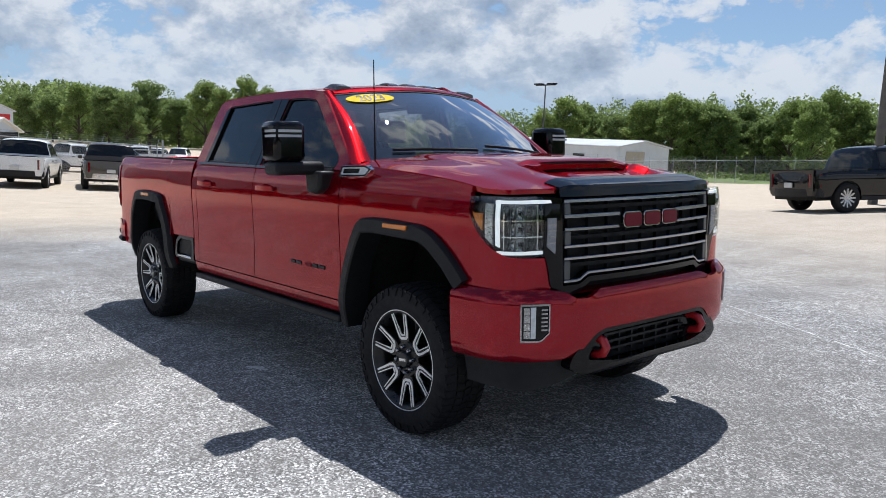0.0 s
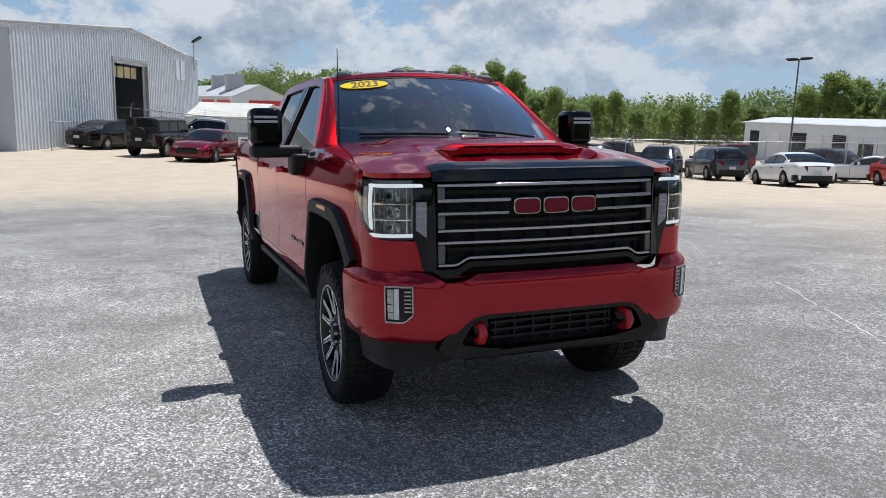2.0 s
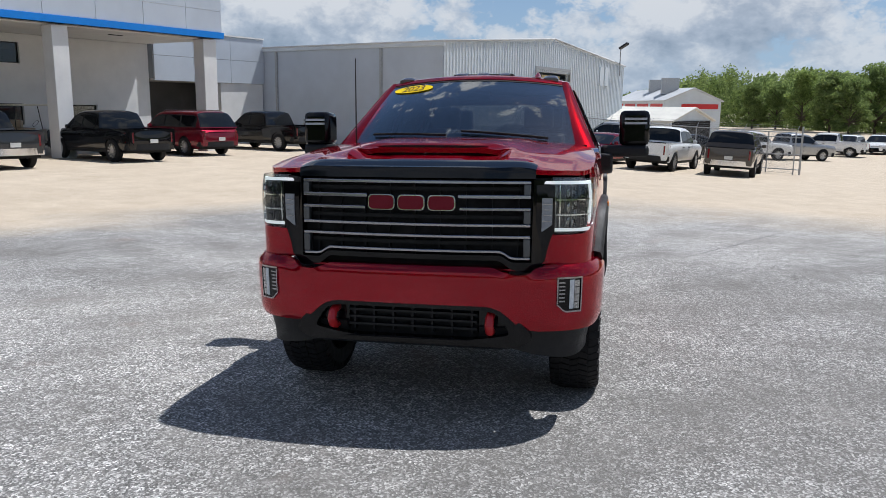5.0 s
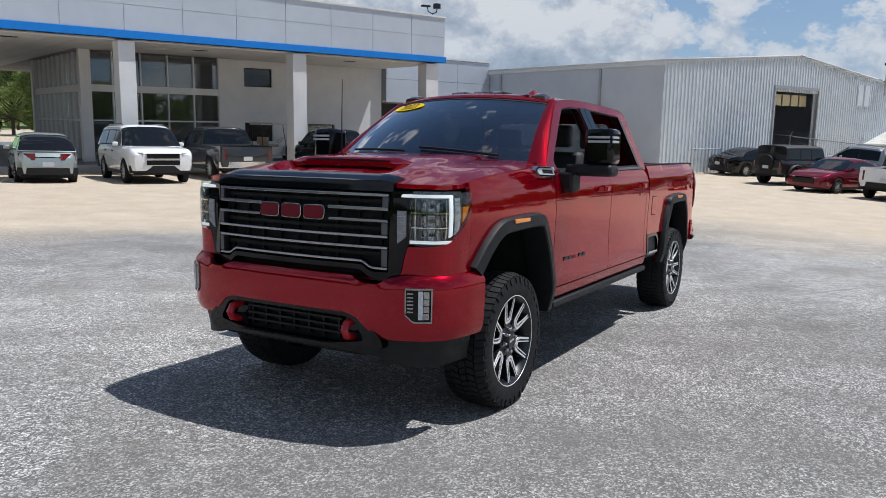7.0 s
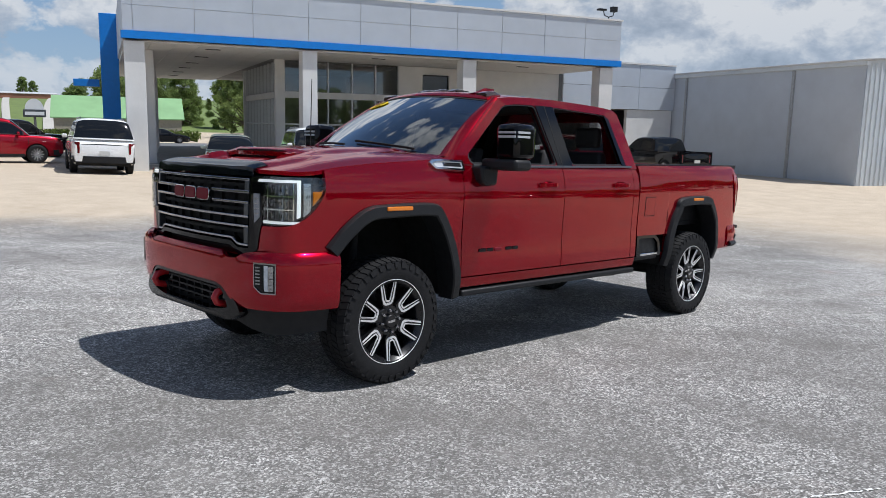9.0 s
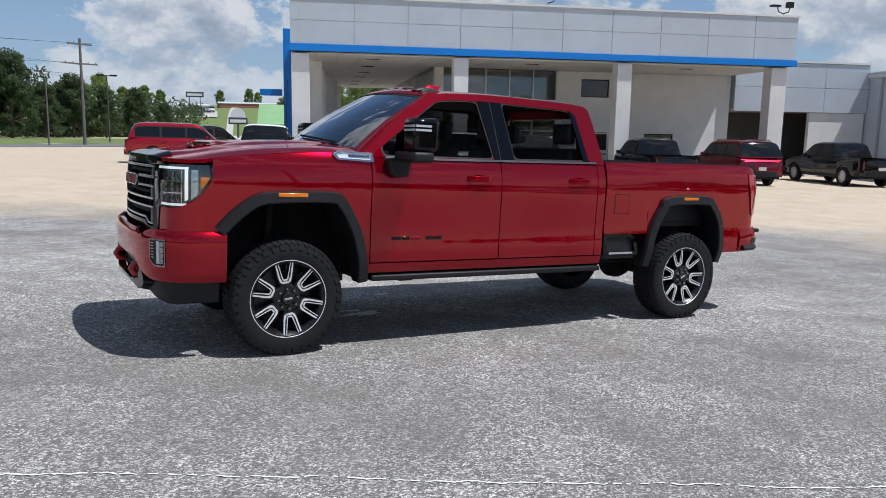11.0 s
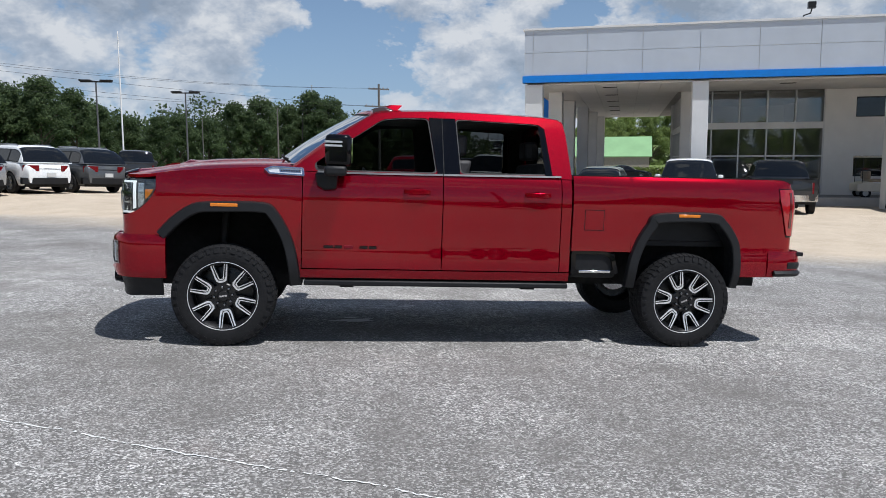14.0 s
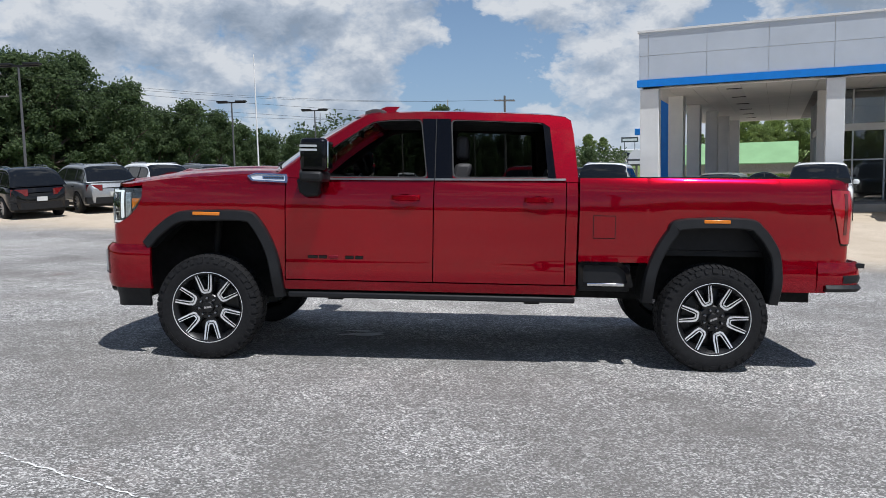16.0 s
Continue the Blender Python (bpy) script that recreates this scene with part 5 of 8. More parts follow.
    # cargo bed
    bed_top = lambda x: spline(x, [(-3.06, 1.532), (-2.0, 1.522), (-0.94, 1.508)])
    def bed_low(x):
        z = arch_z(x, ra)
        if z is not None:
            return z
        return 0.855 if x > -1.7 else 0.645
    xs = [-0.948, -1.0, -1.1, -1.2, -1.3, -1.4, -1.46, -1.4845] + [p.x for p in ra if p.x < -1.486] + [-2.4905, -2.495, -2.6, -2.7, -2.8, -2.875]
    xs = sorted(set(round(x, 4) for x in xs))
    def bed_y(x, z):
        crease = 0.006 * math.exp(-((z - 1.40) / 0.065) ** 2) * spline(x, [(-3.0, 1.0), (-1.6, 1.0), (-1.15, 0.0)])
        return spline(x, PLAN) + spline(z - 0.03, SECT) + crease
    both("bed_side", sheet(xs, bed_low, bed_top, 18, yf=bed_y), MAT_RED, t)
    rear = Way([(-2.875, 0.970), (-2.95, 0.963), (-3.02, 0.942), (-3.06, 0.90), (-3.068, 0.84)])
    def rwrap(zb, zt, n, rows, off=0.0, thick=0.03, u0=0.0, u1=1.0):
        def at(u, v, d):
            w = lerp(u0, u1, u)
            q, nrm = rear.at(w)
            if nrm.dot(Vector((-1.0, 1.0))) < 0:
                nrm = -nrm
            z = lerp(zb(w), zt(w), v)
            o = off + spline(z - 0.03, SECT) - d
            return (q.x + nrm.x * o, q.y + nrm.y * o, z)
        return Shape().slab(lambda u, v: at(u, v, thick), lambda u, v: at(u, v, 0.0), n, rows)
    lamp_foot = lambda u: min(1.40, 1.030 + 1.0 * max(0.0, 0.36 - u))
    both("bed_corner", rwrap(lambda u: 0.66, lambda u: lamp_foot(u) - 0.016, 24, 8), MAT_RED, t)
    both("bed_corner", rwrap(lambda u: 1.452, lambda u: 1.53, 10, 3), MAT_RED, t)
    both("tail_lamp", rwrap(lamp_foot, lambda u: 1.446, 24, 6, off=0.012, u0=0.03), MAT_TAILLENS, t, "red tail lamp with dark surround")
    both("tail_lamp_edge", rwrap(lambda u: lamp_foot(u) - 0.014, lambda u: 1.452, 24, 4, off=0.003), MAT_BLACK, t)
    both("lamp_bar", rwrap(lambda u: 1.10, lambda u: 1.42, 2, 3, off=0.016, u0=0.40, u1=0.50), MAT_DARKRED, t)
    cap = Shape().slab(lambda u, v: (lerp(-3.04, -0.95, u), lerp(0.80, 0.895, v), bed_top(lerp(-3.04, -0.95, u)) + 0.012), lambda u, v: (lerp(-3.04, -0.95, u), lerp(0.80, 0.895, v), bed_top(lerp(-3.04, -0.95, u)) - 0.03), 10, 2)
    both("bed_rail_cap", cap, MAT_TRIM, t)
    both("bed_inner_wall", Shape().box(-3.0, -0.97, 0.76, 0.80, 0.95, 1.50), MAT_TRIM, t)
    part("bed_floor", Shape().box(-3.03, -0.96, -0.78, 0.78, 0.90, 0.945), MAT_TRIM, t)
    part("bed_front_wall", Shape().box(-0.975, -0.945, -0.86, 0.86, 0.92, 1.50), MAT_RED, t)
    part("tailgate", Shape().box(-3.075, -3.02, -0.82, 0.82, 0.90, 1.53), MAT_RED, t, bevel=0.015)
    both("bed_step", Shape().box(-1.36, -0.95, 0.83, 0.972, 0.62, 0.845), MAT_TRIM, t, "black step recess with chrome tread", bevel=0.02)
    both("bed_step_frame", frame_with_holes(rounded([(-0.95, 0.655), (-0.95, 0.858), (-1.27, 0.858), (-1.345, 0.81), (-1.385, 0.655)], 0.03), [rounded([(-0.99, 0.69), (-0.99, 0.83), (-1.25, 0.83), (-1.31, 0.79), (-1.335, 0.69)], 0.02)], lambda a, b, q: (a, side_y(a, b) + 0.004 - q, b), 0.05), MAT_BLACK, t)
    both("step_tread", Shape().box(-1.31, -1.02, 0.965, 1.0, 0.665, 0.69), MAT_CHROME, t, bevel=0.006)
    part("fuel_door_gap", sheet(steps(-1.231, -1.054, 4), lambda x: 1.039, lambda x: 1.221, 4, thick=0.01, yf=lambda x, z: bed_y(x, z) + 0.0012), MAT_DARK, t)
    part("fuel_door", sheet(steps(-1.225, -1.06, 4), lambda x: 1.045, lambda x: 1.215, 4, thick=0.01, yf=lambda x, z: bed_y(x, z) + 0.003), MAT_RED, t)
    # rear bumper
    rb = Way([(-2.80, 0.985), (-2.95, 0.975), (-3.10, 0.93), (-3.18, 0.84), (-3.205, 0.6), (-3.21, 0.0)])
    def rbw(zb, zt, n, rows, off=0.0, thick=0.03, u0=0.0, u1=1.0):
        def at(u, v, d):
            w = lerp(u0, u1, u)
            q, nrm = rb.at(w)
            if nrm.dot(Vector((-1.0, 1.0))) < 0:
                nrm = -nrm
            z = lerp(zb, zt, v)
            o = off - d - 0.02 * (2 * v - 1) ** 2
            return (q.x + nrm.x * o, q.y + nrm.y * o, z)
        return Shape().slab(lambda u, v: at(u, v, thick), lambda u, v: at(u, v, 0.0), n, rows)
    both("rear_bumper", rbw(0.66, 0.885, 30, 6), MAT_RED, t)
    both("bumper_step", rbw(0.70, 0.82, 8, 2, off=0.008, u0=0.16, u1=0.42), MAT_TRIM, t)
    both("bumper_foot", rbw(0.655, 0.71, 12, 2, off=0.02, u0=0.05, u1=0.5), MAT_TRIM, t)
    part("bumper_deck", Shape().box(-3.19, -2.85, -0.9, 0.9, 0.84, 0.875), MAT_TRIM, t)
    # cab shell with window openings
    outline = [(1.462, 1.478), (1.455, 1.505), (1.30, 1.625), (1.05, 1.81), (0.86, 1.948), (0.76, 2.0), (0.6, 2.02), (0.3, 2.033), (0.0, 2.036), (-0.4, 2.03), (-0.70, 2.020), (-0.84, 2.006), (-0.888, 1.975), (-0.908, 1.86), (-0.935, 1.495), (-0.935, 1.478)]
    w1 = rounded([(1.275, 1.484), (1.29, 1.545), (0.72, 1.945), (0.56, 1.966), (0.315, 1.972), (0.25, 1.49)], 0.04)
    w2 = rounded([(0.055, 1.492), (0.085, 1.974), (-0.655, 1.955), (-0.715, 1.915), (-0.758, 1.505)], 0.045)
    skin = lambda a, b, q: (a, glass_y(b) - q * 0.9 - 0.03 * max(0.0, b - 1.96), b)
    both("cab_side", frame_with_holes(outline, [w1, w2], skin, 0.05), MAT_RED, t)
    both("pillar_lining", frame_with_holes(outline, [w1, w2], lambda a, b, q: (a, glass_y(b) - 0.062 - q - 0.03 * max(0.0, b - 1.96), b), 0.012), MAT_DARK, t)
    b_poly = [(0.315, 1.974), (0.248, 1.482), (0.052, 1.485), (0.082, 1.976)]
    both("pillar_cover", Shape().prism(b_poly[::-1], lambda a, b, q: (a, glass_y(b) + 0.006 - q, b), 0.02), MAT_BLACK, t, "gloss black pillar cover")
    both("pillar_gap", Shape().prism([(0.203, 1.975), (0.197, 1.485), (0.190, 1.485), (0.196, 1.975)], lambda a, b, q: (a, glass_y(b) + 0.0075 - q, b), 0.01), MAT_DARK, t)
    c_poly = [(-0.655, 1.957), (-0.717, 1.917), (-0.762, 1.502), (-0.70, 1.50), (-0.668, 1.90)]
    both("pillar_cover", Shape().prism(c_poly, lambda a, b, q: (a, glass_y(b) + 0.004 - q, b), 0.02), MAT_BLACK, t)
    for w in (w1, w2):
        inner = [(lerp(sum(p[0] for p in w) / len(w), a, 0.972), lerp(sum(p[1] for p in w) / len(w), b, 0.955)) for a, b in w]
        both("window_seal", frame_with_holes(w, [inner], lambda a, b, q: (a, glass_y(b) - 0.004 - q, b), 0.02), MAT_TRIM, t)
        part("side_window", Shape().prism(w, lambda a, b, q: (a, -(glass_y(b) - 0.016 - q), b), 0.005), MAT_GLASS, t, "tinted side window")
    # roof and rear wall
    roof_line = outline[5:13]
    def roof(u, v, lift):
        k = u * (len(roof_line) - 1)
        i = min(int(k), len(roof_line) - 2)
        f = k - i
        x, z = lerp(roof_line[i][0], roof_line[i + 1][0], f), lerp(roof_line[i][1], roof_line[i + 1][1], f)
        yy = glass_y(z) - 0.03 * max(0, z - 1.96) + 0.002
        y = lerp(-yy, yy, v)
        c = 1 - (abs(y) / yy) ** 2.6
        return (x + 0.14 * (1 - (y / yy) ** 2) * max(0.0, 1 - u * 3.0), y, z + 0.048 * c * (1 - 0.5 * max(0, u * 5 - 4)) + lift)
    part("roof", Shape().slab(lambda u, v: roof(u, v, 0.0), lambda u, v: roof(u, v, -0.03), 21, 26), MAT_RED, t)
    back_hole = rounded([(-0.62, 1.56), (0.62, 1.56), (0.58, 1.90), (-0.58, 1.90)], 0.05)
    back_out = [(-0.93, 1.45), (0.93, 1.45), (0.93, 1.49), (0.735, 1.94), (0.70, 1.985), (-0.70, 1.985), (-0.735, 1.94), (-0.93, 1.49)]
    part("cab_back", frame_with_holes(back_out, [back_hole], lambda a, b, q: (-0.93 + 0.09 * max(0, b - 1.49) + 0.09 * max(0, b - 1.9) + q, a, b), 0.04), MAT_RED, t)
    part("rear_window", Shape().prism(back_hole, lambda a, b, q: (-0.905 + 0.09 * max(0, b - 1.49) + q, a, b), 0.005), MAT_SCREEN, t)
    # windscreen with its pillars and cowl
    def screen(u, v, d=0.0):
        s = 2 * u - 1
        return (lerp(1.66 - 0.20 * s * s, 0.90 - 0.125 * s * s, v) + 0.015 * math.sin(math.pi * v) - d, s * lerp(0.80, 0.655, v), lerp(1.568 - 0.035 * s * s, 2.045 - 0.04 * s * s, v) + 0.02 * math.sin(math.pi * v) - d)
    ws = part("windscreen", Shape().slab(lambda u, v: screen(u, 0.945 * v), lambda u, v: screen(u, 0.945 * v, 0.006), 24, 12), MAT_SCREEN, t, "clear windscreen with year sticker")
    part("frit_band", Shape().slab(lambda u, v: screen(u, 0.915 + 0.025 * v, -0.002), lambda u, v: screen(u, 0.915 + 0.025 * v, 0.001), 24, 2), MAT_DARK, ws)
    def header(u, v, d):
        a = Vector(screen(u, 0.94, d - 0.005))
        b = Vector(screen(u, 1.0, d - 0.004)) + Vector((-0.11, 0, 0.020))
        w = Vector(screen(u, 1.0, d - 0.008)) + Vector((0.0, 0, 0.006))
        return tuple(a * (1 - v) ** 2 + w * 2 * v * (1 - v) + b * v * v)
    part("roof_header", Shape().slab(lambda u, v: header(u, v, 0.0), lambda u, v: header(u, v, 0.02), 24, 8), MAT_RED, t)
    def pillar(u, v, d):
        a = Vector(screen(1.0, v, d))
        k = lerp(0.0, 1.0, u)
        z = lerp(1.50, 2.0, v)
        b = Vector((lerp(1.462, 0.76, v) , glass_y(z) + 0.001, z))
        return tuple(a.lerp(b, k) + Vector((0.012, 0.006, 0.006)) * math.sin(math.pi * k) - Vector((d, d, 0)))
    both("pillar", Shape().slab(lambda u, v: pillar(u, v, 0.0), lambda u, v: pillar(u, v, 0.03), 5, 14), MAT_RED, t)
    cowl = Shape().slab(lambda u, v: (lerp(1.40, 1.68, u) - 0.20 * (2 * v - 1) ** 2, lerp(-0.88, 0.88, v), 1.545 - 0.02 * (2 * v - 1) ** 2 + 0.006 * u), lambda u, v: (lerp(1.40, 1.68, u) - 0.20 * (2 * v - 1) ** 2, lerp(-0.88, 0.88, v), 1.50), 3, 20)
    part("cowl", cowl, MAT_TRIM, t)
    for y0, y1 in ((0.62, 0.02), (-0.08, -0.66)):
        pts = [Vector(screen((lerp(y0, y1, k / 6) / 0.80 + 1) / 2, 0.035 + 0.05 * k / 6, -0.012)) for k in range(7)]
        part("wiper", Shape().tube(pts, 0.009, 6), MAT_DARK, t)
    sticker = [(0.165 * math.cos(2 * math.pi * k / 28), 0.046 * math.sin(2 * math.pi * k / 28)) for k in range(28)]
    def on_glass(a, b, q):
        y = -0.475 + a
        v = 0.815 + b / 0.66
        x, yy, z = screen((y / lerp(0.80, 0.655, v) + 1) / 2, v)
        return (x + 0.005 + q * 0.8, y, z + 0.005 + q * 0.6)
    part("year_sticker", Shape().prism([(a, b) for a, b in sticker], on_glass, 0.001), MAT_YELLOW, ws, "yellow oval sticker reading 2023")
    txt = bpy.data.curves.new("year", "FONT")
    txt.body, txt.size, txt.extrude, txt.align_x, txt.align_y, txt.shear, txt.offset = "2023", 0.095, 0.0005, "CENTER", "CENTER", 0.15, 0.0015
    tmp = new("year", txt)
    me = bpy.data.meshes.new_from_object(tmp.evaluated_get(bpy.context.evaluated_depsgraph_get()))
    bpy.data.objects.remove(tmp)
    for vert in me.vertices:
        vert.co = Vector(on_glass(vert.co.x, vert.co.y, 0.0015 + vert.co.z))
    me.materials.append(MAT_INK)
    part("year_digits", me, None, ws)
    # fender badge, antenna, fin, roof lamps
    for sg in (1, -1):
        side = (lambda s: s) if sg > 0 else (lambda s: s.mirrored())
        off = lambda a, b: side_y(a, min(b, 1.46)) - 0.30 * max(0.0, b - 1.46)
        outer = rounded([(1.365, 1.435), (1.372, 1.505), (1.63, 1.512), (1.70, 1.488), (1.655, 1.445)], 0.012)
        inner = rounded([(1.385, 1.449), (1.389, 1.493), (1.622, 1.500), (1.672, 1.486), (1.645, 1.457)], 0.008)
        fb = part("fender_badge", side(frame_with_holes(outer, [inner], lambda a, b, q: (a, off(a, b) + 0.016 - q, b), 0.05)), MAT_CHROME, t, "chrome fender vent badge", bevel=0.003)
        part("badge_field", side(Shape().prism(inner, lambda a, b, q: (a, off(a, b) + 0.008 - q, b), 0.02)), MAT_MACHINED, fb)
        part("badge_plate", side(Shape().prism(rounded([(1.395, 1.460), (1.40, 1.486), (1.575, 1.490), (1.57, 1.464)], 0.006), lambda a, b, q: (a, off(a, b) + 0.011 - q, b), 0.01)), MAT_CHROME, fb)
        for k in range(8):
            a = 1.404 + 0.0205 * k
            part("badge_mark", side(Shape().prism([(a, 1.469), (a, 1.481), (a + 0.013, 1.4815), (a + 0.013, 1.4695)], lambda p, b, q: (p, off(p, b) + 0.013 - q, b), 0.01)), MAT_DARK, fb)
    part("antenna", Shape().tube([(1.48, -0.785, 1.52), (1.478, -0.785, 1.8), (1.475, -0.785, 2.145)], 0.006, 6, 0.5), MAT_DARK, t)
    fin = Shape().slab(lambda u, v: (lerp(0.80, 0.58, v) - 0.05 * u, 0.46 + lerp(0.034, 0.005, u), 2.045 + 0.050 * u * min(1.0, v * 1.8 + 0.12)), lambda u, v: (lerp(0.80, 0.58, v) - 0.05 * u, 0.46 - lerp(0.034, 0.005, u), 2.045 + 0.050 * u * min(1.0, v * 1.8 + 0.12)), 8, 12)
    part("roof_fin", fin, MAT_RED, t)
    for y in (-0.57, -0.13, 0.04, 0.21, 0.57):
        lampb = Shape().slab(lambda u, v: (lerp(0.62, 0.80, u), y + lerp(-0.062, 0.062, v), 2.06 - 0.03 * (y / 0.56) ** 2 + 0.034 * math.sin(math.pi * (0.1 + 0.8 * u)) * (1 - abs(2 * v - 1) ** 6)), lambda u, v: (lerp(0.62, 0.80, u), y + lerp(-0.062, 0.062, v), 2.04 - 0.05 * (y / 0.56) ** 2), 8, 8)
        part("roof_lamp", lampb, MAT_SMOKE, t, "smoked roof clearance lamp")
    part("lamp_base", Shape().box(0.63, 0.78, -0.20, 0.28, 2.05, 2.078), MAT_DARK, t, bevel=0.01)
    # mirrors
    for sg in (1, -1):
        side = (lambda s: s) if sg > 0 else (lambda s: s.mirrored())
        head = part("door_mirror", side(Shape().box(0.985, 1.195, 1.10, 1.31, 1.525, 1.775)), MAT_BLACK, t, "black towing mirror with white light strips", bevel=0.035)
        part("mirror_arm", side(Shape().box(1.02, 1.20, 0.97, 1.31, 1.445, 1.528)), MAT_TRIM, head, bevel=0.025)
        part("mirror_base", side(Shape().prism([(1.28, 1.47), (1.26, 1.36), (1.20, 1.325), (1.10, 1.335), (1.09, 1.47)], lambda a, b, q: (a, 1.06 - q, b), 0.12)), MAT_TRIM, head, bevel=0.02)
        part("mirror_glass", side(Shape().box(0.978, 0.986, 1.12, 1.29, 1.55, 1.75)), MAT_MIRROR, head)
        for z in (1.715, 1.685):
            part("mirror_lamp", side(Shape().box(1.19, 1.199, 1.135, 1.29, z - 0.008, z + 0.008)), MAT_FROST, head)
            part("mirror_lamp", side(Shape().box(1.06, 1.19, 1.306, 1.313, z - 0.008, z + 0.008)), MAT_FROST, head)
    # cabin
    part("cabin_floor", Shape().box(-0.88, 1.35, -0.88, 0.88, 0.72, 0.78), MAT_SEAT, t)
    part("dashboard", Shape().slab(lambda u, v: (lerp(1.50, 0.98, u) - 0.10 * (2 * v - 1) ** 2, lerp(-0.84, 0.84, v), 1.50 - 0.06 * u ** 3), lambda u, v: (lerp(1.45, 1.02, u) - 0.10 * (2 * v - 1) ** 2, lerp(-0.84, 0.84, v), 0.95), 6, 14), MAT_SEAT, t)
    wheel = Shape().lathe([(0.19 + 0.014 * math.cos(a), 0.014 * math.sin(a)) for a in steps(0, 2 * math.pi, 8)[:-1]], 28, lambda r, a, h: (0.80 + h * 0.9 + 0.35 * r * math.sin(a) , 0.42 + r * math.cos(a), 1.34 + 0.92 * r * math.sin(a) - h * 0.3), True)
    part("steering_wheel", wheel, MAT_TRIM, t)
    def seat(x, y, w):
        s = Shape().slab(lambda u, v: (x + lerp(-0.28, 0.28, u), y + lerp(-w, w, v), 1.06 + 0.02 * math.cos(math.pi * (2 * v - 1))), lambda u, v: (x + lerp(-0.28, 0.28, u), y + lerp(-w, w, v), 0.80), 4, 8)
        part("seat", s, MAT_SEAT, t, bevel=0.03)
        b = Shape().slab(lambda u, v: (x - 0.22 - 0.16 * u, y + lerp(-w, w, v) * (1 - 0.12 * u), lerp(1.02, 1.62, u)), lambda u, v: (x - 0.36 - 0.16 * u, y + lerp(-w, w, v) * (1 - 0.12 * u), lerp(1.02, 1.62, u)), 6, 6)
        part("backrest", b, MAT_SEAT, t, bevel=0.03)
        for q in ((0,) if w < 0.4 else (-0.45, 0.45)):
            part("headrest", Shape().box(x - 0.48, x - 0.38, y + q - 0.13, y + q + 0.13, 1.66, 1.85), MAT_SEAT, t, bevel=0.03)
    seat(0.42, 0.42, 0.26)
    seat(0.42, -0.42, 0.26)
    seat(-0.42, 0.0, 0.72)
    part("console", Shape().box(0.05, 1.0, -0.13, 0.13, 0.8, 1.16), MAT_SEAT, t, bevel=0.03)
    part("headliner", Shape().slab(lambda u, v: (lerp(0.80, -0.84, u), lerp(-0.66, 0.66, v), 1.985 + 0.02 * math.sin(math.pi * v)), lambda u, v: (lerp(0.80, -0.84, u), lerp(-0.66, 0.66, v), 1.975 + 0.02 * math.sin(math.pi * v)), 4, 8), MAT_SEAT, t)
    part("rear_view_mirror", Shape().box(0.92, 0.94, -0.12, 0.12, 1.86, 1.93), MAT_DARK, t, bevel=0.01)
    both("door_card", Shape().box(-0.83, 1.36, 0.86, 0.90, 0.75, 1.47), MAT_SEAT, t)
    # chassis
    both("frame_rail", Shape().box(-2.95, 2.7, 0.38, 0.48, 0.50, 0.68), MAT_DARK, t)
    part("belly", Shape().box(-0.9, 1.4, -0.86, 0.86, 0.58, 0.74), MAT_DARK, t)
    part("engine_tray", Shape().box(1.4, 2.7, -0.5, 0.5, 0.45, 1.3), MAT_DARK, t)
    part("axle", Shape().tube([(-2.018, -0.75, 0.42), (-2.018, 0.75, 0.42)], 0.06, 12), MAT_DARK, t)
    part("axle", Shape().tube([(2.018, -0.75, 0.42), (2.018, 0.75, 0.42)], 0.05, 12), MAT_DARK, t)
    part("differential", Shape().lathe([(0.02, -0.16), (0.16, -0.08), (0.18, 0.0), (0.16, 0.1), (0.02, 0.16)], 16, lambda r, a, h: (-2.018 + h, r * math.cos(a), 0.44 + r * math.sin(a))), MAT_DARK, t)
    part("spare_and_tank", Shape().box(-2.9, -2.45, -0.4, 0.4, 0.55, 0.75), MAT_DARK, t)
    both("shock_absorber", Shape().tube([(2.1, 0.62, 0.5), (2.05, 0.60, 1.1)], 0.03, 10), MAT_DARK, t)
    for x, turn in ((2.018, 8.0), (-2.018, 21.0)):
        for y in (0.858, -0.858):
            truck_wheel(t, x, y, turn)
    return t


MAT_LAMPBACK = material("lamp_housing", (0.10, 0.10, 0.105), 0.3, 0.6, vary=0.2, scale=25)
MAT_FLUTE = material("fluted_chrome", (0.62, 0.63, 0.65), 0.3, 0.85, vary=0.35, scale=60)
MAT_FOGWHITE = material("white_fog_lens", (0.66, 0.68, 0.70), 0.25, vary=0.15, scale=40, coat=0.4)
MAT_LAMPIN = material("lamp_reflector", (0.42, 0.42, 0.43), 0.25, 0.9, vary=0.3, scale=25)
MAT_DIMLENS = material("dim_frosted_lens", (0.26, 0.27, 0.29), 0.3, vary=0.15, scale=30)
MAT_DRL = emitter("daytime_light", (1.0, 0.98, 0.94), 0.5)
MAT_HOODTRIM = material("hood_nose_black", (0.004, 0.005, 0.008), 0.08, vary=0.05, spec=0.28)
MAT_BADGE = material("red_badge", (0.16, 0.006, 0.016), 0.5, vary=0.05, spec=0.2)
MAT_FROST = material("frosted_lens", (0.46, 0.48, 0.50), 0.3, vary=0.1, coat=0.3)
# Darker copy of the red paint, for the shade in the handle recesses.
MAT_RED_SHADED = car_paint("red_paint_shaded", (0.26, 0.0005, 0.0090), 0.70, 0.22, 1.42)
MAT_DARKRED = material("dark_red_lens", (0.10, 0.004, 0.006), 0.12, vary=0.1, coat=0.8)
MAT_YELLOW = material("yellow_sticker", (0.80, 0.58, 0.008), 0.7, vary=0.03, spec=0.1)
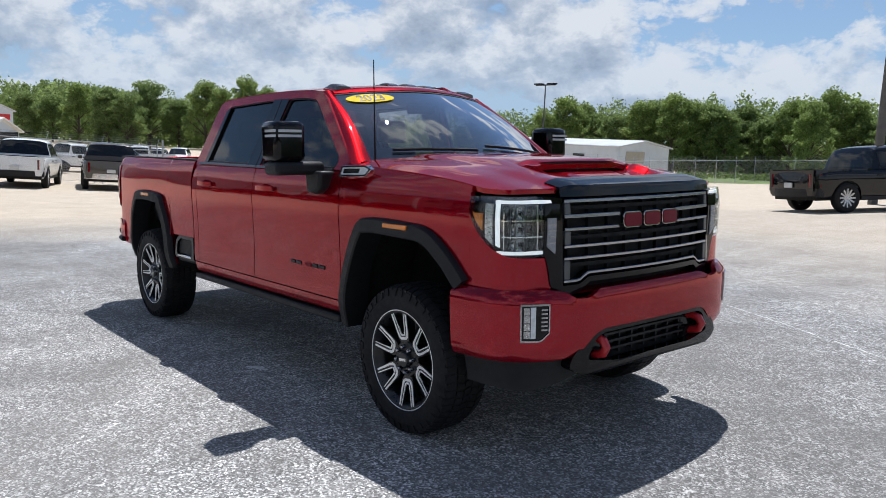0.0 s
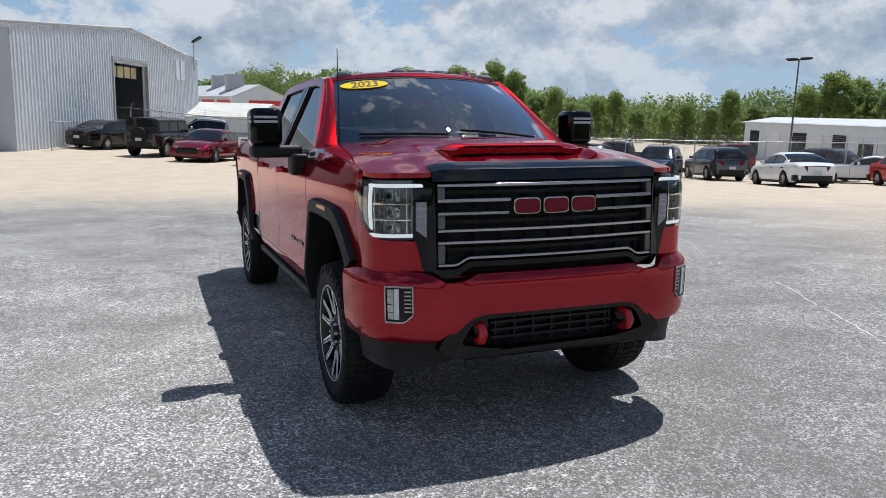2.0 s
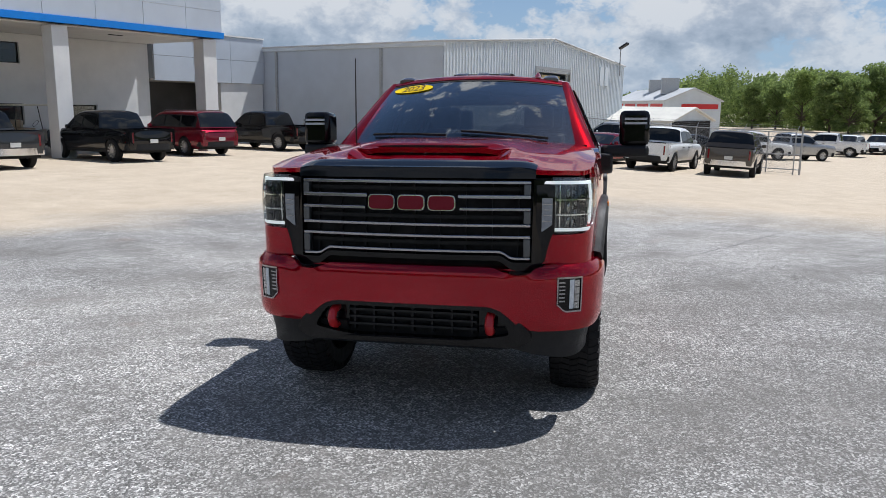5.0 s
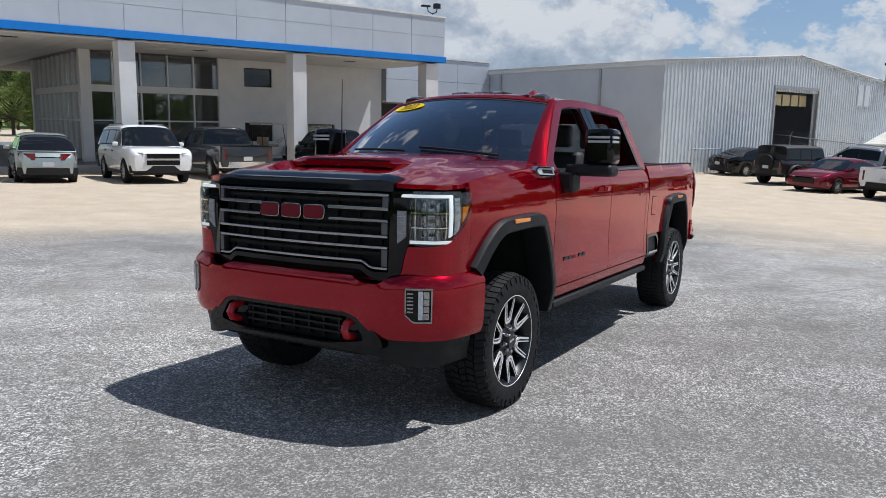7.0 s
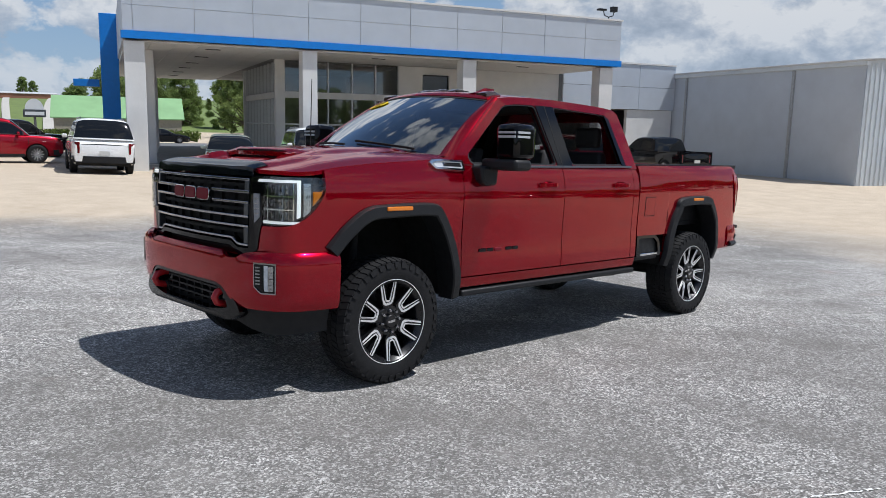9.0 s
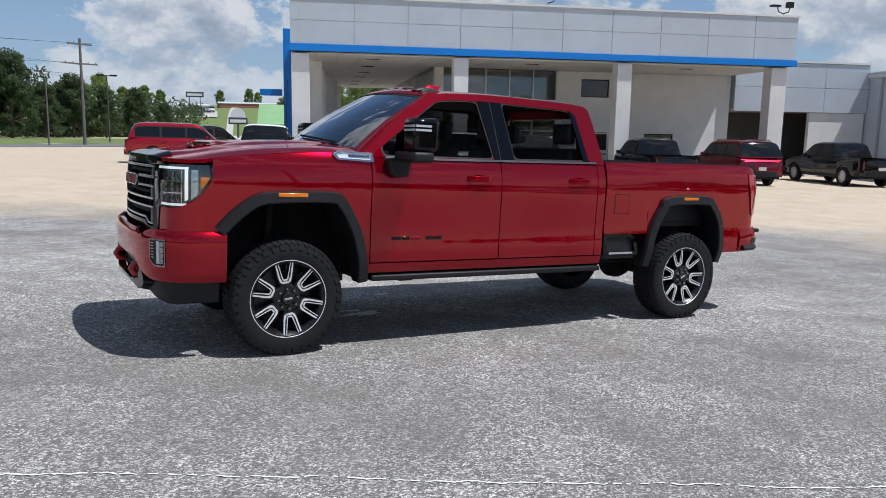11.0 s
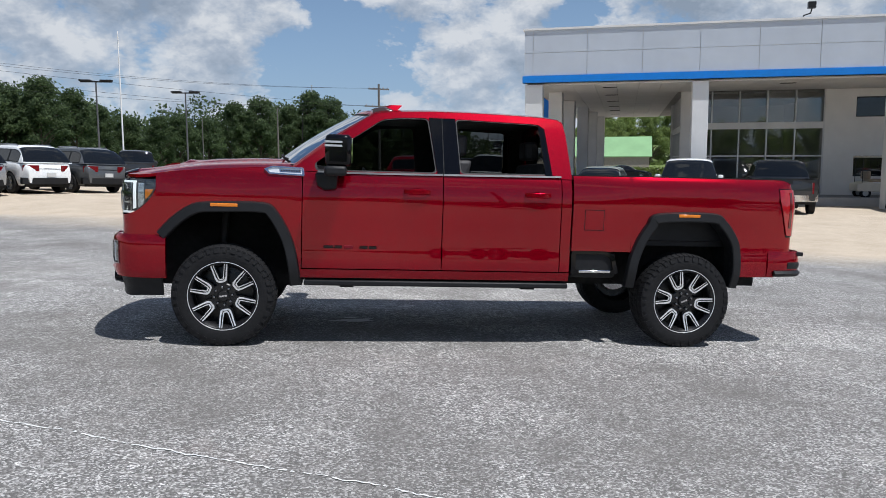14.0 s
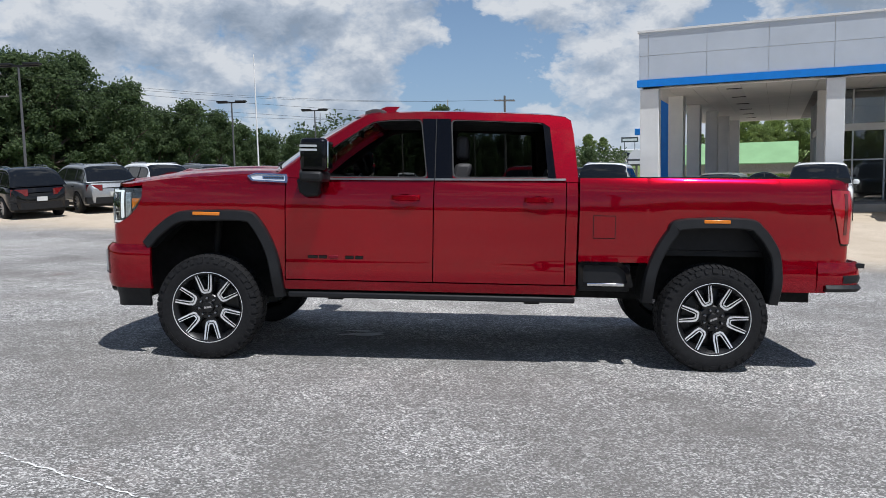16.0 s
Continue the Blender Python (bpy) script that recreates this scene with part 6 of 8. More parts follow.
MAT_INK = material("brown_ink", (0.09, 0.045, 0.01), 0.6, vary=0.05)
MAT_SMOKE = material("smoked_lens", (0.05, 0.035, 0.03), 0.12, vary=0.1, coat=0.7)
MAT_MIRROR = material("mirror_glass", (0.8, 0.82, 0.84), 0.02, 1.0, vary=0.0)
build_truck()

MAT_SEATTAN = material("tan_vinyl", (0.34, 0.27, 0.19), 0.6, vary=0.1)
golf_cart(-21.95, -22.95, 160)

# ---- parked vehicles ----
CAR_MESHES = {}


def car_wheel_meshes(kind):
    key = ("wheel", kind)
    if key in CAR_MESHES:
        return CAR_MESHES[key]
    y_of = lambda r, a, h: (r * math.cos(a), h, r * math.sin(a))
    tyre = Shape().lathe([(0.66, -0.11), (0.80, -0.12), (0.95, -0.11), (1.0, -0.08), (1.0, 0.08), (0.95, 0.11), (0.80, 0.12), (0.66, 0.11)], 28, y_of).mesh("tyre", MAT_TYRE)
    rim = Shape().lathe([(0.68, 0.10), (0.66, 0.112), (0.62, 0.10), (0.58, 0.04), (0.02, 0.03)], 28, y_of).mesh("wheel", MAT_RIM)
    sp = Shape()
    n = 12 if kind == "truck" else 10
    for k in range(n):
        a = 2 * math.pi * k / n
        wd = 0.050 if n == 12 else 0.045
        ca, sa = math.cos(a), math.sin(a)
        v = []
        for r, w, h in ((0.08, wd * 1.2, 0.085), (0.65, wd, 0.105)):
            for s, hh in ((-1, h), (1, h), (1, h - 0.05), (-1, h - 0.05)):
                v.append((r * ca - s * w * sa, hh, r * sa + s * w * ca))
        sp.add(v, [(0, 1, 5, 4), (1, 2, 6, 5), (2, 3, 7, 6), (3, 0, 4, 7)])
    sp.lathe([(0.14, 0.03), (0.14, 0.095), (0.10, 0.105), (0.01, 0.105)], 16, y_of)
    spk = sp.mesh("spokes", MAT_ALLOY)
    CAR_MESHES[key] = (tyre, rim, spk)
    return CAR_MESHES[key]


# length, width, height, wheel radius, sill, front axle, rear axle, shoulder line, cabin (screen base, roof front, roof rear, rear glass base), cabin belt
CARS = {
    "sedan": dict(l=4.85, w=1.84, h=1.46, r=0.33, sill=0.22, fa=1.42, ra=-1.38, top=[(-2.42, 0.86), (-2.2, 0.97), (-1.7, 1.01), (-1.0, 0.98), (0.9, 0.93), (1.5, 0.88), (2.1, 0.76), (2.42, 0.60)], cab=(0.95, 0.15, -0.95, -1.75)),
    "hatch": dict(l=4.2, w=1.78, h=1.60, r=0.33, sill=0.22, fa=1.28, ra=-1.28, top=[(-2.1, 0.80), (-2.0, 1.0), (-1.0, 1.03), (0.9, 0.98), (1.5, 0.90), (1.9, 0.78), (2.1, 0.60)], cab=(1.15, 0.30, -1.35, -1.98)),
    "compact_suv": dict(l=4.65, w=1.86, h=1.70, r=0.36, sill=0.28, fa=1.36, ra=-1.36, top=[(-2.32, 0.85), (-2.25, 1.05), (-1.0, 1.09), (0.9, 1.05), (1.6, 1.01), (2.05, 0.94), (2.22, 0.87), (2.32, 0.74)], cab=(1.10, 0.32, -1.65, -2.20)),
    "suv": dict(l=5.25, w=2.04, h=1.92, r=0.40, sill=0.34, fa=1.60, ra=-1.45, top=[(-2.62, 1.0), (-2.55, 1.16), (-1.0, 1.20), (1.0, 1.18), (1.9, 1.15), (2.4, 1.10), (2.54, 1.05), (2.62, 0.94)], cab=(1.30, 0.62, -2.15, -2.52)),
    "pickup": dict(l=5.85, w=2.05, h=1.92, r=0.42, sill=0.40, fa=1.80, ra=-1.85, top=[(-2.92, 1.18), (-2.0, 1.22), (-0.7, 1.22), (1.1, 1.20), (2.0, 1.18), (2.7, 1.12), (2.85, 1.07), (2.92, 0.97)], cab=(1.35, 0.65, -0.80, -1.02)),
    "jeep": dict(l=4.35, w=1.86, h=1.86, r=0.41, sill=0.45, fa=1.30, ra=-1.35, top=[(-2.0, 1.18), (0.6, 1.18), (0.75, 1.16), (1.9, 1.10), (2.0, 1.02)], cab=(0.62, 0.42, -1.92, -1.98)),
    "classic": dict(l=5.2, w=1.9, h=1.36, r=0.33, sill=0.24, fa=1.55, ra=-1.45, top=[(-2.6, 0.78), (-2.4, 0.90), (-1.0, 0.92), (0.8, 0.90), (2.3, 0.86), (2.6, 0.70)], cab=(0.70, 0.10, -0.85, -1.60)),
}


def build_car(kind, paint, place, label, category, group="parked vehicles", lit=False, shell=False):
    c = CARS[kind]
    car = thing({"pickup": "parked_pickup", "suv": "parked_suv", "compact_suv": "parked_suv", "jeep": "parked_jeep"}.get(kind, "parked_car"), place, label, category, group)
    key = (kind, paint.name, shell)
    if key not in CAR_MESHES:
        CAR_MESHES[key] = car_meshes(kind, c, paint, shell)
    for name, me, lab, m in CAR_MESHES[key]:
        part(name, me, None, car, lab, m=m)
    tyre, rim, spk = car_wheel_meshes("truck" if kind in ("pickup", "jeep", "suv") else "car")
    for x in (c["fa"], c["ra"]):
        for sg in (1, -1):
            y = sg * (c["w"] / 2 - 0.12)
            w = part("wheel", rim, None, car, m=pose(x, y, c["r"], 0, 0, 0 if sg > 0 else 180) @ Matrix.Diagonal((c["r"], 1.0, c["r"], 1)))
            part("tyre", tyre, None, w)
            part("spokes", spk, None, w)
    return car


def car_meshes(kind, c, paint, shell):
    out = []

    def put(name, shape, mat, label="", smooth=40, m=None):
        out.append((name, shape.mesh(name, mat, smooth), label, m))

    L, W, H, R, sill, fa, ra = c["l"], c["w"], c["h"], c["r"], c["sill"], c["fa"], c["ra"]
    hw = W / 2
    boxy = kind in ("jeep", "pickup", "suv", "classic")
    end = 0.90 if boxy else 0.80
    plan = [(-L / 2, hw * end), (-L / 2 + 0.12, hw * (end + 0.05)), (-L / 2 + 0.45, hw * 0.985), (0, hw), (L / 2 - 0.6, hw * 0.98), (L / 2 - 0.2, hw * (end + 0.06)), (L / 2, hw * (end - 0.04))]
    sect = [(0.0, -0.10), (0.15, -0.05), (0.35, -0.02), (0.52, -0.012), (0.68, 0.0), (0.80, -0.006), (0.90, -0.026), (0.96, -0.05), (1.0, -0.085)]
    zt = lambda x: spline(x, c["top"])
    gap = 0.07 if kind in ("jeep", "pickup") else 0.045

    def yf(x, z):
        t = (z - sill) / max(0.1, zt(x) - sill)
        return spline(x, plan) + spline(t, sect)

    def zb(x):
        z = sill + (0.10 if abs(x) > L / 2 - 0.25 else 0.0)
        for ax in (fa, ra):
            d = abs(x - ax)
            rr = R + gap
            if d < rr:
                z = max(z, R + math.sqrt(max(0.0, rr * rr - d * d)))
        return min(z, zt(x) - 0.05)
    xs = set(steps(-L / 2, L / 2, 34))
    for ax in (fa, ra):
        for k in range(17):
            xs.add(ax - (R + gap) * math.cos(math.pi * k / 16))
        xs.add(ax - R - gap - 0.004)
        xs.add(ax + R + gap + 0.004)
    xs = sorted(xs)
    s = sheet(xs, zb, zt, 12, 0.03, yf)
    body = Shape()
    body.add(s.v, s.f)
    m_ = s.mirrored()
    body.add(m_.v, m_.f)
    n = len(xs) - 1

    def deck(u, v, dz=0.0):
        x = xs[round(u * n)]
        y = lerp(-1, 1, v) * (yf(x, zt(x)) - 0.001)
        return (x, y, zt(x) + 0.035 * (1 - (2 * v - 1) ** 2) + dz)
    if kind == "pickup" and not shell:
        cb = c["cab"][3]
        k0 = min(range(len(xs)), key=lambda i: abs(xs[i] - cb))
        n = len(xs) - 1 - k0
        old = xs
        xs = xs[k0:]
        body.grid(lambda u, v: deck(u, v), n, 8)
        xs = old
        n = len(xs) - 1
        bw = hw - 0.20
        body.box(-L / 2 + 0.06, cb, -bw, bw, zt(-2) - 0.55, zt(-2) - 0.50)
        for sg in (1, -1):
            ya, yb = sorted((sg * bw, sg * (hw - 0.06)))
            body.box(-L / 2 + 0.03, cb, ya, yb, zt(-2) - 0.52, zt(-2) + 0.01)
        body.box(-L / 2 - 0.01, -L / 2 + 0.06, -hw * end, hw * end, 0.62, zt(-2.9) + 0.03)
    else:
        body.grid(lambda u, v: deck(u, v), n, 8)
    for x, sg in ((L / 2, 1), (-L / 2, -1)):
        z0, z1 = zb(x), zt(x)
        body.slab(lambda u, v: (x + sg * 0.05 * (1 - (2 * u - 1) ** 2) * math.sin(math.pi * (0.15 + 0.8 * v)), lerp(-1, 1, u) * yf(x, lerp(z0, z1, v)), lerp(z0, z1, v)), lambda u, v: (x - sg * 0.05, lerp(-1, 1, u) * yf(x, lerp(z0, z1, v)) * 0.98, lerp(z0, z1, v)), 12, 6)
    put("body", body, paint)
    put("underbody", Shape().box(-L / 2 + 0.15, L / 2 - 0.15, -hw + 0.16, hw - 0.16, sill - 0.04, max(sill + 0.1, zt(0) - 0.35)), MAT_DARK)
    # cabin
    xb0, xr0, xr1, xb1 = c["cab"]
    if shell:
        xr1, xb1 = -L / 2 + 0.35, -L / 2 + 0.12
    zc = zt(0.0) - 0.01
    zr = H - 0.05
    yb, yt = hw - 0.06, hw - (0.14 if kind == "jeep" else 0.26)
    gy = lambda z: lerp(yb, yt, (z - zc) / (zr - zc))
    cuts = {"sedan": [(0.66, -0.28), (-0.36, -1.28)], "classic": [(0.45, -0.9)], "hatch": [(0.88, -0.22), (-0.30, -1.30)], "compact_suv": [(0.82, -0.10), (-0.18, -1.10), (-1.2, -1.85)], "suv": [(1.06, 0.05), (-0.03, -1.05), (-1.16, -2.2)], "pickup": [(1.08, 0.20), (0.12, -0.74)], "jeep": [(0.48, -0.28), (-0.38, -1.02), (-1.12, -1.85)]}[kind]
    if shell:
        cuts = cuts + [(-1.1, -2.5)]
    soft = 0.03 if kind == "jeep" else 0.07
    prof = [(xb1, zc), (lerp(xb1, xr1, 0.55), lerp(zc, zr, 0.60)), (xr1, zr - soft), (xr1 + 0.30, zr - 0.012), (0.5 * (xr0 + xr1), zr), (xr0 - 0.35, zr - 0.006), (xr0, zr - soft), (lerp(xr0, xb0, 0.5), lerp(zr - soft, zc, 0.47)), (xb0, zc)]

    def skin(x, s, off=0.0):
        """A point on the rounded cabin: s runs from the belt (0) to the middle of the roof (1), and on to the other side."""
        sg = 1 if s <= 1 else -1
        s = s if s <= 1 else 2 - s
        h = max(0.002, spline(x, prof) - zc)
        part_h = min(h, 0.82 * h)
        y0 = gy(zc + part_h)
        if s < 0.55:
            z = zc + part_h * s / 0.55
            y = gy(z)
        else:
            a = (s - 0.55) / 0.45 * math.pi / 2
            y = y0 * math.cos(a) ** 0.6 if s < 0.999 else 0.0
            z = zc + part_h + (h - part_h + 0.04 * h / (zr - zc)) * math.sin(a) ** 0.7
        bow = 1 - (y / yb) ** 2
        front = min(1.0, max(0.0, (x - xr0 + 0.25) / (xb0 - xr0 + 0.25)))
        rear_ = min(1.0, max(0.0, (xr1 + 0.15 - x) / (xr1 + 0.15 - xb1)))
        return (x + bow * (0.15 * front - 0.06 * rear_) + off * (front - rear_), sg * (y + off * max(0.0, 1 - s * 1.2)), z + off * min(1.0, s))

    cab = Shape().grid(lambda u, v: skin(lerp(xb1, xb0, u), 2 * v), 36, 36)
    put("cabin", cab, MAT_BLACKTOP if kind == "jeep" else paint, smooth=60)
    put("windscreen", Shape().grid(lambda u, v: skin(lerp(xr0 + 0.02, xb0 - 0.015, u), lerp(0.60, 1.40, v), 0.006), 10, 16), MAT_CARGLASS)
    put("rear_window", Shape().grid(lambda u, v: skin(lerp(xb1 + 0.02 if not shell else xb1 + 0.05, xr1 - 0.01, u), lerp(0.62, 1.38, v), 0.006), 8, 14), MAT_CARGLASS)
    for far_side in (0, 1):
        put("window_surround", Shape().grid(lambda u, v: skin(lerp(cuts[-1][1] - 0.03, cuts[0][0] + 0.05, u), lerp(0.03, 0.535, v) if not far_side else 2 - lerp(0.03, 0.535, v), 0.004), 30, 6), MAT_TRIM)
        for a, b in cuts:
            put("side_window", Shape().grid(lambda u, v: skin(lerp(b, a, u), lerp(0.07, 0.50, v) if not far_side else 2 - lerp(0.07, 0.50, v), 0.008), 8, 5), MAT_CARGLASS)
    ya_ = hw - 0.10
    for sg in (1, -1):
        a, b = sorted((sg * (ya_ - 0.08), sg * (ya_ + 0.03)))
        put("sill", Shape().box(ra + R + gap + 0.02, fa - R - gap - 0.02, a, b, sill - 0.05, sill + 0.06), MAT_TRIM)
    put("cabin_filler", Shape().box(xb1 + 0.3, xb0 - 0.55, -yt + 0.1, yt - 0.1, zc - 0.3, zc + 0.22), MAT_DARK)
    # lamps, grille, bumpers, plates, mirrors, handles
    zl = zt(L / 2 - 0.25)
    for sg in (1, -1):
        xq = L / 2 - 0.16
        hx = lambda u, v, d: (lerp(L / 2 + 0.02, L / 2 - 0.30, u) - d * 0.5, sg * (lerp(hw * end - 0.30, yf(L / 2 - 0.30, zl - 0.1) + 0.004, u ** 0.6) - 0.5 * d), lerp(zl - 0.21, zl - 0.09, v))
        a, b = (lambda u, v: hx(u, v, 0.0)), (lambda u, v: hx(u, v, 0.05))
        put("headlamp", Shape().slab(a, b, 6, 2), MAT_FROST)
        zq = zt(-L / 2 + 0.1)
        tall = kind in ("pickup", "suv", "jeep")
        z0, z1 = (zq - 0.45, zq - 0.08) if tall else (zq - 0.27, zq - 0.06)
        tw = 0.14 if tall else 0.34
        tx = lambda u, v, d: (lerp(-L / 2 - 0.035, -L / 2 + 0.22, u) + d * 0.5, sg * (lerp(hw * end - tw, yf(-L / 2 + 0.22, z0) + 0.006, u ** 0.5) - 0.5 * d), lerp(z0, z1, v))
        put("tail_lamp", Shape().slab(lambda u, v: tx(u, v, 0.0), lambda u, v: tx(u, v, 0.05), 6, 2), MAT_REDLENS)
        pw = lambda q: math.copysign(abs(q) ** 0.6, q)
        put("mirror", Shape().grid(lambda u, v: (xb0 - 0.40 + 0.06 * pw(math.cos(math.pi * (v - 0.5))) * pw(math.cos(2 * math.pi * u)), sg * (hw + 0.05) + 0.095 * pw(math.cos(math.pi * (v - 0.5))) * pw(math.sin(2 * math.pi * u)), zc + 0.07 + 0.075 * pw(math.sin(math.pi * (v - 0.5)))), 16, 10), paint if kind != "jeep" else MAT_TRIM)
        for a0, _ in cuts[:2]:
            xh = a0 - (1.0 if kind != "classic" else 1.2)
            yy = yf(xh, zc - 0.15)
            ya, yb2 = sorted((sg * (yy - 0.01), sg * (yy + 0.03)))
            put("door_handle", Shape().box(xh, xh + 0.18, ya, yb2, zc - 0.17, zc - 0.135), MAT_TRIM)
        seam_x = [cuts[0][0] + 0.22] + [0.5 * (p[1] + q[0]) for p, q in zip(cuts, cuts[1:])]
        for x in seam_x[:3]:
            sm = Shape().grid(lambda u, v: (x + (0.006 if u else -0.006), sg * (yf(x, lerp(max(sill + 0.08, zb(x)), zt(x) - 0.02, v)) + 0.0025), lerp(max(sill + 0.08, zb(x)), zt(x) - 0.02, v)), 1, 6)
            put("door_gap", sm, MAT_DARK)
    gz0, gz1 = (0.62, zl - 0.12) if boxy else (0.38, 0.60)
    put("grille", Shape().box(L / 2 - 0.05, L / 2 + 0.055, -hw * 0.5, hw * 0.5, gz0, gz1), MAT_BLACK)
    if kind in ("pickup", "suv", "classic"):
        put("grille_bar", Shape().box(L / 2 + 0.02, L / 2 + 0.075, -hw * 0.52, hw * 0.52, 0.5 * (gz0 + gz1) - 0.03, 0.5 * (gz0 + gz1) + 0.03), MAT_CHROME)
    put("front_bumper", Shape().slab(lambda u, v: (L / 2 + 0.05 - 0.25 * abs(2 * u - 1) ** 3, lerp(-1, 1, u) * hw * 0.97, lerp(sill + 0.03, sill + 0.26, v)), lambda u, v: (L / 2 - 0.15 - 0.25 * abs(2 * u - 1) ** 3, lerp(-1, 1, u) * hw * 0.95, lerp(sill + 0.03, sill + 0.26, v)), 12, 2), MAT_TRIM if kind != "sedan" else paint)
    chrome_rear = kind == "pickup" and paint.name in ("paint_dark_grey", "paint_brown", "paint_grey")
    put("rear_bumper", Shape().slab(lambda u, v: (-L / 2 - 0.09 + 0.22 * abs(2 * u - 1) ** 3, lerp(-1, 1, u) * hw * 0.96, lerp(sill + 0.06, sill + 0.28, v)), lambda u, v: (-L / 2 + 0.1 + 0.22 * abs(2 * u - 1) ** 3, lerp(-1, 1, u) * hw * 0.94, lerp(sill + 0.06, sill + 0.28, v)), 12, 2), MAT_CHROME if chrome_rear else MAT_TRIM)
    put("plate", Shape().box(-L / 2 - 0.10, -L / 2 - 0.075, -0.16, 0.16, sill + 0.32, sill + 0.46), MAT_PLATE)
    if kind == "jeep":
        put("spare_tyre", Shape().lathe([(0.02, 0.0), (0.25, 0.0), (0.40, 0.02), (0.42, 0.12), (0.40, 0.24), (0.2, 0.25), (0.02, 0.2)], 24, lambda r, a, h: (-2.02 - h, r * math.cos(a), 0.98 + r * math.sin(a))), MAT_TYRE)
        for x in (fa, ra):
            for sg in (1, -1):
                arc = [(x + 0.56 * math.cos(q), sg * (hw + 0.03), 0.42 + 0.52 * math.sin(q)) for q in steps(0.25, math.pi - 0.25, 10)]
                put("fender_flare", Shape().tube(arc, 0.075, 6), MAT_TRIM)
    if kind in ("suv", "compact_suv"):
        for sg in (1, -1):
            put("roof_rail", Shape().tube([(xr0 - 0.3, sg * (yt - 0.08), zr + 0.0), (xr0 - 0.4, sg * (yt - 0.08), zr + 0.045), (xr1 + 0.4, sg * (yt - 0.08), zr + 0.045), (xr1 + 0.3, sg * (yt - 0.08), zr - 0.01)], 0.018, 6), MAT_DCHROME)
    return out


MAT_ALLOY = material("silver_alloy", (0.55, 0.55, 0.56), 0.3, 0.8, vary=0.06)
MAT_CARGLASS = material("dark_car_glass", (0.008, 0.009, 0.010), 0.05, vary=0.05, coat=0.2, spec=0.4)
MAT_BLACKTOP = material("black_hardtop", (0.02, 0.02, 0.021), 0.6, vary=0.1)
MAT_PLATE = material("pale_plate", (0.55, 0.56, 0.55), 0.5, vary=0.1)
PAINTS = {name: car_paint("paint_" + name, col, fl, 0.3) for name, col, fl in (
    ("black", (0.008, 0.008, 0.009), 0.2), ("white", (0.78, 0.79, 0.79), 0.0), ("silver", (0.38, 0.39, 0.40), 0.6), ("grey", (0.12, 0.125, 0.13), 0.5),
    ("dark_grey", (0.045, 0.047, 0.05), 0.4), ("maroon", (0.16, 0.010, 0.022), 0.4), ("bright_red", (0.42, 0.012, 0.016), 0.2), ("crimson", (0.30, 0.008, 0.02), 0.4),
    ("pale_green", (0.40, 0.45, 0.43), 0.5), ("brown", (0.09, 0.08, 0.07), 0.3), ("navy", (0.014, 0.018, 0.028), 0.4))}
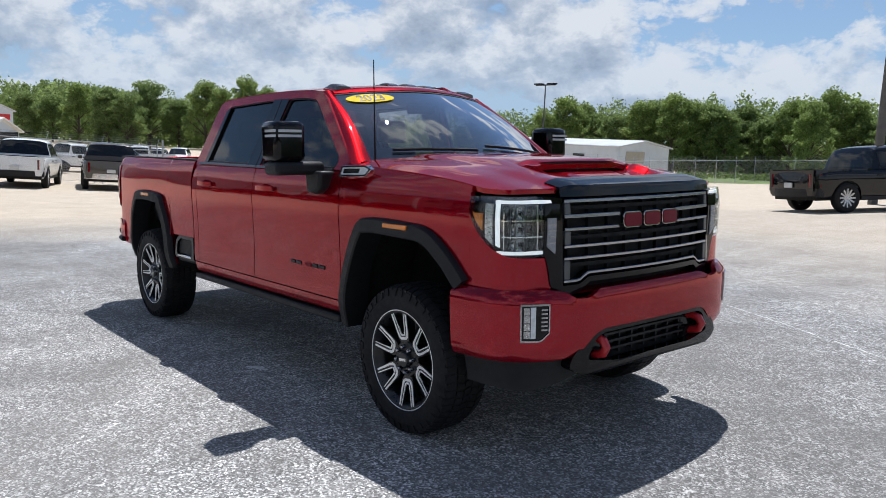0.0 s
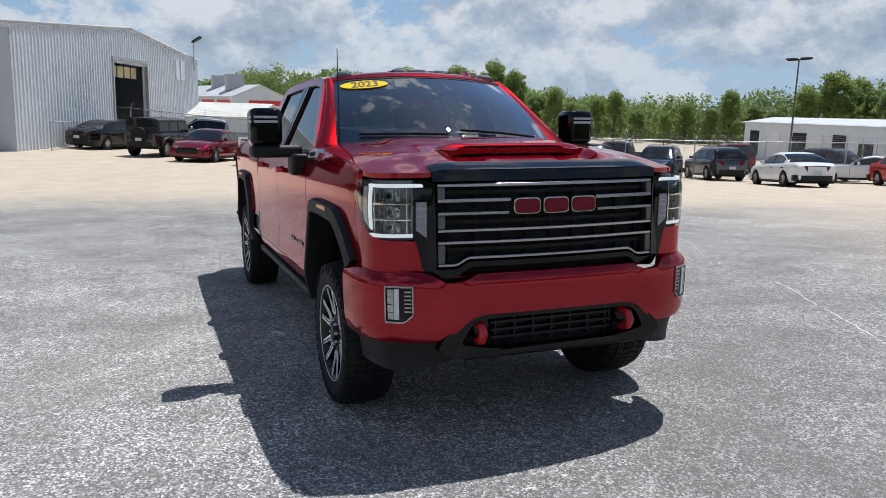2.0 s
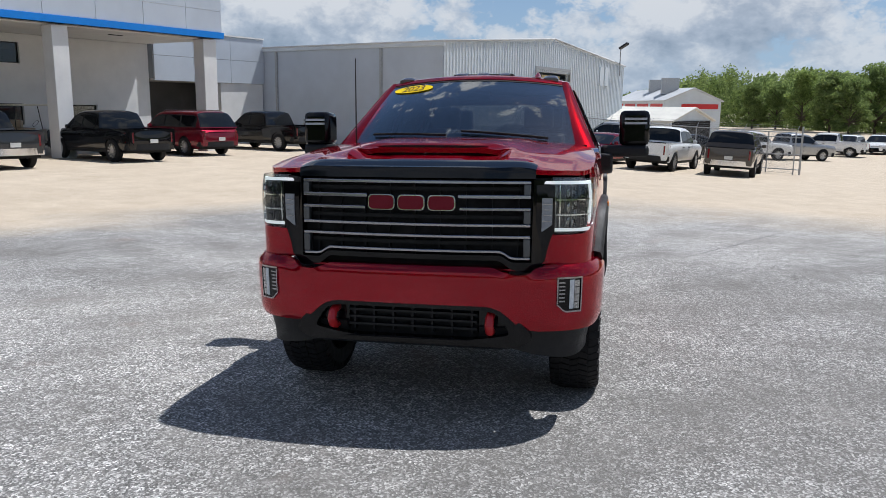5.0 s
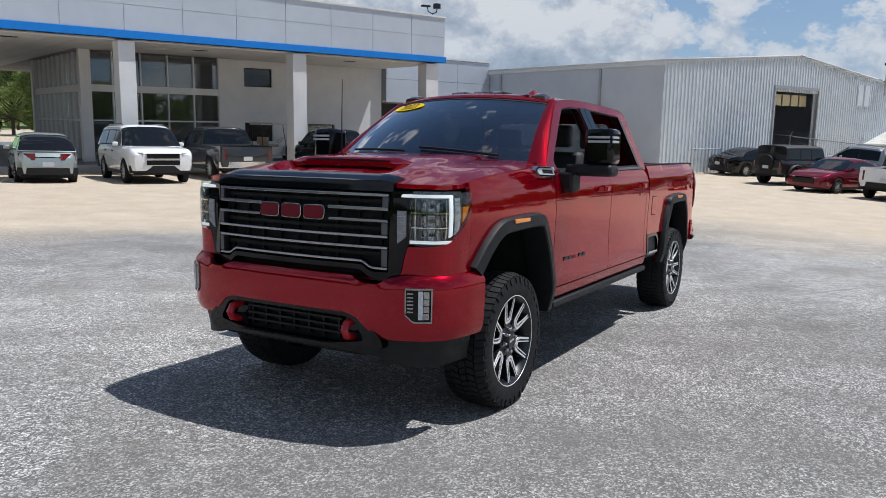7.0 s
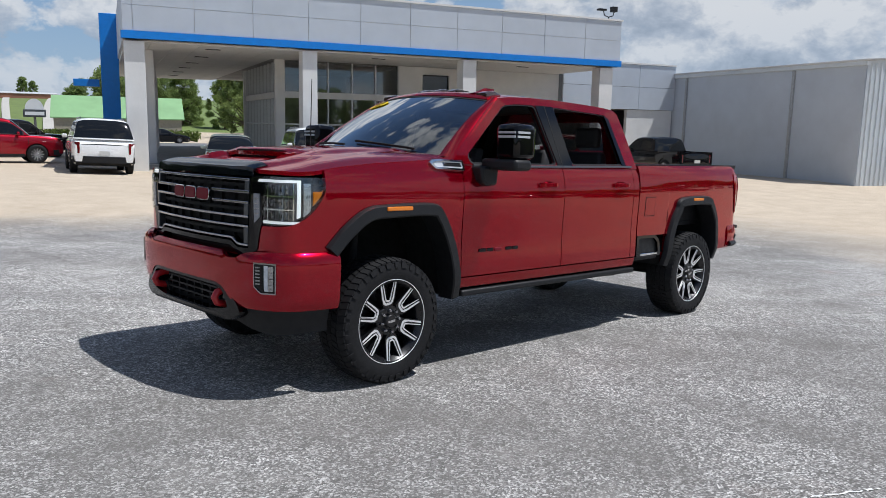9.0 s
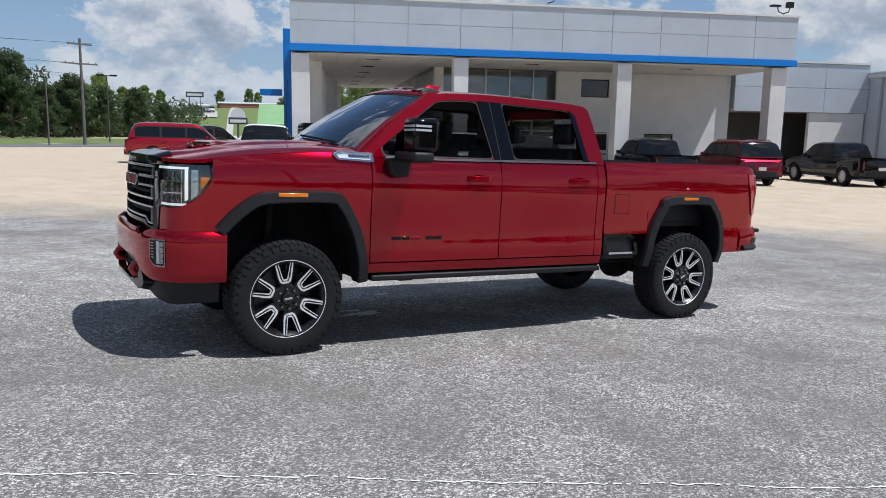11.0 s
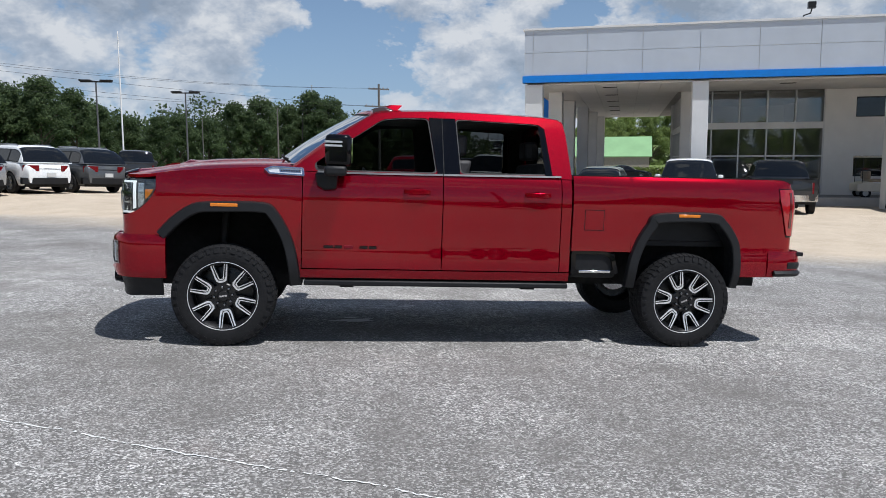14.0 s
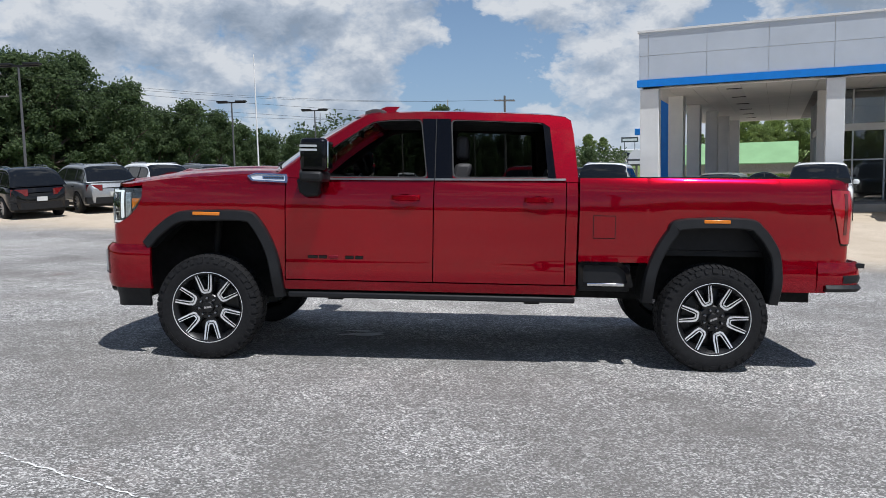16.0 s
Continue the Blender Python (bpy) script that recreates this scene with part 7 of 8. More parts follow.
FLEET = [
    ("hatch", "pale_green", -9.1, -21.5, 243, "pale green compact hatchback parked by the canopy", "car"),
    ("suv", "white", -11.65, -19.65, 65, "white full-size SUV with black wheels under the canopy", "SUV"),
    ("pickup", "dark_grey", -15.1, -19.6, 246, "dark grey pickup with chrome rear bumper", "pickup truck"),
    ("suv", "maroon", -24.6, -17.4, 245, "maroon full-size SUV parked outside the showroom", "SUV"),
    ("pickup", "black", -20.1, -18.0, 246, "black pickup parked outside the showroom", "pickup truck"),
    ("pickup", "black", -29.7, -15.8, 248, "black pickup beside the grey warehouse wall", "pickup truck"),
    ("suv", "white", -5.4, -24.4, 254, "older white SUV with dark windows", "SUV"),
    ("suv", "crimson", -3.8, -32.0, 172, "red full-size SUV with bright wheels", "SUV"),
    ("pickup", "black", -6.3, -38.6, 183, "black pickup behind a red SUV", "pickup truck"),
    ("sedan", "black", -37.4, -3.6, 144, "black sedan parked before the warehouse", "car"),
    ("jeep", "dark_grey", -33.6, -1.0, 147, "black boxy off-roader with rear spare wheel", "SUV"),
    ("sedan", "maroon", -30.7, 0.8, 333, "maroon sedan parked nose out", "car"),
    ("pickup", "white", -29.9, 3.6, 160, "white mid-size pickup with black tailgate handle", "pickup truck"),
    ("pickup", "brown", -29.4, 6.6, 166, "brown pickup with a canopy over its bed", "pickup truck"),
    ("pickup", "silver", -38.9, 1.4, 265, "silver pickup parked behind the fence", "pickup truck"),
    ("sedan", "black", -46.1, 6.8, 109, "black sedan behind the fence", "car"),
    ("pickup", "black", -4.05, 21.1, 64.5, "glossy black pickup with large bright wheels", "pickup truck"),
    ("sedan", "white", -19.1, 23.8, 159, "white sedan with red tail lamps", "car"),
    ("compact_suv", "dark_grey", -25.1, 31.4, 193, "dark grey crossover behind the fence", "SUV"),
    ("sedan", "bright_red", -17.2, 28.9, 338, "bright red small sedan", "car"),
    ("classic", "white", -21.1, 30.6, 219, "white old-fashioned car behind the fence", "car"),
    ("suv", "maroon", -33.9, 33.8, 148, "maroon SUV behind the fence", "SUV"),
    ("compact_suv", "black", -26.7, 18.5, 155, "black crossover parked along the fence", "SUV"),
    ("compact_suv", "navy", -25.6, 21.9, 315, "dark blue crossover parked nose out", "SUV"),
    ("pickup", "grey", -35.7, 20.1, 233, "grey pickup behind the fence", "pickup truck"),
    ("pickup", "brown", -35.5, 26.0, 228, "brown-grey pickup behind the fence", "pickup truck"),
    ("compact_suv", "grey", -26.0, 25.6, 161, "grey crossover with roof rails", "SUV"),
    ("pickup", "white", -62.4, 18.9, 245, "white pickup at the edge of the woods", "pickup truck"),
    ("compact_suv", "white", -68.5, 24.7, 332, "white SUV facing the lot", "SUV"),
    ("compact_suv", "white", -66.1, 27.4, 335, "white SUV facing the lot", "SUV"),
    ("sedan", "silver", -63.7, 29.5, 333, "silver sedan facing the lot", "car"),
    ("compact_suv", "black", 15.8, -19.0, 318, "black crossover in the sales row", "SUV"),
    ("compact_suv", "silver", 14.3, -20.9, 318, "silver crossover in the sales row", "SUV"),
    ("compact_suv", "white", 12.85, -22.6, 318, "white crossover in the sales row", "SUV"),
    ("compact_suv", "grey", 11.4, -24.2, 318, "grey crossover in the sales row", "SUV"),
    ("sedan", "white", 12.9, -61.6, 193, "white sedan at the far side of the lot", "car"),
    ("jeep", "grey", 9.7, -60.4, 187, "grey boxy off-roader at the far side", "SUV"),
    ("pickup", "white", 6.9, -67.6, 184, "white pickup at the far side of the lot", "pickup truck"),
    ("pickup", "dark_grey", 12.2, -36.5, 285, "dark pickup in the sales row", "pickup truck"),
    ("sedan", "black", -27.5, -68.0, 163, "black sedan on the road beyond the canopy", "car"),
    ("pickup", "white", -50.0, 10.5, 110, "white pickup in the back lot", "pickup truck"),
    ("pickup", "silver", -52.5, 14.0, 115, "silver pickup in the back lot", "pickup truck"),
    ("compact_suv", "white", -66.0, 21.5, 330, "white SUV in the back lot", "SUV"),
]


def stand(x, y, turn):
    """A pose on the sloping lot."""
    h = 1.2
    gx = (ground_z(x + h, y) - ground_z(x - h, y)) / (2 * h)
    gy = (ground_z(x, y + h) - ground_z(x, y - h)) / (2 * h)
    up = Vector((-gx, -gy, 1)).normalized()
    f = Vector((math.cos(radians(turn)), math.sin(radians(turn)), 0))
    f = (f - up * f.dot(up)).normalized()
    l = up.cross(f)
    m = Matrix((f, l, up)).transposed().to_4x4()
    m.translation = Vector((x, y, ground_z(x, y) - 0.01))
    return m


for kind, colour, x, y, turn, label, cat in FLEET:
    build_car(kind, PAINTS[colour], stand(x, y, turn), label, cat, shell=(colour == "brown" and x > -30 and kind == "pickup"))

# ---- woods and trees ----
def leaf_material(name, dark, light):
    m = bpy.data.materials.new(name)
    m.use_nodes = True
    t = m.node_tree
    p = t.nodes["Principled BSDF"]
    geo = t.nodes.new("ShaderNodeNewGeometry")
    col = ramp(t, geo.outputs["Random Per Island"], [(0.0, dark), (0.55, tuple(0.5 * (a + b) for a, b in zip(dark, light))), (1.0, light)])
    vec = t.nodes.new("ShaderNodeTexCoord").outputs["Object"]
    col = mix(t, ramp(t, noise_tex(t, vec, 0.5, 3.0, 0.6), [(0.35, 0.32), (0.65, 0.0)]), col, tuple(v * 0.65 for v in dark))
    t.links.new(col, p.inputs["Base Color"])
    p.inputs["Roughness"].default_value = 0.6
    p.inputs["Specular IOR Level"].default_value = 0.3
    tr = t.nodes.new("ShaderNodeBsdfTranslucent")
    t.links.new(col, tr.inputs[0])
    mx = t.nodes.new("ShaderNodeMixShader")
    mx.inputs[0].default_value = 0.58
    out = t.nodes["Material Output"]
    t.links.new(p.outputs[0], mx.inputs[1])
    t.links.new(tr.outputs[0], mx.inputs[2])
    t.links.new(mx.outputs[0], out.inputs[0])
    return m


MAT_LEAF = [leaf_material("leaves_a", (0.145, 0.205, 0.07), (0.39, 0.485, 0.16)), leaf_material("leaves_b", (0.165, 0.235, 0.07), (0.47, 0.57, 0.175)), leaf_material("needles", (0.07, 0.11, 0.05), (0.19, 0.26, 0.10))]
# Darker leaf copy: deep green with cloud shade put into the colour.
MAT_LEAF.append(leaf_material("shaded_dark_leaves", (0.062, 0.098, 0.046), (0.165, 0.225, 0.095)))
MAT_BARK = material("bark", (0.12, 0.09, 0.07), 0.9, vary=0.3, scale=6, fine=0.3, bump=0.5)
MAT_GRASS = material("rough_grass", (0.14, 0.19, 0.05), 0.9, vary=0.35, scale=0.5, fine=0.3, bump=0.4, bump_scale=30)
MAT_SHRUB = leaf_material("shrub_leaves", (0.08, 0.12, 0.03), (0.24, 0.31, 0.08))


def leaf_cloud(rng, blobs, count, size):
    """Small bent leaf clumps scattered through the outer shell of the given ellipsoids."""
    weights = np.array([b[3] * b[4] for b in blobs])
    pick = rng.choice(len(blobs), count, p=weights / weights.sum())
    b = np.array(blobs)[pick]
    d = rng.normal(size=(count, 3))
    d /= np.linalg.norm(d, axis=1)[:, None]
    r = np.minimum(np.abs(rng.normal(0.74, 0.25, count)), rng.uniform(0.95, 1.2, count))
    c = b[:, :3] + d * r[:, None] * np.stack([b[:, 3], b[:, 3], b[:, 4]], 1)
    u = rng.normal(size=(count, 3))
    u /= np.linalg.norm(u, axis=1)[:, None]
    w = np.cross(u, d + rng.normal(size=(count, 3)) * 0.6)
    w /= np.linalg.norm(w, axis=1)[:, None] + 1e-9
    s = size * rng.uniform(0.55, 1.3, count)[:, None]
    tip = np.cross(u, w) * s * 0.35
    v = np.stack([c - u * s, c - w * s * 0.6 + tip, c + u * s * 0.9, c + w * s * 0.7 + tip * 0.6], 1).reshape(-1, 3)
    f = np.arange(count * 4).reshape(-1, 4)
    return v, f


def cloud_mesh(name, v, f, mat):
    me = bpy.data.meshes.new(name)
    me.from_pydata(v.tolist(), [], f.tolist())
    me.materials.append(mat)
    me.update()
    return me


def tree_kind(seed, h, wide, conifer=False, shade=None):
    """Meshes of one tree: a tapered trunk with limbs, and a crown of leaf clumps with gaps."""
    rng = np.random.default_rng(seed)
    trunk = Shape()
    lean = rng.uniform(-0.04, 0.04, 2)
    spine = [(lean[0] * z * z / h, lean[1] * z * z / h, z) for z in np.linspace(-0.3, h * (0.97 if conifer else 0.75), 8)]
    trunk.tube(spine, 0.018 * h + 0.05, 8, 0.25)
    blobs = []
    if conifer:
        for k in range(16):
            q = 0.28 + 0.70 * k / 16
            ang = rng.uniform(0, 6.28)
            rad = wide * (1.02 - q) * rng.uniform(0.7, 1.1) + 0.25
            blobs.append((math.cos(ang) * rad * 0.55, math.sin(ang) * rad * 0.55, q * h, rad * 0.8, h * 0.05))
        blobs.append((0, 0, h * 0.97, 0.3, h * 0.05))
    else:
        n = 34
        for k in range(n):
            q = 0.10 + 0.84 * (k + rng.uniform(0, 1)) / n
            ang = k * 2.4 + rng.uniform(-0.5, 0.5)
            rad = wide * math.sin(math.pi * min(1, 0.22 + q * 0.70)) * rng.uniform(0.45, 0.95)
            c = (math.cos(ang) * rad, math.sin(ang) * rad, q * h)
            blobs.append((*c, wide * rng.uniform(0.16, 0.36), h * rng.uniform(0.04, 0.085)))
            z0 = max(0.2 * h, c[2] - rad * 0.8)
            trunk.tube([(0, 0, z0), (c[0] * 0.5, c[1] * 0.5, z0 + (c[2] - z0) * 0.6), c], 0.05 + 0.004 * h, 5, 0.3)
        blobs.append((0, 0, h * 0.9, wide * 0.45, h * 0.12))
        blobs.append((0.1, 0.1, h * 0.62, wide * 0.6, h * 0.2))
    v, f = leaf_cloud(rng, blobs, 12000 if not conifer else 6000, 0.17 if not conifer else 0.17)
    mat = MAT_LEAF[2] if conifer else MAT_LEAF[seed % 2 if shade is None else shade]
    return trunk.mesh("trunk", MAT_BARK), cloud_mesh("crown", v, f, mat)


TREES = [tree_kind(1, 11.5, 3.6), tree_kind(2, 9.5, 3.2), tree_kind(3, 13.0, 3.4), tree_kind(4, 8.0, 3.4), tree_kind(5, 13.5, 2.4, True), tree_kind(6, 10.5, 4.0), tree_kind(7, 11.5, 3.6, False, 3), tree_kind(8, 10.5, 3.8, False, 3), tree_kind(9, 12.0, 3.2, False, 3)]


def plant(rng, x, y, which, scale, base=None):
    t = thing("tree", pose(x, y, (ground_z(x, y) if base is None else base) - 0.1, 0, 0, rng.uniform(0, 360)) @ Matrix.Diagonal((scale, scale, scale, 1)),
              ("tall dark pine at the edge of the woods" if which == 4 else "leafy green broadleaf tree at the edge of the woods"), "tree", "trees round the lot")
    part("trunk", TREES[which][0], None, t)
    part("crown", TREES[which][1], None, t)
    return t


def polar(a, r, eye=(3.0, 3.0)):
    return eye[0] + r * math.cos(radians(a)), eye[1] + r * math.sin(radians(a))


def build_woods():
    rng = random.Random(11)
    # behind the back lot and the white shed
    a = 108.0
    while a < 172:
        r = spline(a, [(108, 88), (122, 92), (138, 100), (150, 118), (172, 150)]) + rng.uniform(-5, 6)
        x, y = polar(a, r)
        tall = spline(a, [(108, 1.0), (120, 1.2), (133, 1.15), (138, 0.78), (143, 0.60), (150, 0.66), (155, 0.90), (162, 0.95), (172, 0.82)])
        plant(rng, x, y, rng.choice((0, 1, 2, 0, 2, 1, 5, 3, 5, 0)), tall * rng.uniform(0.62, 0.86) * r / 105)
        a += rng.uniform(1.1, 2.0)
    # across the road behind the sales row
    a = -98.0
    while a < -40:
        r = spline(a, [(-98, 118), (-88, 112), (-76, 92), (-66, 78), (-40, 68)]) + rng.uniform(-4, 4)
        x, y = polar(a, r, (0.0, 7.0))
        tall = spline(a, [(-98, 0.42), (-94, 0.58), (-86, 0.80), (-80, 0.74), (-76, 0.62), (-70, 0.82), (-64, 1.2), (-40, 1.3)])
        plant(rng, x, y, rng.choice((6, 7, 8, 7, 6, 8)), tall * rng.uniform(0.8, 1.12) * r / 100)
        a += rng.uniform(1.2, 2.1)
    # clump seen through the portico, and behind the green roof
    for a, r, s in ((-118, 110, 1.0), (-119.8, 104, 1.05), (-121.5, 108, 0.95), (-123.5, 102, 1.1), (-126, 110, 1.0), (-128.5, 106, 1.0), (-131, 112, 1.0), (-107.8, 178, 0.95), (-109.6, 172, 1.1), (-111.2, 176, 1.05), (-112.8, 168, 1.1), (-110.4, 160, 0.95), (-114.4, 172, 1.15), (-115, 175, 0.9), (-117.2, 165, 1.0), (-121, 160, 1.1), (-119, 150, 1.0), (-124.5, 150, 1.0), (-126.5, 140, 1.1)):
        x, y = polar(a, r, (2.0, 6.0))
        plant(rng, x, y, rng.choice((0, 1, 5)), s)
    # dense backing woods, too many trees to count
    gen = np.random.default_rng(5)
    for name, a0, a1, knots, hk, eye, n in (
            ("woodland", 104, 176, [(104, 97), (122, 100), (138, 110), (150, 128), (176, 165)], [(104, 7.8), (120, 9.0), (133, 9.2), (140, 6.6), (149, 6.6), (156, 9.4), (176, 11.0)], (3.0, 3.0), 150),
            ("woodland", -100, -36, [(-100, 126), (-88, 120), (-76, 100), (-66, 86), (-36, 76)], [(-100, 5.0), (-94, 7.4), (-90, 9.0), (-86, 10.4), (-80, 9.2), (-76, 7.4), (-71, 8.4), (-64, 10.6), (-36, 11.5)], (0.0, 7.0), 150),
            ("woodland", -36, 106, [(-36, 80), (20, 92), (60, 96), (106, 98)], [(-36, 10.0), (20, 7.5), (60, 8.5), (106, 7.8)], (0.0, 7.0), 170)):
        blobs = []
        for k in range(n):
            q = a0 + (a1 - a0) * (k + gen.uniform(-0.4, 0.4)) / n
            r = spline(q, knots) + gen.uniform(-4, 10)
            x, y = polar(q, r, eye)
            h = spline(q, hk) * gen.uniform(0.78, 1.12)
            g = ground_z(x, y)
            for lev in (0.04, 0.22, 0.44, 0.65, 0.86):
                blobs.append((x + gen.uniform(-1, 1), y + gen.uniform(-1, 1), g + h * lev, 2.4 * (1.15 - 0.6 * lev), h * 0.17))
        v, f = leaf_cloud(gen, blobs, 130000 if abs(a0) > 50 else 60000, 0.24 if abs(a0) > 50 else 0.5)
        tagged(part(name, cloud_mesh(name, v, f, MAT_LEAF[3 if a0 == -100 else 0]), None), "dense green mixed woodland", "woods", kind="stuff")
    # far wooded hills
    for a0, a1, r0, h, seed in ((140, 186, 330, 13.0, 8), (156, 180, 420, 22.0, 9)):
        g2 = np.random.default_rng(seed)
        blobs = []
        for k in range(160):
            q = g2.uniform(a0, a1)
            edge = math.sin(math.pi * (q - a0) / (a1 - a0)) ** 0.6
            r = r0 + g2.uniform(-15, 50)
            x, y = polar(q, r)
            for lev in (0.2, 0.5, 0.8):
                blobs.append((x, y, -1 + h * edge * lev * g2.uniform(0.8, 1.1), 6.0, h * 0.18))
        v, f = leaf_cloud(g2, blobs, 30000, 1.2)
        tagged(part("wooded_hill", cloud_mesh("wooded_hill", v, f, MAT_LEAF[0]), None), "distant wooded hill", "woods", kind="stuff")


build_woods()


# ---- verge, fences, poles ----
def strip(name, pts, width, mat, label, lift=0.02, cat="ground"):
    """A ground ribbon along a line, following the slope."""
    s = Shape()
    p = [Vector(q) for q in pts]
    line = []
    for a, b in zip(p, p[1:]):
        n = max(1, int((b - a).length / 2.0))
        line += [a.lerp(b, k / n) for k in range(n)]
    line.append(p[-1])
    v = []
    for i, q in enumerate(line):
        d = (line[min(i + 1, len(line) - 1)] - line[max(i - 1, 0)]).normalized()
        nrm = Vector((-d.y, d.x))
        for k in range(5):
            w = q + nrm * width * (k / 4 - 0.5)
            v.append((w.x, w.y, ground_z(w.x, w.y) + lift))
    f = [(i * 5 + k, (i + 1) * 5 + k, (i + 1) * 5 + k + 1, i * 5 + k + 1) for i in range(len(line) - 1) for k in range(4)]
    s.add(v, f)
    return tagged(part(name, s, mat), label, cat, kind="structure")


strip("verge", [(-44, 74), (-32, 68), (-22, 70), (-8, 76), (12, 82)], 22, MAT_GRASS, "rough green grass verge beyond the fence")
strip("verge", [polar(-98, 100, (0, 7)), polar(-85, 95, (0, 7)), polar(-70, 72, (0, 7)), polar(-45, 62, (0, 7))], 26, MAT_GRASS, "grass verge before the woods")
strip("road", [polar(-150, 140, (0, 0)), polar(-120, 76, (0, 7)), polar(-95, 80, (0, 7)), polar(-75, 66, (0, 7)), polar(-45, 50, (0, 7))], 9, material("road_asphalt", (0.16, 0.16, 0.165), 0.85, vary=0.15, scale=0.6, fine=0.2), "grey two-lane road past the dealership", 0.03)


def tufts(name, blobs, count, size, label, seed):
    v, f = leaf_cloud(np.random.default_rng(seed), blobs, count, size)
    return tagged(part(name, cloud_mesh(name, v, f, MAT_SHRUB), None), label, "grass", kind="stuff")


rg = np.random.default_rng(21)
tufts("tall_grass", [(x, y, ground_z(x, y) + 0.25, 1.2, 0.35) for x, y in ((rg.uniform(-42, 5), rg.uniform(64, 72)) for _ in range(120))], 9000, 0.16, "tall weeds along the fence", 22)


def chain_material():
    """Woven wire: thin crossing strands, open between them."""
    m = bpy.data.materials.new("chain_link")
    m.use_nodes = True
    t = m.node_tree
    t.nodes.clear()
    vec = t.nodes.new("ShaderNodeTexCoord").outputs["UV"]
    sep = t.nodes.new("ShaderNodeSeparateXYZ")
    t.links.new(vec, sep.inputs[0])
    ways = []
    for op in ("ADD", "SUBTRACT"):
        d = math_node(t, op, sep.outputs[0], sep.outputs[1])
        fr = math_node(t, "FRACT", math_node(t, "MULTIPLY", d, 14.0))
        ways.append(math_node(t, "LESS_THAN", fr, 0.10))
    wire = math_node(t, "MAXIMUM", *ways)
    dif = t.nodes.new("ShaderNodeBsdfPrincipled")
    dif.inputs["Base Color"].default_value = (0.35, 0.36, 0.37, 1)
    dif.inputs["Metallic"].default_value = 0.6
    dif.inputs["Roughness"].default_value = 0.5
    clear = t.nodes.new("ShaderNodeBsdfTransparent")
    mx = t.nodes.new("ShaderNodeMixShader")
    out = t.nodes.new("ShaderNodeOutputMaterial")
    t.links.new(wire, mx.inputs[0])
    t.links.new(clear.outputs[0], mx.inputs[1])
    t.links.new(dif.outputs[0], mx.inputs[2])
    t.links.new(mx.outputs[0], out.inputs[0])
    return m


MAT_CHAIN = chain_material()


def fence(pts, height=1.95, barbed=True, label="galvanised chain-link fence with barbed wire", step=3.0):
    f = thing("fence", pose(0, 0, 0), label, "fence", "fences")
    line = []
    p = [Vector(q) for q in pts]
    for a, b in zip(p, p[1:]):
        n = max(1, round((b - a).length / step))
        line += [a.lerp(b, k / n) for k in range(n)]
    line.append(p[-1])
    at = lambda q, z: (q.x, q.y, ground_z(q.x, q.y) + z)
    for q in line:
        part("post", Shape().tube([at(q, -0.2), at(q, height + 0.03)], 0.03, 8), MAT_GALV, f)
        if barbed:
            part("wire_arm", Shape().tube([at(q, height), at(q + Vector((-0.15, 0.15)), height + 0.32)], 0.014, 5), MAT_GALV, f)
    part("top_rail", Shape().tube([at(q, height) for q in line], 0.024, 8), MAT_GALV, f)
    part("bottom_wire", Shape().tube([at(q, 0.06) for q in line], 0.006, 4), MAT_GALV, f)
    if barbed:
        for k in range(3):
            part("barbed_wire", Shape().tube([at(q + Vector((-0.05, 0.05)) * (k + 1), height + 0.1 * (k + 1)) for q in line], 0.005, 4), MAT_GALV, f)
    s = Shape()
    v, faces, d = [], [], 0.0
    uv = []
    for i, q in enumerate(line):
        if i:
            d += (q - line[i - 1]).length
        v += [at(q, 0.05), at(q, height)]
        uv += [(d, 0.0), (d, height)]
    faces = [(2 * i, 2 * i + 2, 2 * i + 3, 2 * i + 1) for i in range(len(line) - 1)]
    s.add(v, faces)
    me = s.mesh("mesh_wire", MAT_CHAIN, 0)
    lay = me.uv_layers.new(name="uv")
    for lp in me.loops:
        lay.data[lp.index].uv = uv[lp.vertex_index]
    part("mesh_wire", me, None, f)
    return f


fence([(-50.0, -6.0), (-41.0, -1.0), (-35.0, 5.5), (-31.8, 9.6)])
fence([(-29.4, 15.2), (-27.3, 21.0), (-24.0, 27.0), (-21.5, 29.6), (-26.0, 38.0), (-30.5, 47.0), (-30.0, 62.0), (-14.0, 66.0), (8.0, 70.0)])
fence([lot(-29.3, -17.4).xy[:], lot(-31.9, -17.4).xy[:]], 1.3, False, "low grey pipe rail frame by the warehouse", 1.3)


def gate(x, y, turn):
    g = thing("gate", pose(x, y, ground_z(x, y), 0, 0, turn), "open steel pipe gate", "gate")
    for z in (0.25, 0.95, 1.75):
        part("rail", Shape().tube([(0, 0, z), (3.2, 0, z)], 0.024, 8), MAT_GALV, g)
    for q in (0, 1.6, 3.2):
        part("upright", Shape().tube([(q, 0, 0.02), (q, 0, 2.0 if q else 2.25)], 0.03 if q else 0.05, 8), MAT_GALV, g)


gate(-29.6, 14.6, 58)
gate(-31.9, 9.9, 235)


MAT_LAMPPOLE = material("dark_grey_metal", (0.10, 0.103, 0.108), 0.5, 0.3, vary=0.1)


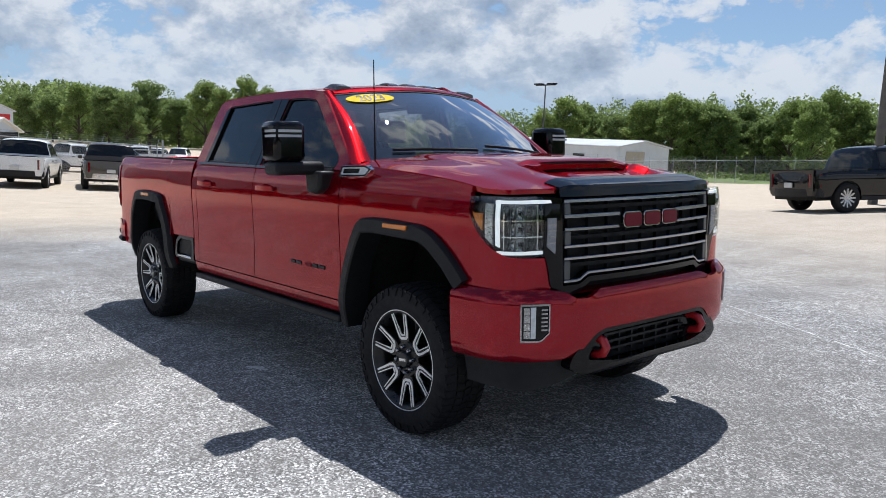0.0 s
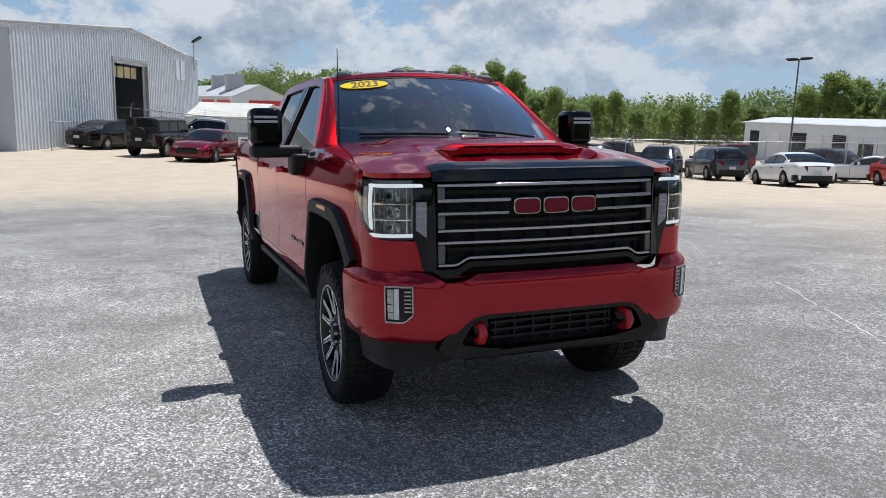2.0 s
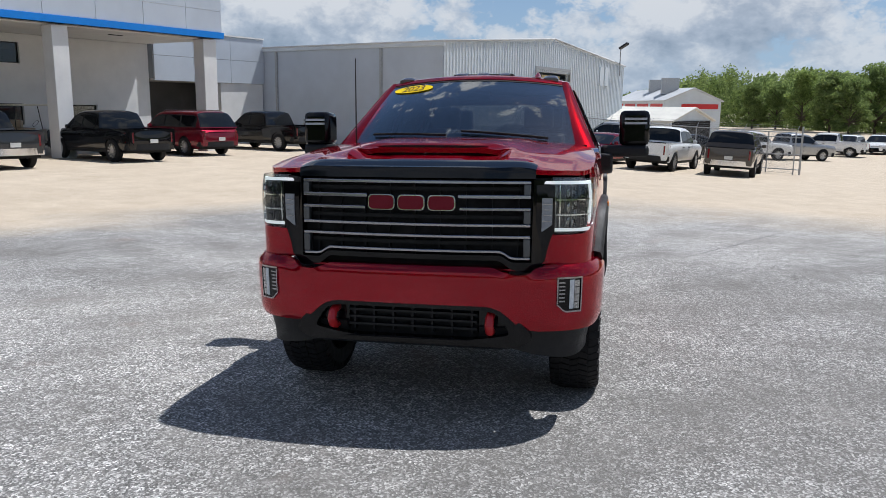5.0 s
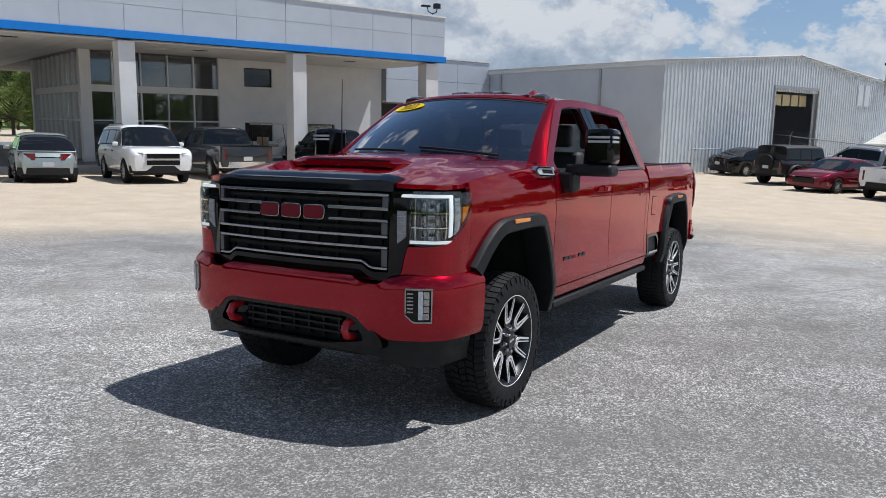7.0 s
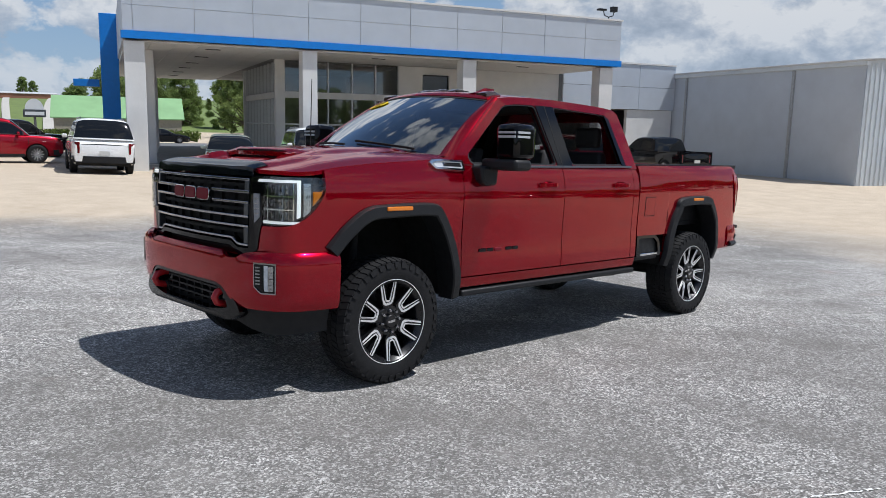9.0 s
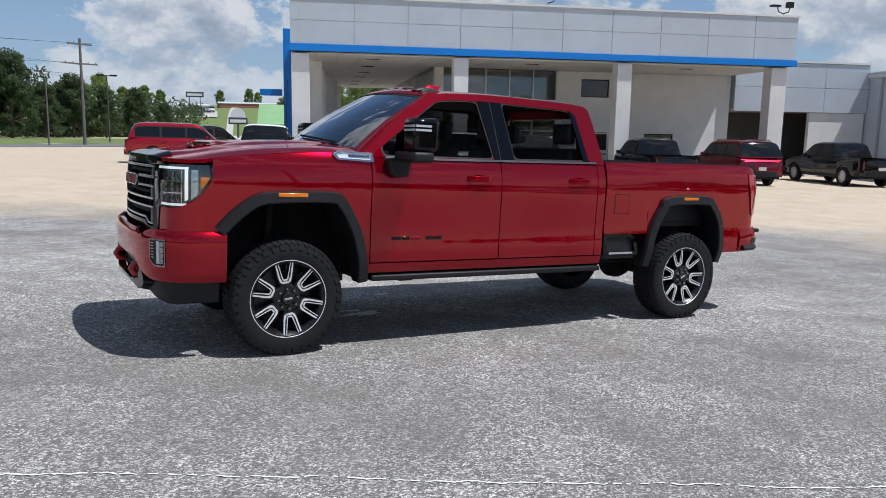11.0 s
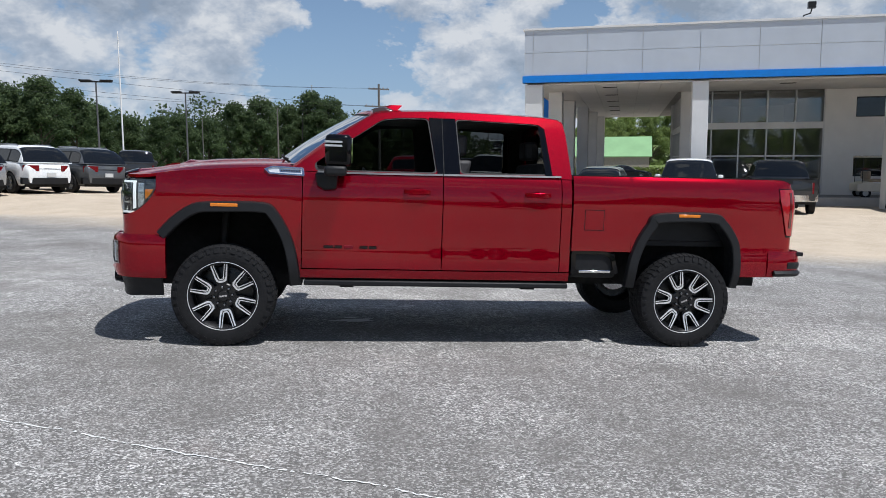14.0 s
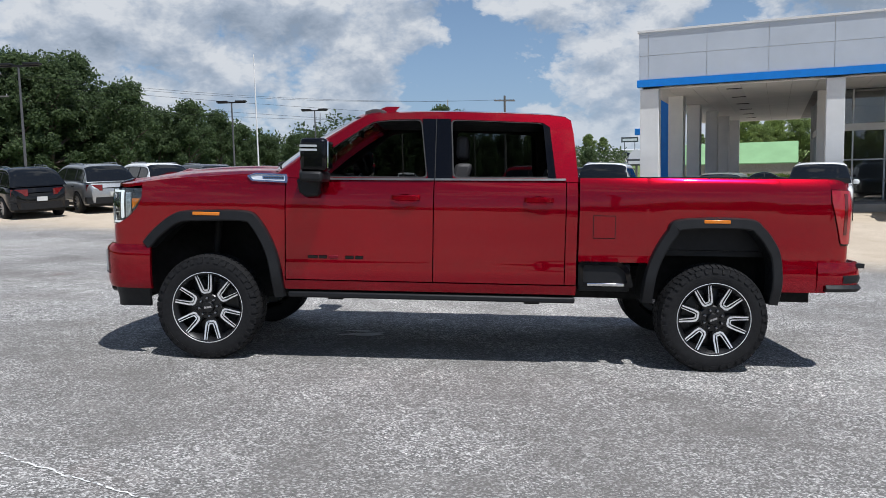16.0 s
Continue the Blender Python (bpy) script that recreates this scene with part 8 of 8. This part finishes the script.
def street_lamp(x, y, top, heads, label="tall grey car park lamp on a pole", mat=None, r=0.075):
    z = ground_z(x, y)
    l = thing("street_lamp", pose(x, y, z), label, "street lamp", "lot lamps")
    m = mat or (MAT_LAMPPOLE if heads else MAT_WOODPOLE)
    part("pole", Shape().tube([(0, 0, -0.2), (0, 0, top - z)], r, 12, 0.6), m, l)
    if heads:
        part("arm", Shape().box(-0.95, 0.95, -0.05, 0.05, top - z - 0.08, top - z), MAT_TRIM, l)
        for sg in (1, -1):
            a, b = sorted((sg * 0.28, sg * 1.0))
            part("lamp_head", Shape().box(a, b, -0.2, 0.2, top - z - 0.02, top - z + 0.09), MAT_TRIM, l, bevel=0.03)
    return l


street_lamp(-34.4, 39.0, 5.8, True)
street_lamp(12.2, -51.3, 6.5, True)
street_lamp(16.5, -45.0, 6.65, True)
street_lamp(20.4, -27.2, 6.8, True)
street_lamp(17.1, -52.8, 11.0, False, "tall thin white flagpole", material("white_pole", (0.75, 0.75, 0.74), 0.4, vary=0.05), 0.065)
street_lamp(5.9, -54.0, 5.6, False, "weathered wooden utility pole")
street_lamp(16.2, -81.0, 6.3, False, "weathered wooden utility pole")
street_lamp(0.3, -67.8, 5.4, False, "weathered wooden utility pole")
street_lamp(-6.1, -82.4, 6.6, True, "grey street lamp by the road")
street_lamp(-5.5, 24.7, 9.5, False, "thick dark wooden pole beside the lot", None, 0.16)
street_lamp(11.9, -292.0, 29.5, False, "slender distant radio mast", MAT_GALV, 0.35)


def utility_pole(x, y, top):
    z = ground_z(x, y)
    u = thing("utility_pole", pose(x, y, z, 0, 0, 20), "wooden utility pole with two crossarms and wires", "utility pole")
    part("pole", Shape().tube([(0, 0, -0.2), (0, 0, top - z)], 0.15, 10, 0.7), MAT_WOODPOLE, u)
    for q, w in ((0.5, 1.1), (2.2, 1.5)):
        part("crossarm", Shape().box(-w, w, -0.06, 0.06, top - z - q - 0.06, top - z - q + 0.06), MAT_WOODPOLE, u)
        for k in (-0.9, -0.45, 0.45, 0.9):
            part("insulator", Shape().lathe([(0.05, 0.0), (0.06, 0.06), (0.03, 0.14), (0.005, 0.15)], 8, lambda r, a, h: (k * w + r * math.cos(a), r * math.sin(a), top - z - q + 0.06 + h)), MAT_GALV, u)
    return u


utility_pole(-2.75, -71.1, 9.1)
utility_pole(38.0, -52.0, 10.5)


def wire(a, b, sag, r=0.018):
    a, b = Vector(a), Vector(b)
    pts = [a.lerp(b, k / 16) - Vector((0, 0, sag * 4 * (k / 16) * (1 - k / 16))) for k in range(17)]
    return tagged(part("power_line", Shape().tube(pts, r, 5), MAT_DARK), "sagging black overhead power line", "cable", "power lines")


for dz, off in ((-0.4, -0.9), (-0.4, 0.9), (-2.1, 1.3)):
    wire((-2.75 + off, -71.1, 9.1 + dz), (38.0 + off, -52.0, 10.5 + dz), 0.9, 0.011)
for dz in (0.0, 0.9):
    wire((60.0, -48.0, 11.0 + dz), (-2.75, -71.1, 5.9 + dz), 0.5, 0.012)


# ---- small buildings round the lot ----
def gable_house(name, corners, eave, ridge, label, wall, roof, group=""):
    """A low gabled building: corners run round its plan, its ridge along the first side."""
    c = [Vector(q) for q in corners]
    base = min(ground_z(*q) for q in corners) - 0.3
    h = thing(name, pose(0, 0, 0), label, "building", group)
    for i in range(4):
        a, b = c[i], c[(i + 1) % 4]
        d = (b - a).normalized()
        n = Vector((-d.y, d.x)) * 0.15
        v = [(a.x, a.y, base), (b.x, b.y, base), (b.x, b.y, eave), (a.x, a.y, eave)]
        back = [(x + n.x, y + n.y, z) for x, y, z in v]
        s = Shape().add(v + back, [(0, 1, 2, 3), (7, 6, 5, 4), (0, 4, 5, 1), (3, 2, 6, 7), (0, 3, 7, 4), (1, 5, 6, 2)])
        part("wall", s, wall, h)
        if i % 2:
            m = (a + b) / 2
            part("gable", Shape().add([(a.x, a.y, eave), (b.x, b.y, eave), (m.x, m.y, ridge)], [(0, 1, 2)]), wall, h)
    m1, m0 = (c[1] + c[2]) / 2, (c[3] + c[0]) / 2
    over = (c[1] - c[0]).normalized() * 0.3
    for p, q in ((c[0], c[1]), (c[3], c[2])):
        out = ((p - m0) * 0.06)
        v = [(p.x - over.x + out.x, p.y - over.y + out.y, eave - 0.05), (q.x + over.x + out.x, q.y + over.y + out.y, eave - 0.05), (m1.x + over.x, m1.y + over.y, ridge + 0.08), (m0.x - over.x, m0.y - over.y, ridge + 0.08)]
        low = [(x, y, z - 0.12) for x, y, z in v]
        part("roof", Shape().add(v + low, [(0, 1, 2, 3), (7, 6, 5, 4), (0, 4, 5, 1), (1, 5, 6, 2), (2, 6, 7, 3), (3, 7, 4, 0)]), roof, h)
    return h


def on_wall(h, name, a, b, s0, s1, z0, z1, mat, proud=0.05):
    """A plate on the wall from a to b, between fractions s0 and s1."""
    a, b = Vector(a), Vector(b)
    p, q = a.lerp(b, s0), a.lerp(b, s1)
    d = (b - a).normalized()
    n = Vector((d.y, -d.x)) * proud
    v = [(p.x - n.x, p.y - n.y, z0), (q.x - n.x, q.y - n.y, z0), (q.x - n.x, q.y - n.y, z1), (p.x - n.x, p.y - n.y, z1), (p.x + n.x, p.y + n.y, z0), (q.x + n.x, q.y + n.y, z0), (q.x + n.x, q.y + n.y, z1), (p.x + n.x, p.y + n.y, z1)]
    part(name, Shape().add(v, [(0, 1, 2, 3), (7, 6, 5, 4), (0, 4, 5, 1), (3, 2, 6, 7), (0, 3, 7, 4), (1, 5, 6, 2)]), mat, h)


C, L_, R_ = (-32.7, 45.8), (-52.7, 51.6), (-33.4, 53.7)
B_ = (-53.4, 59.5)
shed = gable_house("metal_shed", [L_, C, R_, B_], 1.55, 1.95, "white metal shed with open doorways", MAT_SIDING, MAT_ROOF)
# Black plates on the solid wall stand for the shade inside the doorways.
for s0, s1 in ((0.06, 0.14), (0.42, 0.52), (0.70, 0.78)):
    on_wall(shed, "doorway_shade", L_, C, s0, s1, -1.5, 0.75, MAT_DARK)
for s0, s1 in ((0.24, 0.32), (0.57, 0.63)):
    on_wall(shed, "door", L_, C, s0, s1, -1.5, 0.7, MAT_WHITE)
on_wall(shed, "doorway_shade", L_, C, 0.86, 0.94, -1.6, 0.3, MAT_DARK)
on_wall(shed, "vent", C, R_, 0.15, 0.5, 0.2, 1.1, material("tan_vent", (0.42, 0.38, 0.30), 0.7, vary=0.1))

cport = gable_house("carport", [(-54.0, -1.1), (-53.5, 5.6), (-60.7, 9.4), (-61.2, 2.7)], 0.95, 1.84, "low white metal carport with pale roof", MAT_SIDING, material("cream_metal_roof", (0.60, 0.58, 0.52), 0.55, vary=0.12, scale=0.7))
# One black plate on the gable wall paints the shade within the carport.
on_wall(cport, "opening_shade", (-53.5, 5.6), (-60.7, 9.4), 0.04, 0.96, -1.6, 0.85, MAT_DARK)
rs = gable_house("service_building", [(-94.0, 1.7), (-77.0, 6.7), (-78.8, 12.5), (-95.8, 7.4)], 2.65, 3.85, "white service building with red stripe", MAT_SIDING, MAT_ROOF)
MAT_STRIPE = material("red_stripe", (0.55, 0.03, 0.03), 0.5, vary=0.08)
for s0 in (0.02, 0.27, 0.52, 0.77):
    on_wall(rs, "stripe", (-94.0, 1.7), (-77.0, 6.7), s0, s0 + 0.2, 1.75, 2.25, MAT_STRIPE)
on_wall(rs, "stripe", (-77.0, 6.7), (-78.8, 12.5), 0.3, 0.95, 1.75, 2.25, MAT_STRIPE)
for x, y in ((-88.0, 6.5), (-82.0, 7.5)):
    part("roof_unit", Shape().box(x - 0.9, x + 0.9, y - 0.9, y + 0.9, 3.3, 5.0), MAT_GALV, rs)
MAT_GREEN = material("green_metal_roof", (0.24, 0.42, 0.20), 0.5, vary=0.1, scale=0.5)
gable_house("green_roofed_house", [(-21.3, -79.4), (-32.8, -75.0), (-35.0, -80.6), (-23.5, -85.1)], 1.93, 4.05, "low house with a broad green metal roof", material("tan_wall", (0.40, 0.36, 0.28), 0.8, vary=0.15), MAT_GREEN)

def hill_z(x, y):
    """The hillside beyond the road."""
    a, r = math.degrees(math.atan2(y - 3.0, x - 3.0)), math.hypot(x - 3.0, y - 3.0)
    u, v = min(1.0, max(0.0, (a + 140) / 54)), min(1.0, max(0.0, (r - 150) / 470))
    return -1.0 + 16.0 * spline(v, [(0, 0), (0.3, 0.52), (0.6, 0.85), (1, 1.0)]) * math.sin(math.pi * u) ** 0.5 + noise.noise((x * 0.01, y * 0.01, 0)) * 1.2


def build_hill():
    def at(u, v):
        x, y = polar(lerp(-140, -86, u), lerp(150, 620, v))
        return (x, y, hill_z(x, y))
    return tagged(part("hillside", Shape().grid(at, 60, 20), MAT_GRASS), "grassy hillside beyond the road", "hill", kind="structure")


build_hill()
for a0, a1, w in ((-104.2, -105.2, 0.5), (-106.6, -108.4, 0.7)):
    def on_hill(u, v):
        x, y = polar(lerp(a0, a1, u) + lerp(-w / 2, w / 2, v) * (1 - 0.6 * u), lerp(152, 600, u))
        return (x, y, hill_z(x, y) + 0.25)
    tagged(part("hill_road", Shape().grid(on_hill, 50, 2), MAT_CONC), "pale road climbing the hillside", "road", kind="structure")
pad = Shape().grid(lambda u, v: (lambda x, y: (x, y, hill_z(x, y) + 0.2))(*polar(lerp(-96.0, -103.4, u), lerp(215, 262, v))), 24, 6)
tagged(part("far_lot", pad, MAT_CONC), "pale concrete sales lot on the hillside", "ground", kind="structure")
gable_house("far_store", [(-13.1, -196.4), (-25.9, -194.9), (-26.6, -203.0), (-13.8, -204.5)][::-1], 4.9, 5.5, "long pale store below the hill", MAT_WHITE, MAT_ROOF)
gable_house("far_store", [(-38.0, -322.0), (-70.0, -317.0), (-72.0, -330.0), (-40.0, -335.0)][::-1], 9.3, 9.9, "long pale store on a distant hill", MAT_WHITE, MAT_ROOF)
gable_house("far_store", [(-74.0, -316.0), (-96.0, -310.0), (-98.0, -322.0), (-76.0, -328.0)][::-1], 10.4, 11.0, "distant red-brown store on a hill", material("brick_far", (0.30, 0.13, 0.09), 0.8, vary=0.2), MAT_ROOF)
far = random.Random(17)
for k in range(26):
    x, y = polar(-96.4 - 6.6 * ((k * 0.618) % 1.0), 220 + 38 * far.random())
    turn = far.choice((70, 95, 250, 275))
    build_car(far.choice(("sedan", "suv", "compact_suv", "pickup")), PAINTS[far.choice(("white", "white", "silver", "grey", "black", "white"))], pose(x, y, hill_z(x, y) + 0.2, 0, 0, turn), "small car in the far sales lot", "car", "cars on the hillside")
for a, r, sc in ((-93.0, 235, 0.9), (-94.6, 240, 1.1), (-95.8, 228, 1.2), (-97.2, 236, 1.0), (-98.6, 300, 1.1), (-99.6, 305, 0.9), (-105.6, 420, 1.1), (-103.6, 430, 1.0), (-106.2, 440, 0.9), (-109.0, 330, 1.0)):
    x, y = polar(a, r)
    plant(far, x, y, far.choice((0, 1, 5)), sc * 0.85, hill_z(x, y))


def billboard(x, y, base, top, wide, high, turn, label):
    b = thing("road_sign", pose(x, y, base, 0, 0, turn), label, "sign")
    for q in ((-0.3, 0.3) if wide > 2 else (0.0,)):
        part("post", Shape().tube([(q * wide, 0, -0.3), (q * wide, 0, top - base)], 0.09, 8), MAT_LAMPPOLE, b)
    part("panel", Shape().box(-wide / 2, wide / 2, -0.12, 0.12, top - base - high, top - base), MAT_SIGNDARK, b, bevel=0.03)
    part("panel_face", Shape().box(-wide * 0.42, wide * 0.42, 0.12, 0.15, top - base - high * 0.75, top - base - high * 0.3), MAT_SIDING, b)
    return b


MAT_SIGNDARK = material("dark_sign", (0.05, 0.06, 0.07), 0.5, vary=0.1)
x, y = polar(-101.9, 200)
billboard(x, y, hill_z(x, y), 9.6, 4.2, 1.3, -12, "tall roadside billboard on two posts")
x, y = polar(-104.9, 62)
sg_ = billboard(x, y, ground_z(x, y), 2.35, 1.5, 0.55, -15, "small dark sign with a white arch on a post")
part("arch", Shape().prism([(0.62 * math.cos(math.pi * k / 14), 0.62 * math.sin(math.pi * k / 14)) for k in range(15)], lambda a, b, q: (a, 0.08 - q, 2.35 - ground_z(x, y) + b * 1.25), 0.16), MAT_SIDING, sg_)

# hedge before the green-roofed house
hb = [(lerp(-20.3, -33.2, k / 30), lerp(-77.9, -72.9, k / 30), 0.1, 0.65, 0.6) for k in range(31)]
v_, f_ = leaf_cloud(np.random.default_rng(31), hb, 5000, 0.18)
tagged(part("hedge", cloud_mesh("hedge", v_, f_, MAT_SHRUB), None), "clipped green hedge", "hedge", kind="stuff")

# ---- marks on the lot ----
MAT_LINE = material("worn_white_paint", (0.74, 0.73, 0.70), 0.8, vary=0.2, scale=20, fine=0.3)
MAT_TAR = material("tar_crack", (0.035, 0.035, 0.036), 0.7, vary=0.2)


def crack(pts, width, mat, label, seed, name="crack", gaps=0.12):
    rng = random.Random(seed)
    s = Shape()
    p = [Vector(q) for q in pts]
    line = []
    for a, b in zip(p, p[1:]):
        n = max(2, int((b - a).length / 0.022))
        line += [a.lerp(b, k / n) for k in range(n)]
    line.append(p[-1])
    v = []
    wob = 0.0
    for i, q in enumerate(line):
        d = (line[min(i + 1, len(line) - 1)] - line[max(i - 1, 0)]).normalized()
        nrm = Vector((-d.y, d.x))
        wob = wob * 0.86 + rng.uniform(-1, 1) * 0.009
        for sg in (-0.5, 0.5):
            r = q + nrm * (wob + sg * width * rng.uniform(0.2, 1.9))
            v.append((r.x, r.y, ground_z(r.x, r.y) + 0.004))
    gap = [rng.random() < gaps for _ in line]
    s.add(v, [(2 * i, 2 * i + 2, 2 * i + 3, 2 * i + 1) for i in range(len(line) - 1) if not gap[i]])
    return tagged(part(name, s, mat), label, "ground mark", kind="structure")


crack([(3.9, 2.46), (3.49, 2.665), (2.52, 3.12), (2.07, 3.375), (0.78, 4.02), (0.1, 4.36)], 0.011, MAT_LINE, "thin white line along a filled joint", 3)
crack([(7.4, 0.55), (5.6, 1.53), (3.9, 2.46)], 0.006, MAT_LINE, "faint white line along a filled joint", 4, gaps=0.45)
crack([(-3.6, 2.05), (-4.08, 2.28), (-5.3, 2.98), (-7.0, 3.9)], 0.012, MAT_TAR, "thin dark crack in the lot", 5)


def stain(x, y, rx, ry, turn, mat, label, seed):
    rng = random.Random(seed)
    n = 28
    s = Shape()
    ph = [rng.uniform(0, 6.28) for _ in range(4)]
    v = [(x, y, ground_z(x, y) + 0.005)]
    for k in range(n):
        a = 2 * math.pi * k / n
        q = 1 + 0.22 * math.sin(3 * a + ph[0]) + 0.15 * math.sin(5 * a + ph[1]) + 0.1 * math.sin(9 * a + ph[2])
        dx, dy = rx * q * math.cos(a), ry * q * math.sin(a)
        ca, sa = math.cos(radians(turn)), math.sin(radians(turn))
        px_, py_ = x + dx * ca - dy * sa, y + dx * sa + dy * ca
        v.append((px_, py_, ground_z(px_, py_) + 0.005))
    s.add(v, [(0, 1 + k, 1 + (k + 1) % n) for k in range(n)])
    return tagged(part("stain", s, mat), label, "ground mark", kind="structure")


stain(0.91, -0.17, 0.20, 0.075, 10, MAT_LINE, "pale paint spot on the lot", 7)
stain(0.98, -0.33, 0.12, 0.035, -5, MAT_LINE, "pale paint spot on the lot", 8)
stain(0.30, -1.04, 0.09, 0.03, 20, MAT_LINE, "pale paint spot on the lot", 9)
